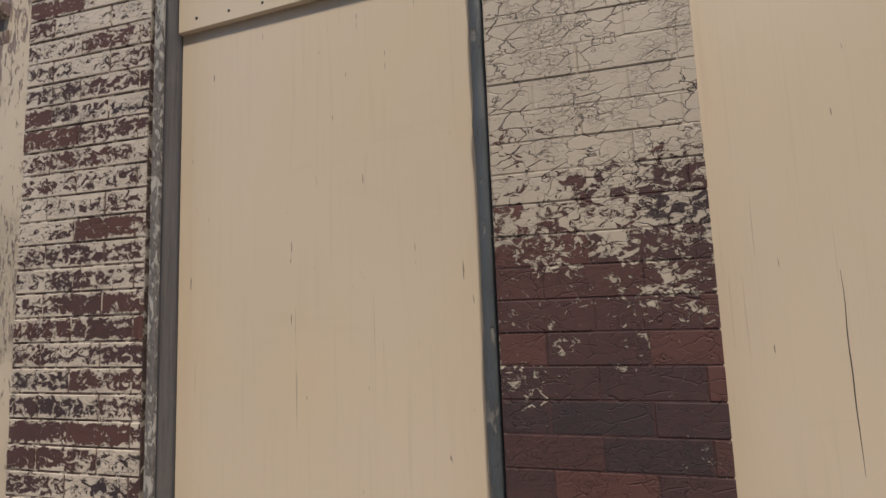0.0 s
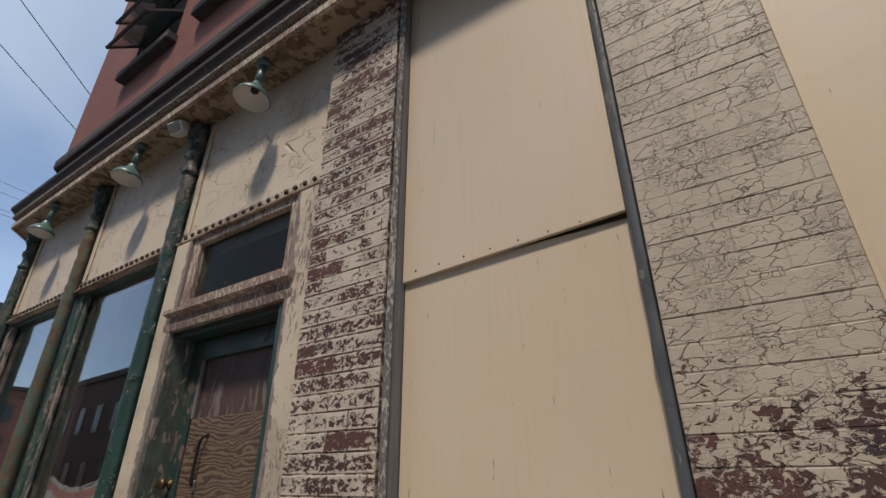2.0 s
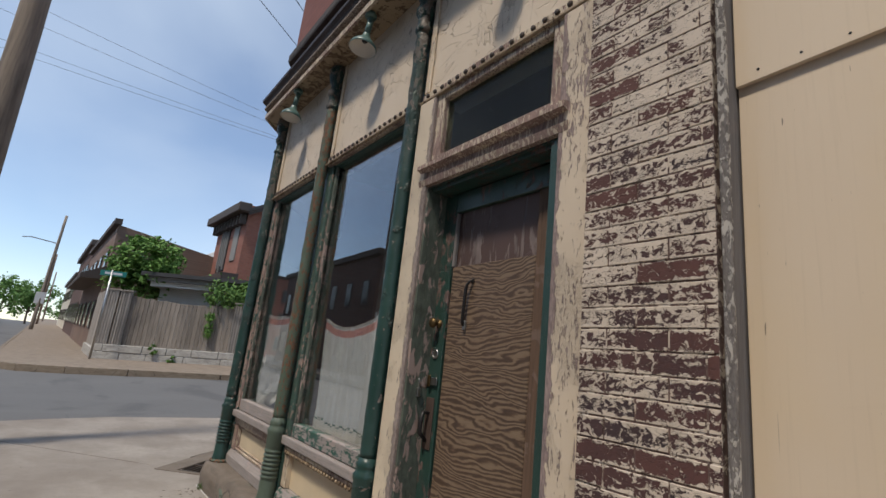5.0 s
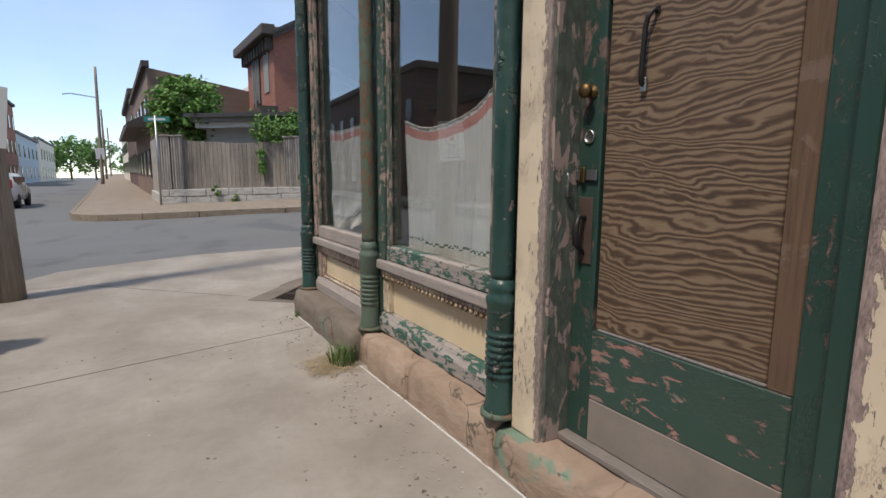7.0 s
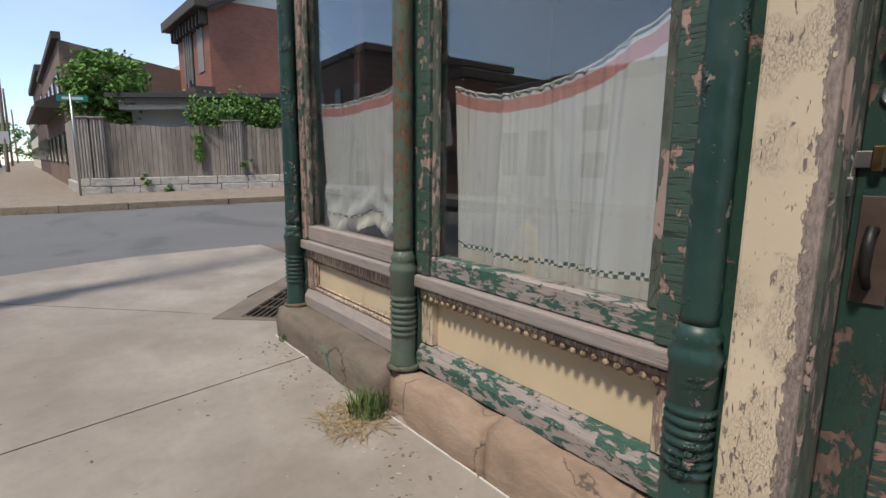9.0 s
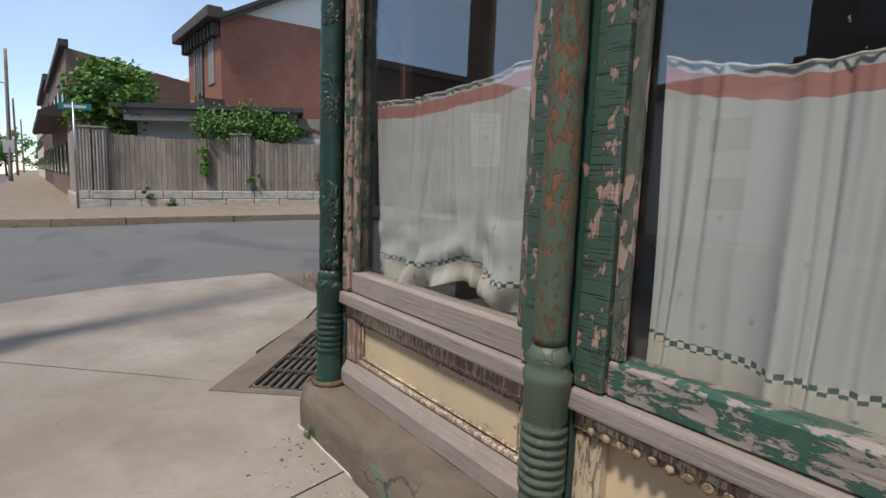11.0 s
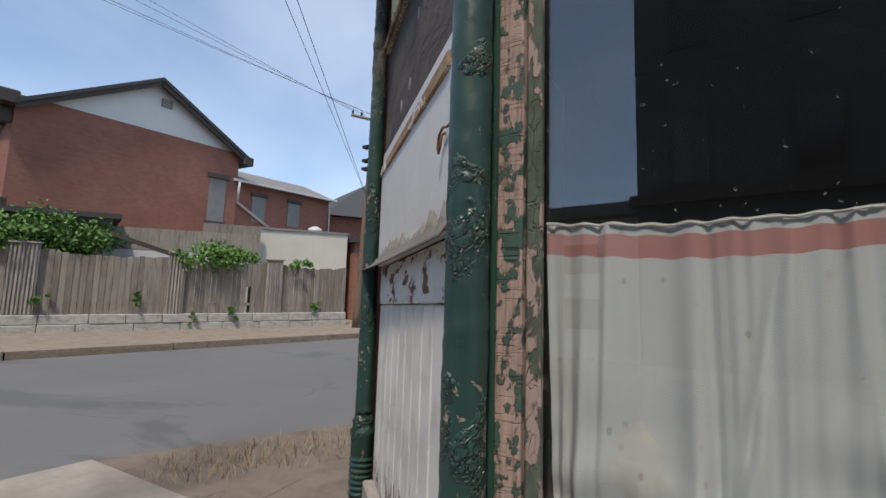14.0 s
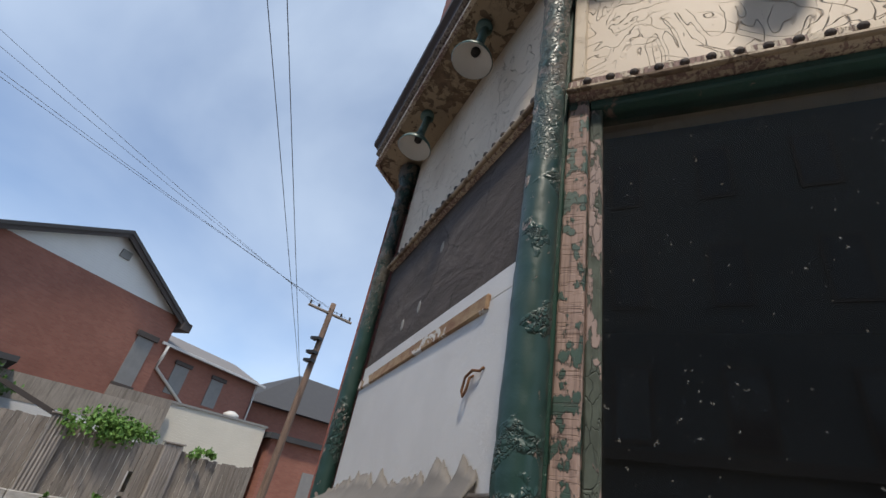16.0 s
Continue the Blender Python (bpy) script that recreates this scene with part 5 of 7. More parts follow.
def build_cornice():
    path = [(-7.47, 12.0), (-7.47, 2.38), (-6.105, 1.17), (3.3, 1.17)]
    c = thing("cornice", "dark red wooden cornice with worn edges over the shopfront", "cornice", (-3, 1.0, 4.1), "", "structure")
    part("soffit", sweep([(-0.12, 3.901), (0.175, 3.901), (0.175, 3.93), (-0.12, 3.93)], path), M_SOFFIT, c, "tan cream soffit boards")
    part("soffit_lip", sweep([(0.176, 3.885), (0.20, 3.885), (0.20, 3.935), (0.176, 3.935)], path), M_CREAM_BAD, c)
    part("fascia", sweep([(0.0, 3.931), (0.165, 3.9315), (0.165, 3.985), (0.0, 3.985)], path), M_CORN, c)
    part("worn_bead", roughen(sweep([(0.0, 3.986), (0.200, 3.986), (0.222, 4.0), (0.222, 4.022), (0.205, 4.036), (0.0, 4.036)], path), 0.004, 16), M_CORN_WORN, c, "bead worn to pale wood")
    part("crown", sweep([(0.0, 4.037), (0.212, 4.037), (0.225, 4.06), (0.255, 4.085), (0.26, 4.11), (0.24, 4.13), (0.0, 4.20)], path), M_CORN, c)
    part("belt_course", sweep([(0.001, 4.72), (0.05, 4.72), (0.06, 4.745), (0.06, 4.83), (0.03, 4.87), (0.001, 4.88)], [(-7.53, 12.0), (-7.53, 2.35), (-6.2, 1.17), (3.3, 1.17)]), M_BELT, c, "sooty stone belt course")


build_cornice()


def gooseneck(at, d):
    """An enamel barn lamp on a short stem under the soffit."""
    x, y = at
    t = thing("soffit_lamp", "small green enamel lamp with white bell shade under the soffit", "lamp", (x, y, 3.9), "soffit lamps")
    m0 = Matrix.Translation((x, y, 0))
    m = Matrix.Translation((x, y, -0.10)) @ Matrix.Translation((0, 0, 3.9)) @ Matrix.Rotation(0.12, 4, Vector((d[1], -d[0], 0))) @ Matrix.Translation((0, 0, -3.9))
    part("rose", lathe([(0.045, 3.86), (0.045, 3.885), (0.040, 3.8995)], 16, m=m0), M_ENAMEL, t, "", True)
    part("neck", lathe([(0.024, 3.80), (0.024, 3.965)], 14, m=m), M_ENAMEL, t, "", True)
    s = part("shade", lathe([(0.105, 3.668), (0.108, 3.672), (0.098, 3.70), (0.070, 3.735), (0.036, 3.765), (0.030, 3.80)], 28, m=m, close=False), M_ENAMEL, t, "", True)
    part("shade_inside", lathe([(0.104, 3.6685), (0.094, 3.70), (0.066, 3.731), (0.030, 3.758), (0.004, 3.77)], 28, m=m, close=False), M_ENAMEL_W, s, "white inner face", True)
    part("bulb_holder", lathe([(0.022, 3.735), (0.026, 3.77)], 14, m=m), M_IRON, s, "", True)


for lx in (-5.25, -3.69, -2.20):
    gooseneck((lx, 1.03), (0, -1))
for sd in (0.52, 1.27):
    q = M_CH @ Vector((sd, 0.115, 0))
    gooseneck((q.x, q.y), (-0.7, -0.7))


def floodlight():
    t = thing("floodlight", "small pale floodlight box fixed under the soffit", "floodlight", (-3.16, 1.05, 3.9))
    m = Matrix.Translation((-3.16, 1.05, 3.83)) @ Matrix.Rotation(0.5, 4, "X") @ Matrix.Rotation(0.3, 4, "Z")
    part("bracket", box(-3.18, -3.14, 1.03, 1.07, 3.86, 3.899, 0.003), M_STEEL, t)
    part("housing", box(-0.06, 0.06, -0.05, 0.05, -0.045, 0.045, 0.008, m=m), M_TRIM_W, t)
    part("face", box(-0.05, 0.05, -0.056, -0.0505, -0.036, 0.036, 0.002, m=m), M_BOARD, t)


floodlight()


def build_boarding():
    """Plywood sheets and trims between the brick piers."""
    lo = thing("plywood_sheet", "cream painted plywood sheet boarding up an opening", "plywood board", (-0.6, 1.18, GZ), "plywood sheets")
    part("sheet", box(-1.165, -0.283, 1.225, 1.243, GZ + 0.002, 2.262, 0.002), M_PLY, lo)
    bm = box(-1.165, -0.283, 1.207, 1.2235, 2.240, 3.885, 0.002)
    for v in bm.verts:
        if v.co.z < 2.4:
            v.co.z += (v.co.x + 1.052) * 0.052
            v.co.y -= 0.010 * max(0, (v.co.x + 0.6))
    hi = thing("plywood_sheet", "cream painted plywood sheet overlapping the one below, corner lifted", "plywood board", (-0.6, 1.17, 2.25), "plywood sheets")
    part("sheet", bm, M_PLY, hi)
    for i in range(8):
        part("nail", lathe([(0.005, 0), (0.003, 0.003)], 8, m=Matrix.Translation((-1.10 + 0.112 * i, 1.207, 2.272 + 0.002 * i)) @ Matrix.Rotation(math.pi / 2, 4, "X")), M_IRON, hi)
    r = thing("plywood_sheet", "wide cream painted plywood sheet with a long vertical crack", "plywood board", (1.3, 1.19, GZ), "plywood sheets")
    part("sheet", box(0.222, 1.472, 1.205, 1.225, GZ + 0.002, 3.885, 0.002), M_PLY, r)
    bm = tube([(0.452 + 0.004 * noise.noise(Vector((0, 0, z * 9))), 1.2048, z) for z in [1.04 + 0.021 * k for k in range(20)]], [0.0003 + 0.0007 * math.sin(math.pi * k / 19) for k in range(20)], 6)
    part("crack", bm, M_INK, r, "long dark crack")
    r2 = thing("plywood_sheet", "wide cream painted plywood sheet at the end of the boarding", "plywood board", (2.2, 1.19, GZ), "plywood sheets")
    part("sheet", box(1.476, 3.19, 1.205, 1.225, GZ + 0.002, 3.885, 0.002), M_PLY, r2)
    fr = thing("opening_trim", "weathered board trim round the boarded opening", "trim", (-0.6, 1.15, GZ), "", "structure")
    part("trim_board", roughen(box(-1.205, -1.172, 1.165, 1.27, GZ + 0.002, 3.895, 0.006), 0.004, 10), M_WOOD_Z, fr, "dark flaked board")
    part("trim_edge", roughen(box(-1.196, -1.167, 1.150, 1.1645, GZ + 0.002, 3.895, 0.004), 0.004, 16), M_TRIM_FLAKED, fr)
    bm = tube([(-0.257 + 0.006 * noise.noise(Vector((0, 0, z * 0.7))), 1.20, z) for z in [GZ + 0.002 + k * (3.893 - GZ) / 60 for k in range(61)]], 0.022, 12)
    part("round_trim", roughen(bm, 0.005, 14), M_BLUEGREY, fr, "lead-grey round moulding", True)
    part("trim_back", box(-0.284, -0.236, 1.215, 1.265, GZ + 0.002, 3.895, 0.003), M_CREAM_SOFT, fr)


build_boarding()


def window_up(x0, x1):
    t = thing("window_upper", "upper window with steel awning sashes pushed open", "window", ((x0 + x1) / 2, 1.2, 5.7), "upper windows", "structure")
    part("window_sill", box(x0 - 0.06, x1 + 0.06, 1.07, 1.3, 5.40, 5.499, 0.01), M_BELT, t, "dark stone sill")
    part("window_head", box(x0 - 0.10, x1 + 0.10, 1.14, 1.1695, 7.001, 7.2, 0.008), M_BELT, t)
    for a, b in ((x0, x0 + 0.04), (x1 - 0.04, x1)):
        part("window_frame", box(a, b, 1.19, 1.28, 5.501, 6.999), M_TRIM_D, t)
    hw = (x1 - x0) / 2 - 0.045
    for i in range(4):
        m = Matrix.Translation(((x0 + x1) / 2, 1.20, 5.955 + 0.365 * i)) @ Matrix.Rotation(-0.80, 4, "X")
        f = bmesh.new()
        for a, b, c, e in ((-hw, hw, -0.025, 0), (-hw, hw, -0.45, -0.425), (-hw, -hw + 0.025, -0.425, -0.025), (hw - 0.025, hw, -0.425, -0.025)):
            box(a, b, -0.012, 0.012, c, e, bm=f, m=m)
        s = part("sash", f, M_TRIM_D, t)
        part("pane", box(-hw + 0.02, hw - 0.02, -0.003, 0.003, -0.43, -0.02, m=m), M_PANE_FROST, s)
    # Added near-black sheet, standing in for the unlit room behind the sashes.
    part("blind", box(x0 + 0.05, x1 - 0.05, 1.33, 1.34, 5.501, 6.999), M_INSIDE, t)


for a, b in UP_WINS:
    window_up(a, b)


def build_grate():
    d = Vector((-0.748, 0.664))
    m = frame_at((-6.59, 1.09), d)
    t = thing("pavement_grate", "rusty iron grate set in stained concrete before the corner", "grate", (-6.62, 1.115, GZ), "", "structure")
    part("pit", box(0.0, 1.28, -0.19, 0.19, -0.6, -0.595, m=m), M_DIRT, t)
    ring = bmesh.new()
    for a, b, c, e in ((-0.06, 1.62, 0.20, 0.42), (1.29, 1.62, -0.36, 0.20), (-0.06, -0.0, -0.36, 0.20), (0.0, 1.29, -0.36, -0.20)):
        box(a, b, c, e, -0.6, GZ + 0.006, bm=ring, m=m)
    part("surround", ring, M_CONC_DARK, t, "stained concrete surround")
    for i in range(8):
        y = -0.19 + i * 0.054
        part("bar", box(0.0, 1.28, y, y + 0.016, GZ - 0.03, GZ - 0.002, 0.002, m=m), M_RUSTY, t)
    for a in (0.02, 0.33, 0.61, 0.88, 1.19):
        part("cross_bar", box(a, a + (0.07 if a == 0.30 else 0.03), -0.2, 0.2, GZ - 0.028, GZ + 0.0005, m=m), M_RUSTY, t)


build_grate()


# ---- across the side street ----
LAY = RISE
FP, FD = (-23.0, 1.45), Vector((0.4, 0.917)).normalized()
M_F = frame_at(FP, FD)


def slope(s):
    return -0.0185 * max(s, 0)


def build_fence():
    w_ = thing("stone_wall", "low whitewashed limestone block wall under the fence", "wall", (-23, 1.45, -0.1), "", "structure")
    s = -0.1
    row = 0
    for row in range(2):
        s = -0.1 - row * 0.5
        while s < 14.0:
            n = random.uniform(0.8, 1.4)
            a, b = max(s, -0.1), min(s + n - 0.012, 14.0)
            if b - a > 0.1:
                z0 = -0.25 if row == 0 else 0.245
                bm = box(a, b, -0.16 - random.uniform(0, 0.03), 0.16, z0, 0.238 if row == 0 else 0.50, 0.018, m=None)
                for v in bm.verts:
                    v.co.z += slope(v.co.x)
                bmesh.ops.transform(bm, matrix=M_F, verts=bm.verts)
                part("stone", bm, M_LIME, w_)
            s += n
    f = thing("fence", "tall silvered plank fence with fluted posts, vines on it", "fence", (-23, 1.45, 0.5))
    posts = [(-0.05, 0.34), (0.40, 0.78), (4.42, 5.05), (8.09, 8.56), (11.04, 11.56)]
    for a, b in posts:
        base = box(a, b, -0.12, 0.06, 0.50 + slope(a), 2.42 + slope(a) * 1.9, 0.004, m=M_F)
        p = part("post", base, M_POST, f)
        n = int((b - a) / 0.085)
        for i in range(n):
            x = a + 0.015 + i * (b - a - 0.03) / n
            part("flute", box(x, x + 0.045, -0.15, -0.1205, 0.50 + slope(a), 2.39 + slope(a) * 1.9, 0.006, m=M_F), M_POST, p)
        part("post_cap", box(a - 0.04, b + 0.04, -0.18, 0.10, 2.421 + slope(a) * 1.9, 2.47 + slope(a) * 1.9, 0.008, m=M_F), M_POST, p)
    edges = [0.78, 4.42, 5.05, 8.09, 8.56, 11.04, 11.56, 14.0]
    for k in range(0, 8, 2):
        a, b = edges[k] + 0.01, edges[k + 1] - 0.01
        n = int((b - a) / 0.145)
        for i in range(n):
            x0, x1 = a + i * (b - a) / n, a + (i + 1) * (b - a) / n - random.uniform(0.004, 0.016)
            zt = 2.30 + slope((x0 + x1) / 2) * 1.75 - 0.10 * math.sin(math.pi * (i + 0.5) / n) + random.uniform(-0.03, 0.03)
            zb = 0.50 + slope(x0)
            if k == 4 and i == n - 4:
                zt_, z_gap = zt, 1.15
                part("plank", box(x0, x1, -0.012, 0.012, z_gap, zt, 0.003, m=M_F), M_FENCE, f)
                continue
            part("plank", box(x0, x1, -0.012 + random.uniform(-0.008, 0.008), 0.012, zb, zt, 0.003, m=M_F), M_FENCE, f)
        part("rail", box(a, b, 0.016, 0.07, 1.95 + slope(b) * 1.7, 2.04 + slope(b) * 1.7, m=M_F), M_FENCE, f)
        part("rail", box(a, b, 0.016, 0.07, 0.70 + slope(a), 0.79 + slope(a), m=M_F), M_FENCE, f)
    # return along the main street
    r = thing("fence", "fluted plank fence return along the main street", "fence", (-24, 1.45, 0.0))
    for i in range(26):
        x = -23.25 - i * 0.16
        part("plank", box(x - 0.15, x, 1.42, 1.46, 0.35, 2.44 + random.uniform(-0.02, 0.02), 0.004), M_POST, r)
    solid("stone_wall_return", box(-27.6, -23.2, 1.34, 1.62, -0.2, 0.34, 0.02), M_LIME, "low whitewashed wall under the fence return", "wall")


build_fence()


def crown(centre, size, n, leaf, seed, bm=None, hang=0.0):
    """Many small folded leaves in clumps about a centre."""
    rnd = random.Random(seed)
    bm = bm or bmesh.new()
    c = Vector(centre)
    clumps = []
    for _ in range(max(6, n // 45)):
        d = Vector((rnd.gauss(0, 1), rnd.gauss(0, 1), rnd.gauss(0, 1))).normalized() * (rnd.random() ** 0.45)
        clumps.append((Vector((d.x * size[0], d.y * size[1], d.z * size[2])), rnd.uniform(0.12, 0.28) * max(size)))
    for _ in range(n):
        o, r = clumps[rnd.randrange(len(clumps))]
        p = c + o + Vector((rnd.gauss(0, 0.6), rnd.gauss(0, 0.6), rnd.gauss(0, 0.45))) * r
        a = Vector((rnd.gauss(0, 1), rnd.gauss(0, 1), rnd.gauss(0, 0.5) - hang)).normalized()
        s = Vector((rnd.gauss(0, 1), rnd.gauss(0, 1), rnd.gauss(0, 1))).cross(a).normalized()
        k = leaf * rnd.uniform(0.6, 1.3)
        up = a.cross(s) * k * 0.15
        v = [bm.verts.new(q) for q in (p - a * k * 0.6, p + s * k * 0.36 + up, p + a * k * 0.6, p - s * k * 0.36 + up)]
        bm.faces.new((v[0], v[1], v[2]))
        bm.faces.new((v[0], v[2], v[3]))
    return bm


def tree(name, at, height, spread, n, leaf, label, mat=None, seed=1, low=0.35):
    t = thing(name, label, "tree", at)
    rnd = random.Random(seed)
    x, y, z = at
    pts = [Vector((x + 0.12 * math.sin(k), y + 0.1 * math.cos(2 * k), z + height * 0.7 * k / 6)) for k in range(7)]
    r0 = height * 0.022
    tr = part("trunk", tube(pts, [r0 * (1 - 0.11 * k) for k in range(7)], 10), M_POLE_R, t, "", True)
    for k in range(7):
        a = rnd.uniform(0, 6.28)
        s = pts[2 + k % 4]
        e = s + Vector((math.cos(a) * spread * 0.7, math.sin(a) * spread * 0.7, height * rnd.uniform(0.12, 0.3)))
        part("limb", tube([s, s.lerp(e, 0.5) + Vector((0, 0, 0.08 * height)), e], [r0 * 0.45, r0 * 0.3, r0 * 0.12], 6), M_POLE_R, tr, "", True)
    mid = low + (1 - low) / 2
    part("crown", crown((x, y, z + height * mid), (spread, spread, height * (1 - low) / 2), n, leaf, seed), mat or M_LEAF, t)


tree("tree", (-24.6, 2.6, 0.0), 4.9, 1.35, 5200, 0.17, "leafy young tree leaning over the fence corner", seed=4, low=0.42)


def vine(name, centre, size, n, label, seed, leaf=0.11):
    tagged(part(name, crown(centre, size, n, leaf, seed, hang=0.8), M_LEAF_D if seed % 2 else M_LEAF, None, label), "", "vine", "", "stuff")


def at_fence(s, z, out=0.12):
    v = M_F @ Vector((s, -out, z))
    return (v.x, v.y, v.z)


vine("climbing_vine", at_fence(4.9, 2.62, -0.6), (0.7, 1.7, 0.6), 4200, "dense green creeper over the shed roof behind the fence", 7, 0.13)
vine("climbing_vine", at_fence(5.9, 2.45, -0.6), (0.5, 1.2, 0.36), 2000, "dense green creeper over the shed roof behind the fence", 9, 0.13)
vine("climbing_vine", at_fence(9.6, 2.05, -0.1), (0.45, 1.2, 0.36), 2200, "bright creeper spilling over the fence top", 12, 0.11)
vine("climbing_vine", at_fence(8.3, 2.05), (0.25, 0.3, 0.22), 220, "creeper on a fence post", 14, 0.10)
vine("climbing_vine", at_fence(3.6, 1.3), (0.06, 0.10, 0.55), 300, "narrow creeper hanging on the planks", 16, 0.10)
vine("climbing_vine", at_fence(12.2, 1.95), (0.35, 0.5, 0.18), 320, "creeper on the fence top", 18, 0.10)
for s_, h_, k_ in ((1.9, 0.25, 21), (5.15, 0.75, 23), (7.3, 0.7, 25), (10.0, 0.2, 27), (12.8, 0.35, 29), (2.6, 0.0, 31), (8.9, 0.1, 33)):
    vine("weed", at_fence(s_, h_ + 0.1, 0.2), (0.14, 0.22, 0.22), 130, "weed growing from the wall joints", k_, 0.10)

# sheds behind the fence
HP, HD = Vector((-23.2, 12.6)), Vector((0.0, 1.0))
M_H = frame_at(HP, HD)      # x along the side wall, +y away from the street


def shed():
    t = thing("shed", "low white clapboard shed with grey eaves behind the fence", "shed", (-22, 6, 0))
    part("wall", box(1.2, 10.9, 1.61, 5.0, -0.2, 2.75, m=M_F), M_SIDE_W, t)
    part("fascia_board", box(0.9, 6.6, 0.7, 5.2, 2.951, 3.12, m=M_F), M_BOARD, t)
    part("wall_strip", box(1.0, 6.55, 0.9, 5.1, 2.7511, 2.95, m=M_F), M_SIDE_W, t)
    part("plank_wall", box(6.601, 11.2, 1.6, 5.2, 2.30, 3.0, m=M_F), M_FENCE, t, "brown plank wall of the lean-to")
    bm = prism([(0.7, 0.5), (6.8, 0.5), (6.8, 5.4), (0.7, 5.4)], 3.121, 3.27, m=M_F)
    part("roof", bm, M_ROOF, t)
    part("stair_rail", box(0, 3.4, -0.05, 0.05, -0.06, 0.06, m=M_F @ Matrix.Translation((6.4, 0.62, 2.75)) @ Matrix.Rotation(0.32, 4, "Y")), M_TRIM_D, t)
    t2 = thing("shed", "cream clapboard flat-roofed shed with a round vent", "shed", (-19.5, 14, 0))
    part("wall", box(11.3, 15.0, 2.2, 7.0, -0.4, 3.30, m=M_F), M_SIDE_C, t2)
    part("roof_edge", box(11.25, 15.05, 2.15, 7.05, 3.301, 3.38, m=M_F), M_BOARD, t2)
    part("wood_screen", box(9.3, 11.28, 1.9, 2.0, 2.4, 3.35, m=M_F), M_FENCE, t2, "grey plank screen")
    v = M_F @ Vector((14.3, 4.2, 0))
    part("roof_vent", lathe([(0.2, 3.381), (0.2, 3.5), (0.32, 3.52), (0.3, 3.68), (0.1, 3.78)], 16, m=Matrix.Translation((v.x, v.y, 0))), M_TRIM_W, t2, "", True)
    t3 = thing("garage", "low red painted garage with a boarded window", "garage", (-18, 20, 0))
    part("wall", box(15.3, 22.0, 2.0, 8.0, -0.6, 3.0, m=M_F), M_BRICK_H, t3)
    part("roof", prism([(15.1, 1.8), (22.2, 1.8), (22.2, 8.2), (15.1, 8.2)], 3.001, 3.2, m=M_F), M_ROOF, t3)
    part("window", box(17.0, 18.0, 1.96, 1.999, 1.2, 2.1, m=M_F), M_BOARD, t3)
    t4 = thing("house", "low house with dark hipped roof behind the garage", "house", (-20, 30, 0))
    part("wall", box(17.0, 34.0, 9.0, 18, -0.6, 5.0, m=M_F), M_BRICK_H, t4)
    bm = bmesh.new()
    lo = [bm.verts.new(M_F @ Vector(p)) for p in ((16.4, 8.4, 5.0), (34.6, 8.4, 5.0), (34.6, 18.6, 5.0), (16.4, 18.6, 5.0))]
    hi = [bm.verts.new(M_F @ Vector(p)) for p in ((21.5, 13.5, 8.0), (29.5, 13.5, 8.0))]
    for q in ((lo[0], lo[1], hi[1], hi[0]), (lo[1], lo[2], hi[1]), (lo[2], lo[3], hi[0], hi[1]), (lo[3], lo[0], hi[0]), (lo[3], lo[2], lo[1], lo[0])):
        bm.faces.new(q)
    part("roof", bm, M_ROOF, t4)


shed()


def boarded_window(parent, s, z0, w_, h, mat=None):
    b = part("window", box(s, s + w_, -0.025, 0.02, z0, z0 + h, m=M_H), mat or M_BOARD, parent, "window boarded with grey sheet")
    part("window_head", box(s - 0.12, s + w_ + 0.12, -0.10, -0.002, z0 + h + 0.002, z0 + h + 0.22, 0.02, m=M_H), M_TRIM_D, b)
    part("window_sill", box(s - 0.08, s + w_ + 0.08, -0.10, -0.002, z0 - 0.10, z0 - 0.002, 0.01, m=M_H), M_TRIM_D, b)


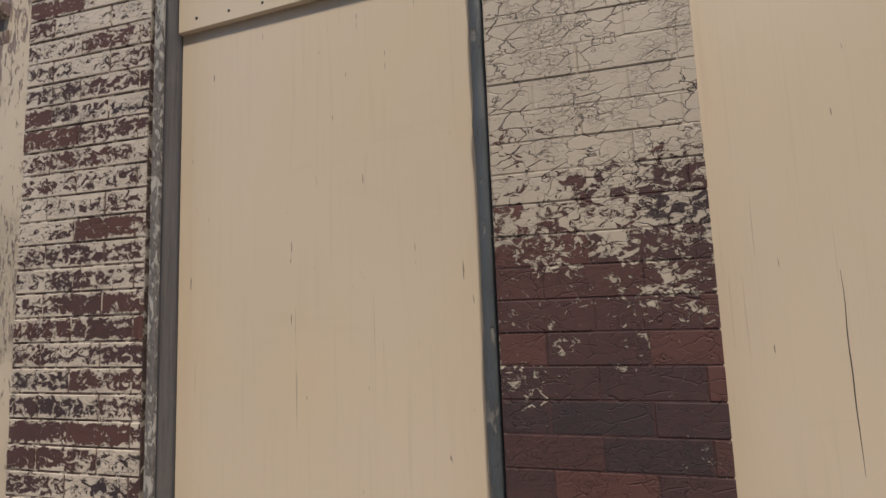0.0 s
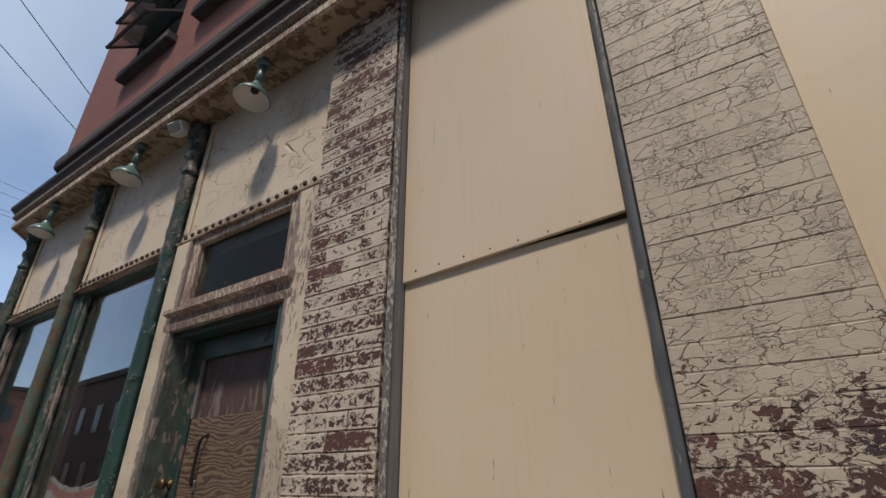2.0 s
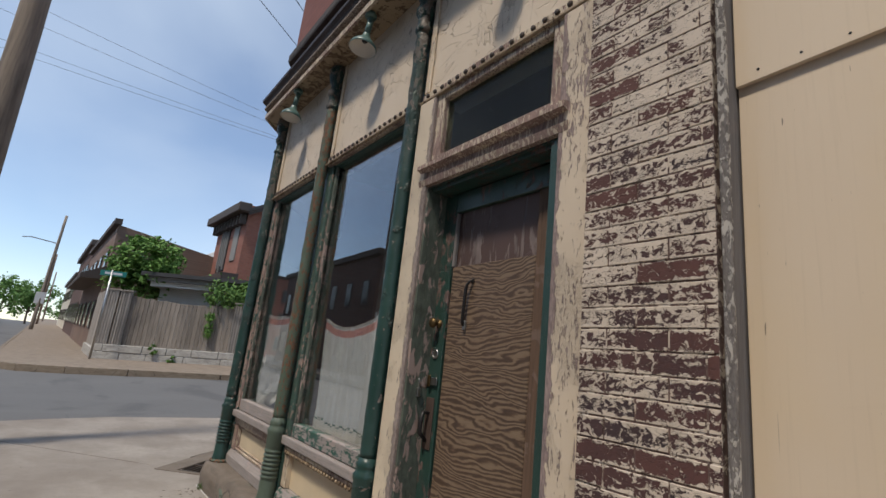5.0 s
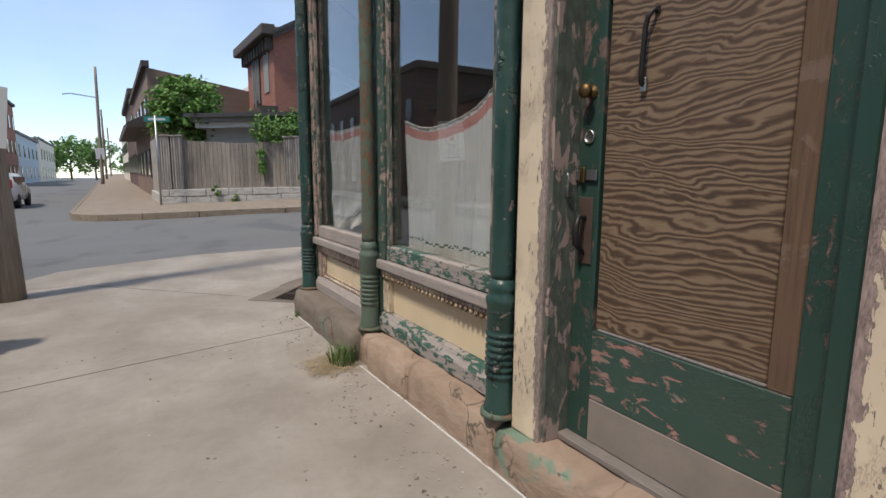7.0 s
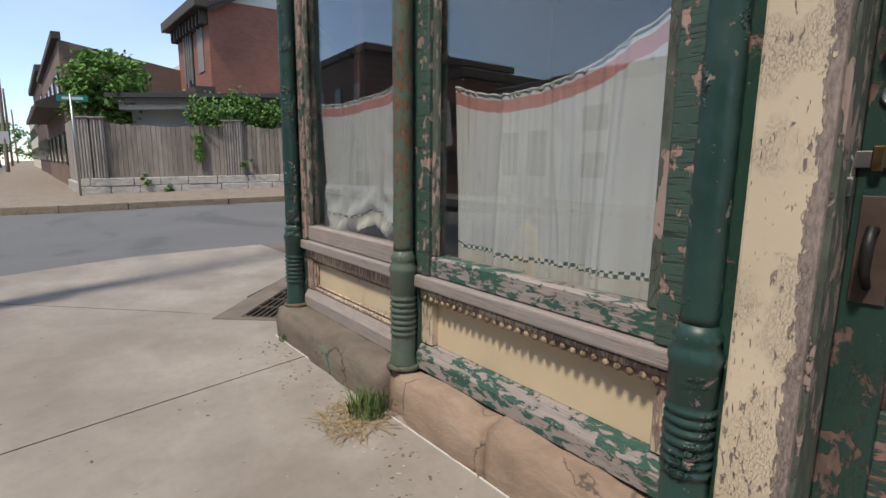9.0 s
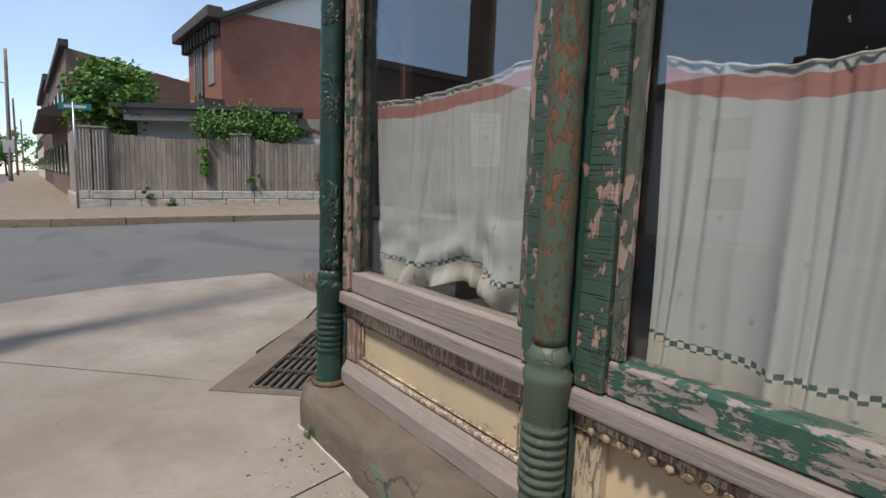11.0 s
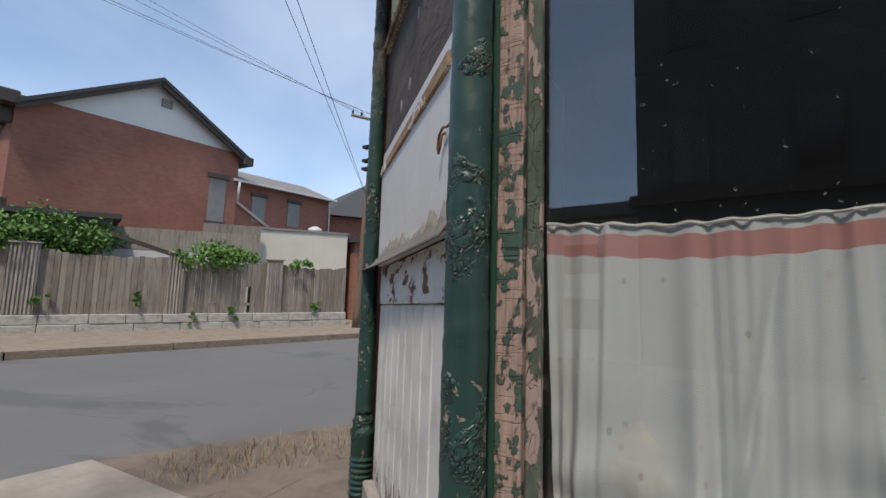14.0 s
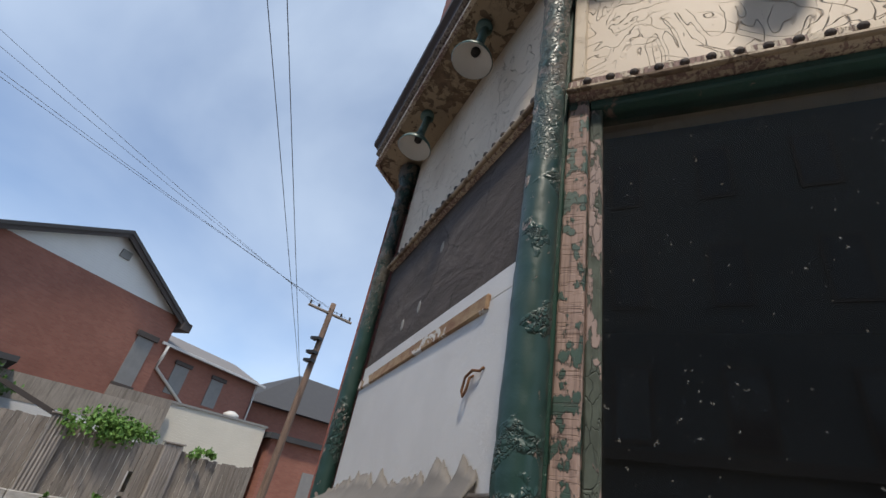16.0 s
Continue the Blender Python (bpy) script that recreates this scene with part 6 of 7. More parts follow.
def brick_house():
    t = thing("brick_house", "two-storey red brick house with white gable siding and broken cornice", "house", (-25, 10, 0))
    D = 4.6
    bm = bmesh.new()
    box(-6.74, 0.95, 0.0, D, -0.3, 6.75, bm=bm, m=M_H)
    part("wall", bm, M_BRICK_H, t)
    part("front_wall", box(-6.80, -6.741, 0.0, D, -0.3, 6.75, m=M_H), M_BRICK_H2, t)
    g = bmesh.new()
    vs = [g.verts.new(M_H @ Vector(p)) for p in ((-6.3, 0.05, 6.751), (0.8, 0.05, 6.751), (-2.75, 0.05, 8.55), (-6.3, 0.25, 6.751), (0.8, 0.25, 6.751), (-2.75, 0.25, 8.55))]
    for q in ((0, 1, 2), (5, 4, 3), (0, 3, 4, 1), (1, 4, 5, 2), (2, 5, 3, 0)):
        g.faces.new([vs[i] for i in q])
    gb = part("gable", g, M_SIDE_W, t, "white clapboard gable")
    part("gable_vent", box(-2.55, -2.15, -0.02, 0.045, 7.75, 8.05, m=M_H), M_BOARD, gb)
    r = bmesh.new()
    for sgn in (-1, 1):
        e = (-2.75 + sgn * 4.15, 6.52)
        a = [r.verts.new(M_H @ Vector(p)) for p in ((e[0], -0.35, e[1]), (-2.75, -0.35, 8.72), (-2.75, D + 0.3, 8.72), (e[0], D + 0.3, e[1]))]
        b = [r.verts.new(v.co - Vector((0, 0, 0.14))) for v in a]
        r.faces.new(a)
        r.faces.new(b[::-1])
        for i in range(4):
            r.faces.new((a[i], b[i], b[(i + 1) % 4], a[(i + 1) % 4]))
    part("roof", r, M_ROOF, t)
    for sgn in (-1, 1):
        m = M_H @ Matrix.Translation((-2.75, -0.30, 8.54)) @ Matrix.Rotation(math.atan2(2.2, 4.15) * sgn, 4, "Y")
        part("barge_board", box(0 if sgn > 0 else -4.7, 4.7 if sgn > 0 else 0, 0.0, 0.05, -0.12, 0.06, m=m), M_TRIM_D, t)
    # front cornice with brackets, towards the main street
    part("front_cornice", box(-7.35, -6.801, -0.35, D + 0.4, 6.35, 6.75, 0.03, m=M_H), M_TRIM_D, t, "dark bracketed cornice")
    for i in range(10):
        y = 0.05 + i * 0.48
        part("bracket", box(-7.1, -6.802, y, y + 0.13, 5.85, 6.349, 0.03, m=M_H), M_TRIM_D, t)
    part("rear_cornice", box(0.951, 1.45, -0.35, D, 6.25, 6.62, 0.03, m=M_H), M_TRIM_D, t, "broken dark cornice end")
    part("lean_roof", prism([(-7.5, -0.4), (-6.81, -0.4), (-6.81, D), (-7.5, D)], 3.35, 3.6, m=M_H), M_TRIM_D, t)
    boarded_window(t, -0.35, 3.72, 0.75, 1.75)
    for y in (0.75,):
        b = part("front_window", box(-6.84, -6.803, y, y + 0.75, 4.3, 6.1, m=M_H), M_BOARD, t)
        part("window_head", box(-6.92, -6.841, y - 0.12, y + 0.87, 6.102, 6.28, 0.02, m=M_H), M_TRIM_D, b)
    # Dark panel on the uncut wall stands in for the shade inside the opening.
    ru = part("broken_opening", box(-6.83, -6.802, 2.2, 3.5, 3.9, 6.25, m=M_H), M_PANE_FAR, t, "dark broken opening")
    for y in (2.3, 2.62, 2.95, 3.3):
        part("stud", box(-6.9, -6.831, y, y + 0.09, 3.8 + random.uniform(0, 0.4), 6.1, 0.01, m=M_H @ Matrix.Rotation(0.01, 4, "X")), M_BOARD, ru)
    # rear wing
    w_ = thing("brick_wing", "lower red brick rear wing with slate roof and white downpipe", "house", (-22, 15, 0))
    part("wall", box(0.96, 6.9, 0.3, 4.6, -0.5, 5.6, m=M_H), M_BRICK_H, w_)
    rr = bmesh.new()
    a = [rr.verts.new(M_H @ Vector(p)) for p in ((0.96, -0.05, 5.6), (7.1, -0.05, 5.6), (7.1, 2.4, 6.6), (0.96, 2.4, 6.6), (7.1, 4.9, 5.6), (0.96, 4.9, 5.6))]
    for q in ((0, 1, 2, 3), (3, 2, 4, 5), (0, 3, 5), (1, 4, 2), (0, 5, 4, 1)):
        rr.faces.new([a[i] for i in q])
    part("roof", rr, M_ROOF_G, w_)
    part("gutter", box(0.7, 7.15, -0.12, -0.051, 5.54, 5.64, 0.01, m=M_H), M_TRIM_W, w_)
    pts = [M_H @ Vector(p) for p in ((1.0, -0.10, 5.54), (1.0, -0.06, 5.05), (1.15, 0.22, 4.7), (3.0, 0.22, 3.75))]
    part("downpipe", tube(pts, 0.06, 8), M_TRIM_W, w_, "white downpipe", True)
    for s in (2.0, 4.1):
        b = part("window", box(s, s + 0.75, 0.27, 0.299, 3.95, 5.1, m=M_H), M_BOARD, w_, "window boarded with grey sheet")
        part("window_head", box(s - 0.1, s + 0.85, 0.2, 0.269, 5.102, 5.27, 0.02, m=M_H), M_TRIM_D, b)
    part("chimney", box(1.2, 1.75, 1.6, 2.2, 5.9, 7.15, m=M_H), M_BRICK_O, w_)
    part("end_pipe", box(6.901, 6.96, 0.2, 0.26, 2.0, 5.54, m=M_H), M_TRIM_W, w_)


brick_house()


def far_building(name, x0, x1, y0, y1, h, mat, label, faces, rows, cols, roof=None, slope_to=None, cat="building"):
    """A plain street building; its windows are set on the face that looks on the street."""
    t = thing(name, label, cat, ((x0 + x1) / 2, (y0 + y1) / 2, 0))
    bm = box(x0, x1, y0, y1, -0.2, h)
    if slope_to is not None:
        for v in bm.verts:
            if v.co.z > 1 and v.co.y > (y0 + y1) / 2:
                v.co.z = slope_to
    part("wall", bm, mat, t)
    if slope_to is None:
        part("cornice", box(x0 - 0.25, x1 + 0.25, y0 - 0.3, y1 + 0.3, h + 0.002, h + 0.45, 0.05), roof or M_TRIM_D, t)
    for fc in faces:
        for r in range(rows):
            z = 0.9 + r * (h - 0.9) / rows
            hh = (h - 0.9) / rows * 0.55
            for c in range(cols):
                if fc in "NS":
                    x = x0 + (c + 0.5) * (x1 - x0) / cols
                    y = y1 if fc == "N" else y0
                    e = 0.03 if fc == "N" else -0.03
                    f = part("window", box(x - 0.55, x + 0.55, min(y, y + e * 2), max(y, y + e * 2), z, z + hh), M_TRIM_D, t)
                    part("pane", box(x - 0.45, x + 0.45, min(y + e * 2, y + e * 2.4), max(y + e * 2, y + e * 2.4), z + 0.1, z + hh - 0.1), M_PANE_FAR, f)
                else:
                    y = y0 + (c + 0.5) * (y1 - y0) / cols
                    f = part("window", box(x1, x1 + 0.06, y - 0.5, y + 0.5, z, z + hh), M_TRIM_D, t)
                    part("pane", box(x1 + 0.0601, x1 + 0.075, y - 0.4, y + 0.4, z + 0.1, z + hh - 0.1), M_PANE_FAR, f)
    return t


far_building("corner_store", -43, -27.7, 1.5, 6.2, 5.6, M_BRICK_O, "brown brick store with a roof sloping to the back", "S", 2, 5, slope_to=4.7)
far_building("red_house_back", -37, -31.5, 7.0, 12.0, 5.2, M_BRICK_H, "red brick back house with white eaves", "S", 2, 2, M_TRIM_W)
t_ = thing("store_parapet", "dark parapet and shop awning on the brown store", "parapet", (-35, 1.3, 5.6))
part("coping", box(-43.2, -27.5, 1.3, 1.6, 5.602, 5.85), M_TRIM_D, t_)
part("awning", sweep([(0, 3.1), (0.9, 3.1), (0.9, 3.3), (0, 3.7)], [(-42.0, 1.499), (-28.0, 1.499)]), M_TRIM_D, t_)
far_building("row_building", -62, -45, 1.6, 12, 6.5, M_BRICK_D, "far brick row building along the street", "S", 2, 6)
far_building("row_building", -95, -66, 1.8, 12, 5.5, M_SIDE_C, "far pale row building along the street", "S", 2, 8)
# opposite side of the main street
LAY = Matrix.Translation((-3.5, 0, 0)) @ Matrix.Rotation(RA, 4, "Z") @ Matrix.Translation((3.5, 0, 0))
far_building("tall_building", -8.7, 14.0, -24.0, -12.0, 17.0, M_BRICK_T, "tall grey stone building across the main street", "N", 4, 8)
part("shop_cornice", box(-8.85, 14.1, -11.99, -11.7, 4.45, 4.75), M_TRIM_D, [o for o in scene.objects if o.name == "tall_building"][0])
# Extra width added up to the tall building, to darken the window reflections.
far_building("gable_house", -15.8, -8.75, -22.0, -12.5, 4.3, M_SIDE_W, "small pale house across the main street", "N", 2, 2, M_ROOF_G)
far_building("low_house", -20.9, -17.4, -24.0, -14.0, 4.6, M_SIDE_C, "low pale house across the main street", "N", 1, 2, M_ROOF_G)
far_building("row_house", -29.0, -21.2, -24.0, -12.0, 5.4, M_BRICK_H, "red brick row house across the main street", "N", 2, 4)
far_building("row_house", -52.0, -31.0, -24.0, -12.0, 8.4, M_BRICK_D, "dark brick row across the main street", "N", 2, 7)
far_building("row_house", -100.0, -76.0, -26.0, -11.5, 11.5, M_BRICK_H, "tall red brick row house far down the street", "NE", 3, 7)
far_building("row_house", -132.0, -104.0, -24.0, -12.0, 8.0, plain("pale_blue_siding", (0.38, 0.47, 0.55), 0.6, 0, 0.15, 1), "pale blue house far down the street", "NE", 2, 5, M_ROOF_G)
far_building("row_house", -170.0, -136.0, -24.0, -12.0, 9.0, M_SIDE_C, "tan house far down the street", "NE", 2, 6, M_ROOF_G)
for i, (x, y, h, s) in enumerate(((-200, -15, 14, 7.5), (-215, -4, 16, 8), (-228, -22, 15, 8), (-240, 8, 12, 7), (-190, 14, 9, 5), (-235, -12, 17, 9))):
    tree("far_tree", (x, y, -0.1), h, s, 1500, 0.9, "large dark green tree at the end of the street", M_LEAF_D, 40 + i, 0.15)
LAY = None


def pole(name, x, y, h, r0, r1, mat, label, lean=(0, 0)):
    t = thing(name, label, "utility pole", (x, y, road_z(x, y)))
    pts = [(x + lean[0] * k / 10, y + lean[1] * k / 10, -0.4 + (h + 0.4) * k / 10) for k in range(11)]
    part("shaft", roughen(tube(pts, [r0 + (r1 - r0) * k / 10 for k in range(11)], 16), 0.006, 3), mat, t, "", True)
    return t


P1 = pole("utility_pole", -8.1, -1.43, 10.1, 0.172, 0.12, M_POLE, "thick weathered wooden utility pole at the pavement corner", (-0.2, -0.28))


def church_sign():
    t = thing("pole_sign", "white metal church sign with black arrow on the utility pole", "sign", (-7.94, -1.47, 1.8))
    m = Matrix.Translation((-7.955, -1.47, 1.78)) @ Matrix.Rotation(math.pi / 2, 4, "Z") @ Matrix.Rotation(0.10, 4, "Y") @ Matrix.Rotation(math.pi / 2, 4, "X")
    w_, h = 0.46, 0.60
    bm = box(-w_ / 2, w_ / 2, -h / 2, h / 2, -0.003, 0.003, m=m)
    part("plate", bm, M_SIGN, t)
    ring = lathe([(0.118, 0.0031), (0.118, 0.005)], 32, m=m @ Matrix.Translation((0, 0.03, 0)))
    part("emblem_ring", ring, M_SIGN_GREY, t)
    part("emblem_field", lathe([(0.098, 0.0051), (0.098, 0.006)], 32, m=m @ Matrix.Translation((0, 0.03, 0))), M_SIGN, t)
    he = [(0.05 * math.sin(a) ** 3, 0.045 * (math.cos(a) * 0.8125 - 0.3125 * math.cos(2 * a) - 0.125 * math.cos(3 * a) - 0.0625 * math.cos(4 * a))) for a in [2 * math.pi * k / 24 for k in range(24)]]
    part("heart", prism(he, 0.0061, 0.007, m=m @ Matrix.Translation((0, 0.032, 0))), M_SIGN_RED, t)
    c = bmesh.new()
    box(-0.005, 0.005, 0.005, 0.06, 0.0071, 0.008, bm=c, m=m)
    box(-0.018, 0.018, 0.038, 0.047, 0.0071, 0.0079, bm=c, m=m)
    part("cross", c, M_INK, t)
    a = box(-0.08, 0.13, -0.262, -0.246, 0.0031, 0.0045, m=m)
    prism([(-0.14, -0.254), (-0.07, -0.232), (-0.07, -0.276)], 0.0031, 0.0046, bm=a, m=m)
    part("arrow", a, M_INK, t, "black arrow")
    for text, y, size in (("TRINITY", 0.238, 0.062), ("LUTHERAN CHURCH", 0.19, 0.036), ("A SOUTH", -0.125, 0.038), ("WHEELING FAITH", -0.168, 0.038), ("COMMUNITY", -0.211, 0.038)):
        cu = bpy.data.curves.new("lettering", "FONT")
        cu.body, cu.size, cu.extrude, cu.align_x = text, size, 0.0006, "CENTER"
        ob = new("lettering", cu)
        dg = bpy.context.evaluated_depsgraph_get()
        me = bpy.data.meshes.new_from_object(ob.evaluated_get(dg))
        bpy.data.objects.remove(ob)
        me.transform(m @ Matrix.Translation((0, y, 0.0042)))
        me.materials.clear()
        part("lettering", me, M_INK, t)
    for y in (-0.27, 0.27):
        part("bolt", lathe([(0.008, 0.0031), (0.006, 0.008)], 10, m=m @ Matrix.Translation((0, y, 0))), M_STEEL, t)


church_sign()


def hydrant():
    t = thing("fire_hydrant", "yellow cast iron fire hydrant at the kerb", "hydrant", (-6.15, -1.33, GZ))
    m = Matrix.Translation((-6.15, -1.33, GZ))
    part("barrel", lathe([(0.16, 0.0), (0.16, 0.05), (0.11, 0.07), (0.105, 0.42), (0.145, 0.44), (0.145, 0.48), (0.12, 0.50)], 24, m=m), M_YELLOW, t, "", True)
    part("bonnet", lathe([(0.12, 0.501), (0.135, 0.52), (0.12, 0.60), (0.07, 0.66), (0.03, 0.68), (0.03, 0.73)], 24, m=m), M_YELLOW, t, "", True)
    for a in (0, 1.57, 3.14):
        part("outlet", lathe([(0.055, 0.09), (0.055, 0.15), (0.065, 0.155), (0.065, 0.19), (0.03, 0.20)], 14, m=m @ Matrix.Translation((0, 0, 0.34)) @ Matrix.Rotation(a, 4, "Z") @ Matrix.Rotation(math.pi / 2, 4, "Y")), M_YELLOW, t, "", True)


hydrant()
LAY = RISE
P2 = pole("utility_pole", -16.2, 13.5, 7.6, 0.13, 0.10, M_POLE_R, "brown utility pole with crossarm by the side street", (0.15, 0.35))
cd = Vector((0.4, 0.917, 0))
part("crossarm", tube([Vector((-16.05, 13.85, 7.2)) - cd * 0.95, Vector((-16.05, 13.85, 7.2)) + cd * 0.95], 0.06, 6), M_POLE, P2)
for k in (-0.9, -0.55, 0.45, 0.85):
    q = Vector((-16.05, 13.85, 7.27)) + cd * k
    part("insulator", lathe([(0.03, 0), (0.045, 0.05), (0.03, 0.12)], 10, m=Matrix.Translation(q)), M_IRON, P2, "", True)
for z in (6.1, 5.6, 5.3):
    part("bracket", box(-16.30, -15.95, 13.5, 13.75, z, z + 0.1), M_IRON, P2)
P3 = pole("utility_pole", -58.0, -0.75, 10.5, 0.16, 0.11, M_POLE, "far wooden street pole with lamp arm", (-0.6, 0.2))
part("lamp_arm", tube([(-58.5, -0.6, 7.8), (-58.5, -2.6, 8.1), (-58.5, -3.2, 8.0)], 0.05, 6), M_STEEL, P3)
pole("utility_pole", -92.0, -0.5, 10.0, 0.15, 0.11, M_POLE_R, "far wooden street pole", (0, 0))
pole("utility_pole", -130.0, 0.2, 10.0, 0.15, 0.11, M_POLE_R, "far wooden street pole", (0, 0))


LAY = None


def wire(name, a, b, sag, label, r=0.012):
    a, b = Vector(a), Vector(b)
    pts = [a.lerp(b, k / 24) - Vector((0, 0, sag * 4 * (k / 24) * (1 - k / 24))) for k in range(25)]
    tagged(part(name, tube(pts, r, 6), M_CABLE, None, label, True), "", "cable")


tip = RISE @ Vector((-16.05, 13.85, 7.3))
for k, e in ((-0.9, (-27.5, -14.0, 16.2)), (-0.5, (-27.0, -14.0, 14.8)), (0.4, (-26.0, -14.0, 12.6)), (0.85, (-25.5, -14.0, 11.9))):
    wire("overhead_cable", tip + cd * k, e, 0.4, "thin black overhead cable", 0.007)
wire("overhead_cable", (-8.29, -1.69, 9.87), RISE @ Vector((-16.12, 13.63, 4.4)), 0.0, "twisted black service cable", 0.009)
wire("overhead_cable", (-8.27, -1.60, 8.6), RISE @ Vector((-16.12, 13.70, 4.3)), 0.0, "thin black service cable", 0.0075)


def street_sign():
    t = thing("street_sign", "green street name blade on a thin steel post", "street sign", (-22.3, 1.3, 0.0))
    part("post", tube([(-22.3, 1.3, -0.1), (-22.3, 1.3, 3.1)], 0.035, 8), M_STEEL, t, "", True)
    part("name_blade", box(-22.32, -22.28, 0.95, 1.75, 2.88, 3.06, 0.004), M_STREETSIGN, t)
    part("name_bar", box(-22.2795, -22.275, 1.08, 1.62, 2.93, 3.01), M_SIGN, t)
    part("sign_plate", box(-58.1, -58.03, -1.1, -0.4, 2.3, 3.3), M_SIGN, P3, "small white sign")


LAY = RISE
street_sign()
LAY = None


def litter():
    """Paint chips, twigs and grit that have gathered along the foot of the shopfront."""
    rnd = random.Random(77)
    bm = bmesh.new()
    for i in range(420):
        x = rnd.uniform(-6.0, -1.2)
        y = 1.0 - abs(rnd.gauss(0, 0.16)) - 0.01 if i % 5 else rnd.uniform(-0.9, 1.0)
        a, b = rnd.uniform(0.003, 0.010), rnd.uniform(0.002, 0.006)
        box(-a, a, -b, b, 0, 0.0025, bm=bm, m=Matrix.Translation((x, y, GZ)) @ Matrix.Rotation(rnd.uniform(0, 3.1), 4, "Z"))
    tagged(part("litter", bm, M_LITTER, None, "paint chips and grit along the foot of the shopfront"), "", "litter", "", "stuff")


litter()


def car():
    """A compact boxy car seen from behind."""
    t = thing("car", "white compact boxy car on the main street", "car", (-33.0, -4.2, road_z(0, 0)))
    z = road_z(0, 0)
    side = [(-2.0, 0.35), (2.0, 0.35), (2.05, 0.75), (1.95, 1.0), (1.85, 1.55), (1.55, 1.66), (-0.5, 1.64), (-1.15, 1.05), (-1.9, 0.92), (-2.05, 0.6)]
    m = Matrix.Translation((-33.0, -4.2, z)) @ Matrix.Rotation(math.pi / 2, 4, "X")
    bm = prism(side, -0.87, 0.87, m=m)
    for v in bm.verts:
        k = (v.co.z - z - 1.0) / 0.65
        if k > 0:
            v.co.y = -4.2 + (v.co.y + 4.2) * (1 - 0.18 * k)
    bmesh.ops.bevel(bm, geom=list(bm.edges), offset=0.06, segments=2, affect="EDGES")
    part("body", bm, M_CARPAINT, t, "", True)
    part("rear_window", box(-31.14, -31.09, -4.78, -3.62, z + 1.10, z + 1.50, 0.02, m=None), M_PANE_FAR, t)
    for s in (-1, 1):
        part("side_window", box(-34.0, -31.5, -4.2 + s * 0.80 - 0.02, -4.2 + s * 0.80 + 0.02, z + 1.10, z + 1.50, 0.015), M_PANE_FAR, t)
        part("tail_light", box(-31.05, -30.98, -4.2 + s * 0.72 - 0.09, -4.2 + s * 0.72 + 0.09, z + 0.95, z + 1.35, 0.02), M_TAIL, t)
        for x in (-34.25, -31.75):
            w_ = part("wheel", lathe([(0.20, -0.1), (0.32, -0.10), (0.33, -0.05), (0.33, 0.05), (0.32, 0.10), (0.20, 0.10)], 20, m=Matrix.Translation((x, -4.2 + s * 0.80, z + 0.33)) @ Matrix.Rotation(math.pi / 2, 4, "X")), M_RUBBER, t, "black tyre", True)
            part("rim", lathe([(0.02, -0.09), (0.19, -0.09), (0.19, 0.09), (0.02, 0.09)], 16, m=Matrix.Translation((x, -4.2 + s * 0.80, z + 0.33)) @ Matrix.Rotation(math.pi / 2, 4, "X")), M_STEEL, w_, "", True)
    part("bumper", box(-31.0, -30.9, -5.0, -3.4, z + 0.32, z + 0.62, 0.03), M_TRIM_D, t)
    part("plate_bar", box(-30.962, -30.955, -4.45, -3.95, z + 0.70, z + 0.80), M_SIGN, t)


LAY = Matrix.Translation((-0.5, -1.9, road_z(-33.0, -6.0) - road_z(0, 0)))
car()
LAY = None


def tuft(name, centre, r, n, hgt, mat, label, seed, flat=0.0):
    rnd = random.Random(seed)
    bm = bmesh.new()
    for _ in range(n):
        a, d = rnd.uniform(0, 6.28), r * rnd.random() ** 0.6
        p = Vector(centre) + Vector((math.cos(a) * d, math.sin(a) * d, 0))
        b = rnd.uniform(0, 6.28)
        lean = Vector((math.cos(b), math.sin(b), 0)) * hgt * rnd.uniform(0.2, 0.7 + flat)
        h = hgt * rnd.uniform(0.4, 1.0) * (1 - flat)
        s = Vector((-math.sin(b), math.cos(b), 0)) * 0.003
        q = p + lean * 0.45 + Vector((0, 0, h * 0.75))
        e = p + lean + Vector((0, 0, h))
        v = [bm.verts.new(c) for c in (p - s, p + s, q + s * 0.8, q - s * 0.8, e)]
        bm.faces.new((v[0], v[1], v[2], v[3]))
        bm.faces.new((v[3], v[2], v[4]))
    tagged(part(name, bm, mat, None, label), "", "grass", "", "stuff")


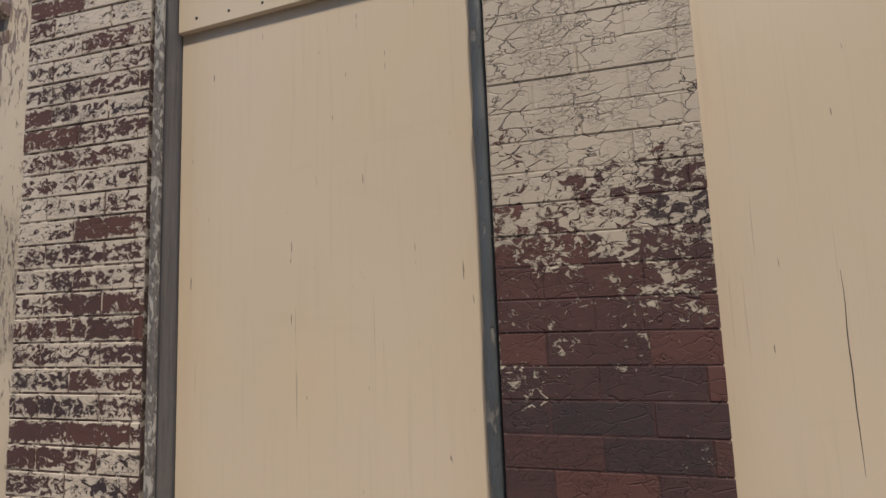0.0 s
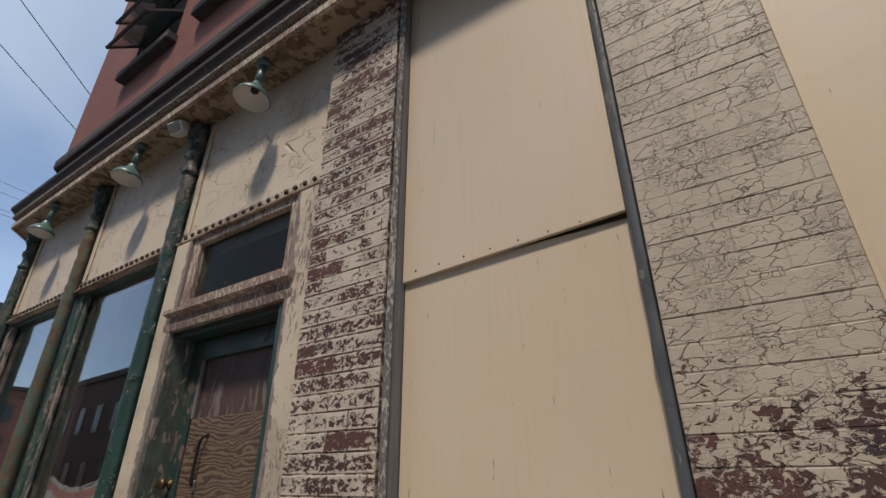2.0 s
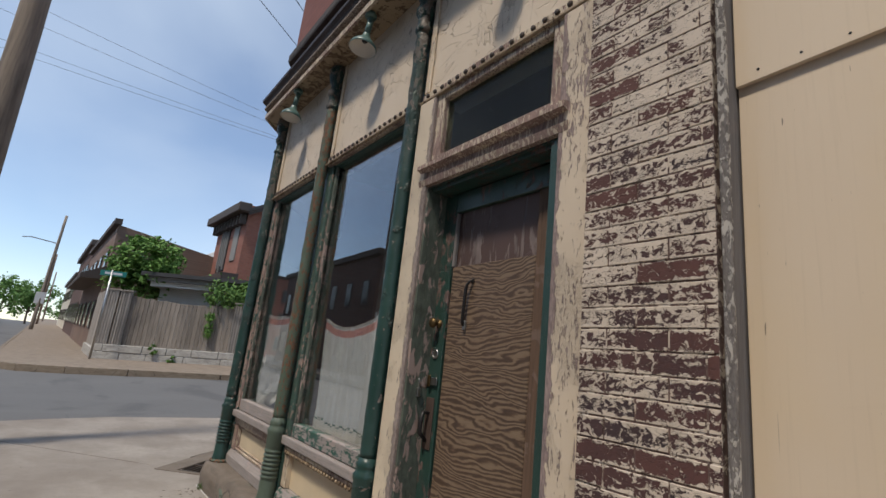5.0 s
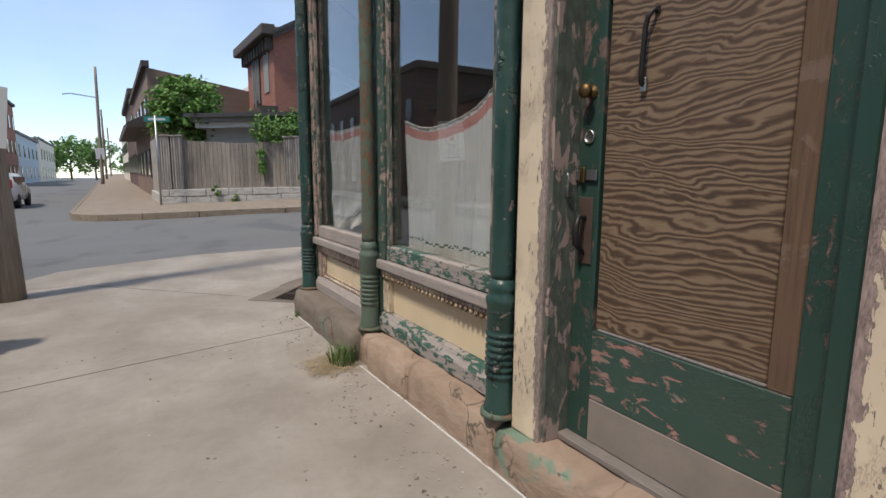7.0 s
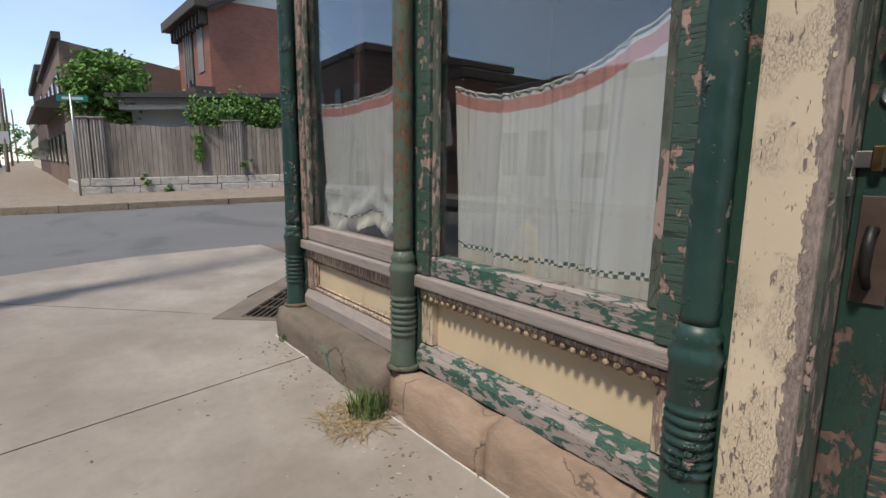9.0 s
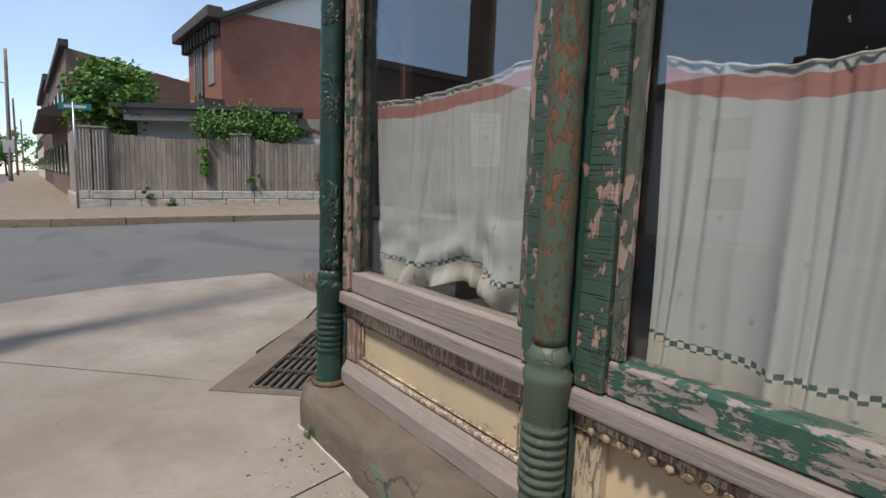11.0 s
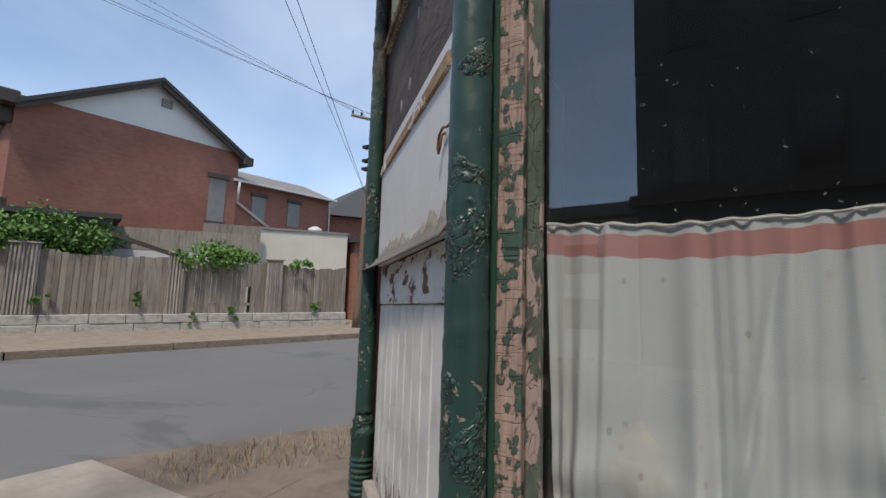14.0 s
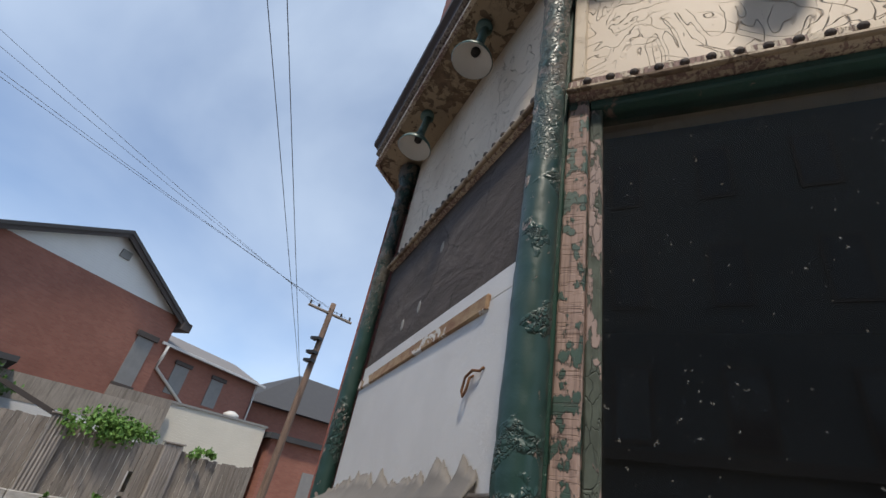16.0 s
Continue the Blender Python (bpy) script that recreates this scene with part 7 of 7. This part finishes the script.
tuft("grass_tuft", (-4.62, 0.99, GZ), 0.10, 160, 0.17, M_GRASS, "green grass tuft at the base joint", 3)
tuft("dry_grass", (-4.62, 0.90, GZ), 0.17, 320, 0.14, M_STRAW, "dry straw lying by the base", 4, 0.85)
tuft("grass_tuft", (-5.95, 1.05, GZ), 0.05, 40, 0.07, M_GRASS, "small green weeds at the base", 5)
for i, (x, y, r) in enumerate(((-9.7, 2.9, 0.5), (-9.5, 3.6, 0.5), (-9.2, 4.4, 0.6), (-8.9, 5.4, 0.7))):
    tuft("dry_grass", (x, y, GZ - 0.012), r, 190, 0.17, M_STRAW, "dry straw grass along the dirt strip", 10 + i, 0.2)


# ---- brick piers, brick by brick ----
def brick_mesh(w_, d, h):
    bm = box(0, w_, 0, d, 0, h, 0.0018)
    return finish(bm)


def brick_pier(name, x0, x1, yf, back, z0, z1, mat, mortar, label, course=0.0715, lengths=None, joint=0.003, gap=0.006):
    t = thing(name, label, "brick pier", ((x0 + x1) / 2, yf, z0), "brick piers", "structure")
    part("mortar_core", box(x0 + 0.002, x1 - 0.002, yf + joint, back, z0, z1), mortar, t)
    shared = {}
    W = x1 - x0
    n = int((z1 - z0) / course)
    for c in range(n):
        seq = lengths[c % 2]
        x = x0
        for L in seq:
            w_ = W * L - gap
            key = round(w_, 3)
            if key not in shared:
                me = brick_mesh(w_, 0.09, course - gap)
                me.materials.append(mat)
                shared[key] = me
            ob = part("brick", shared[key], mat, t)
            ob.matrix_basis = Matrix.Translation((x + 0.003, yf + random.uniform(-0.0012, 0.0012), z0 + c * course + gap / 2))
            x += W * L


brick_pier("brick_pier", -1.682, -1.208, 1.15, 1.35, GZ, 3.90, M_BRICK_L, M_MORTAR_L, "brick pier with flaking cream paint", lengths=((0.46, 0.46, 0.08), (0.23, 0.46, 0.31)))
brick_pier("brick_pier", -0.237, 0.212, 1.148, 1.30, GZ, 3.90, M_BRICK_R, M_MORTAR_R, "dark red brick pier with crackled cream paint above", lengths=((0.46, 0.46, 0.08), (0.23, 0.46, 0.31)), joint=0.0015, gap=0.003)
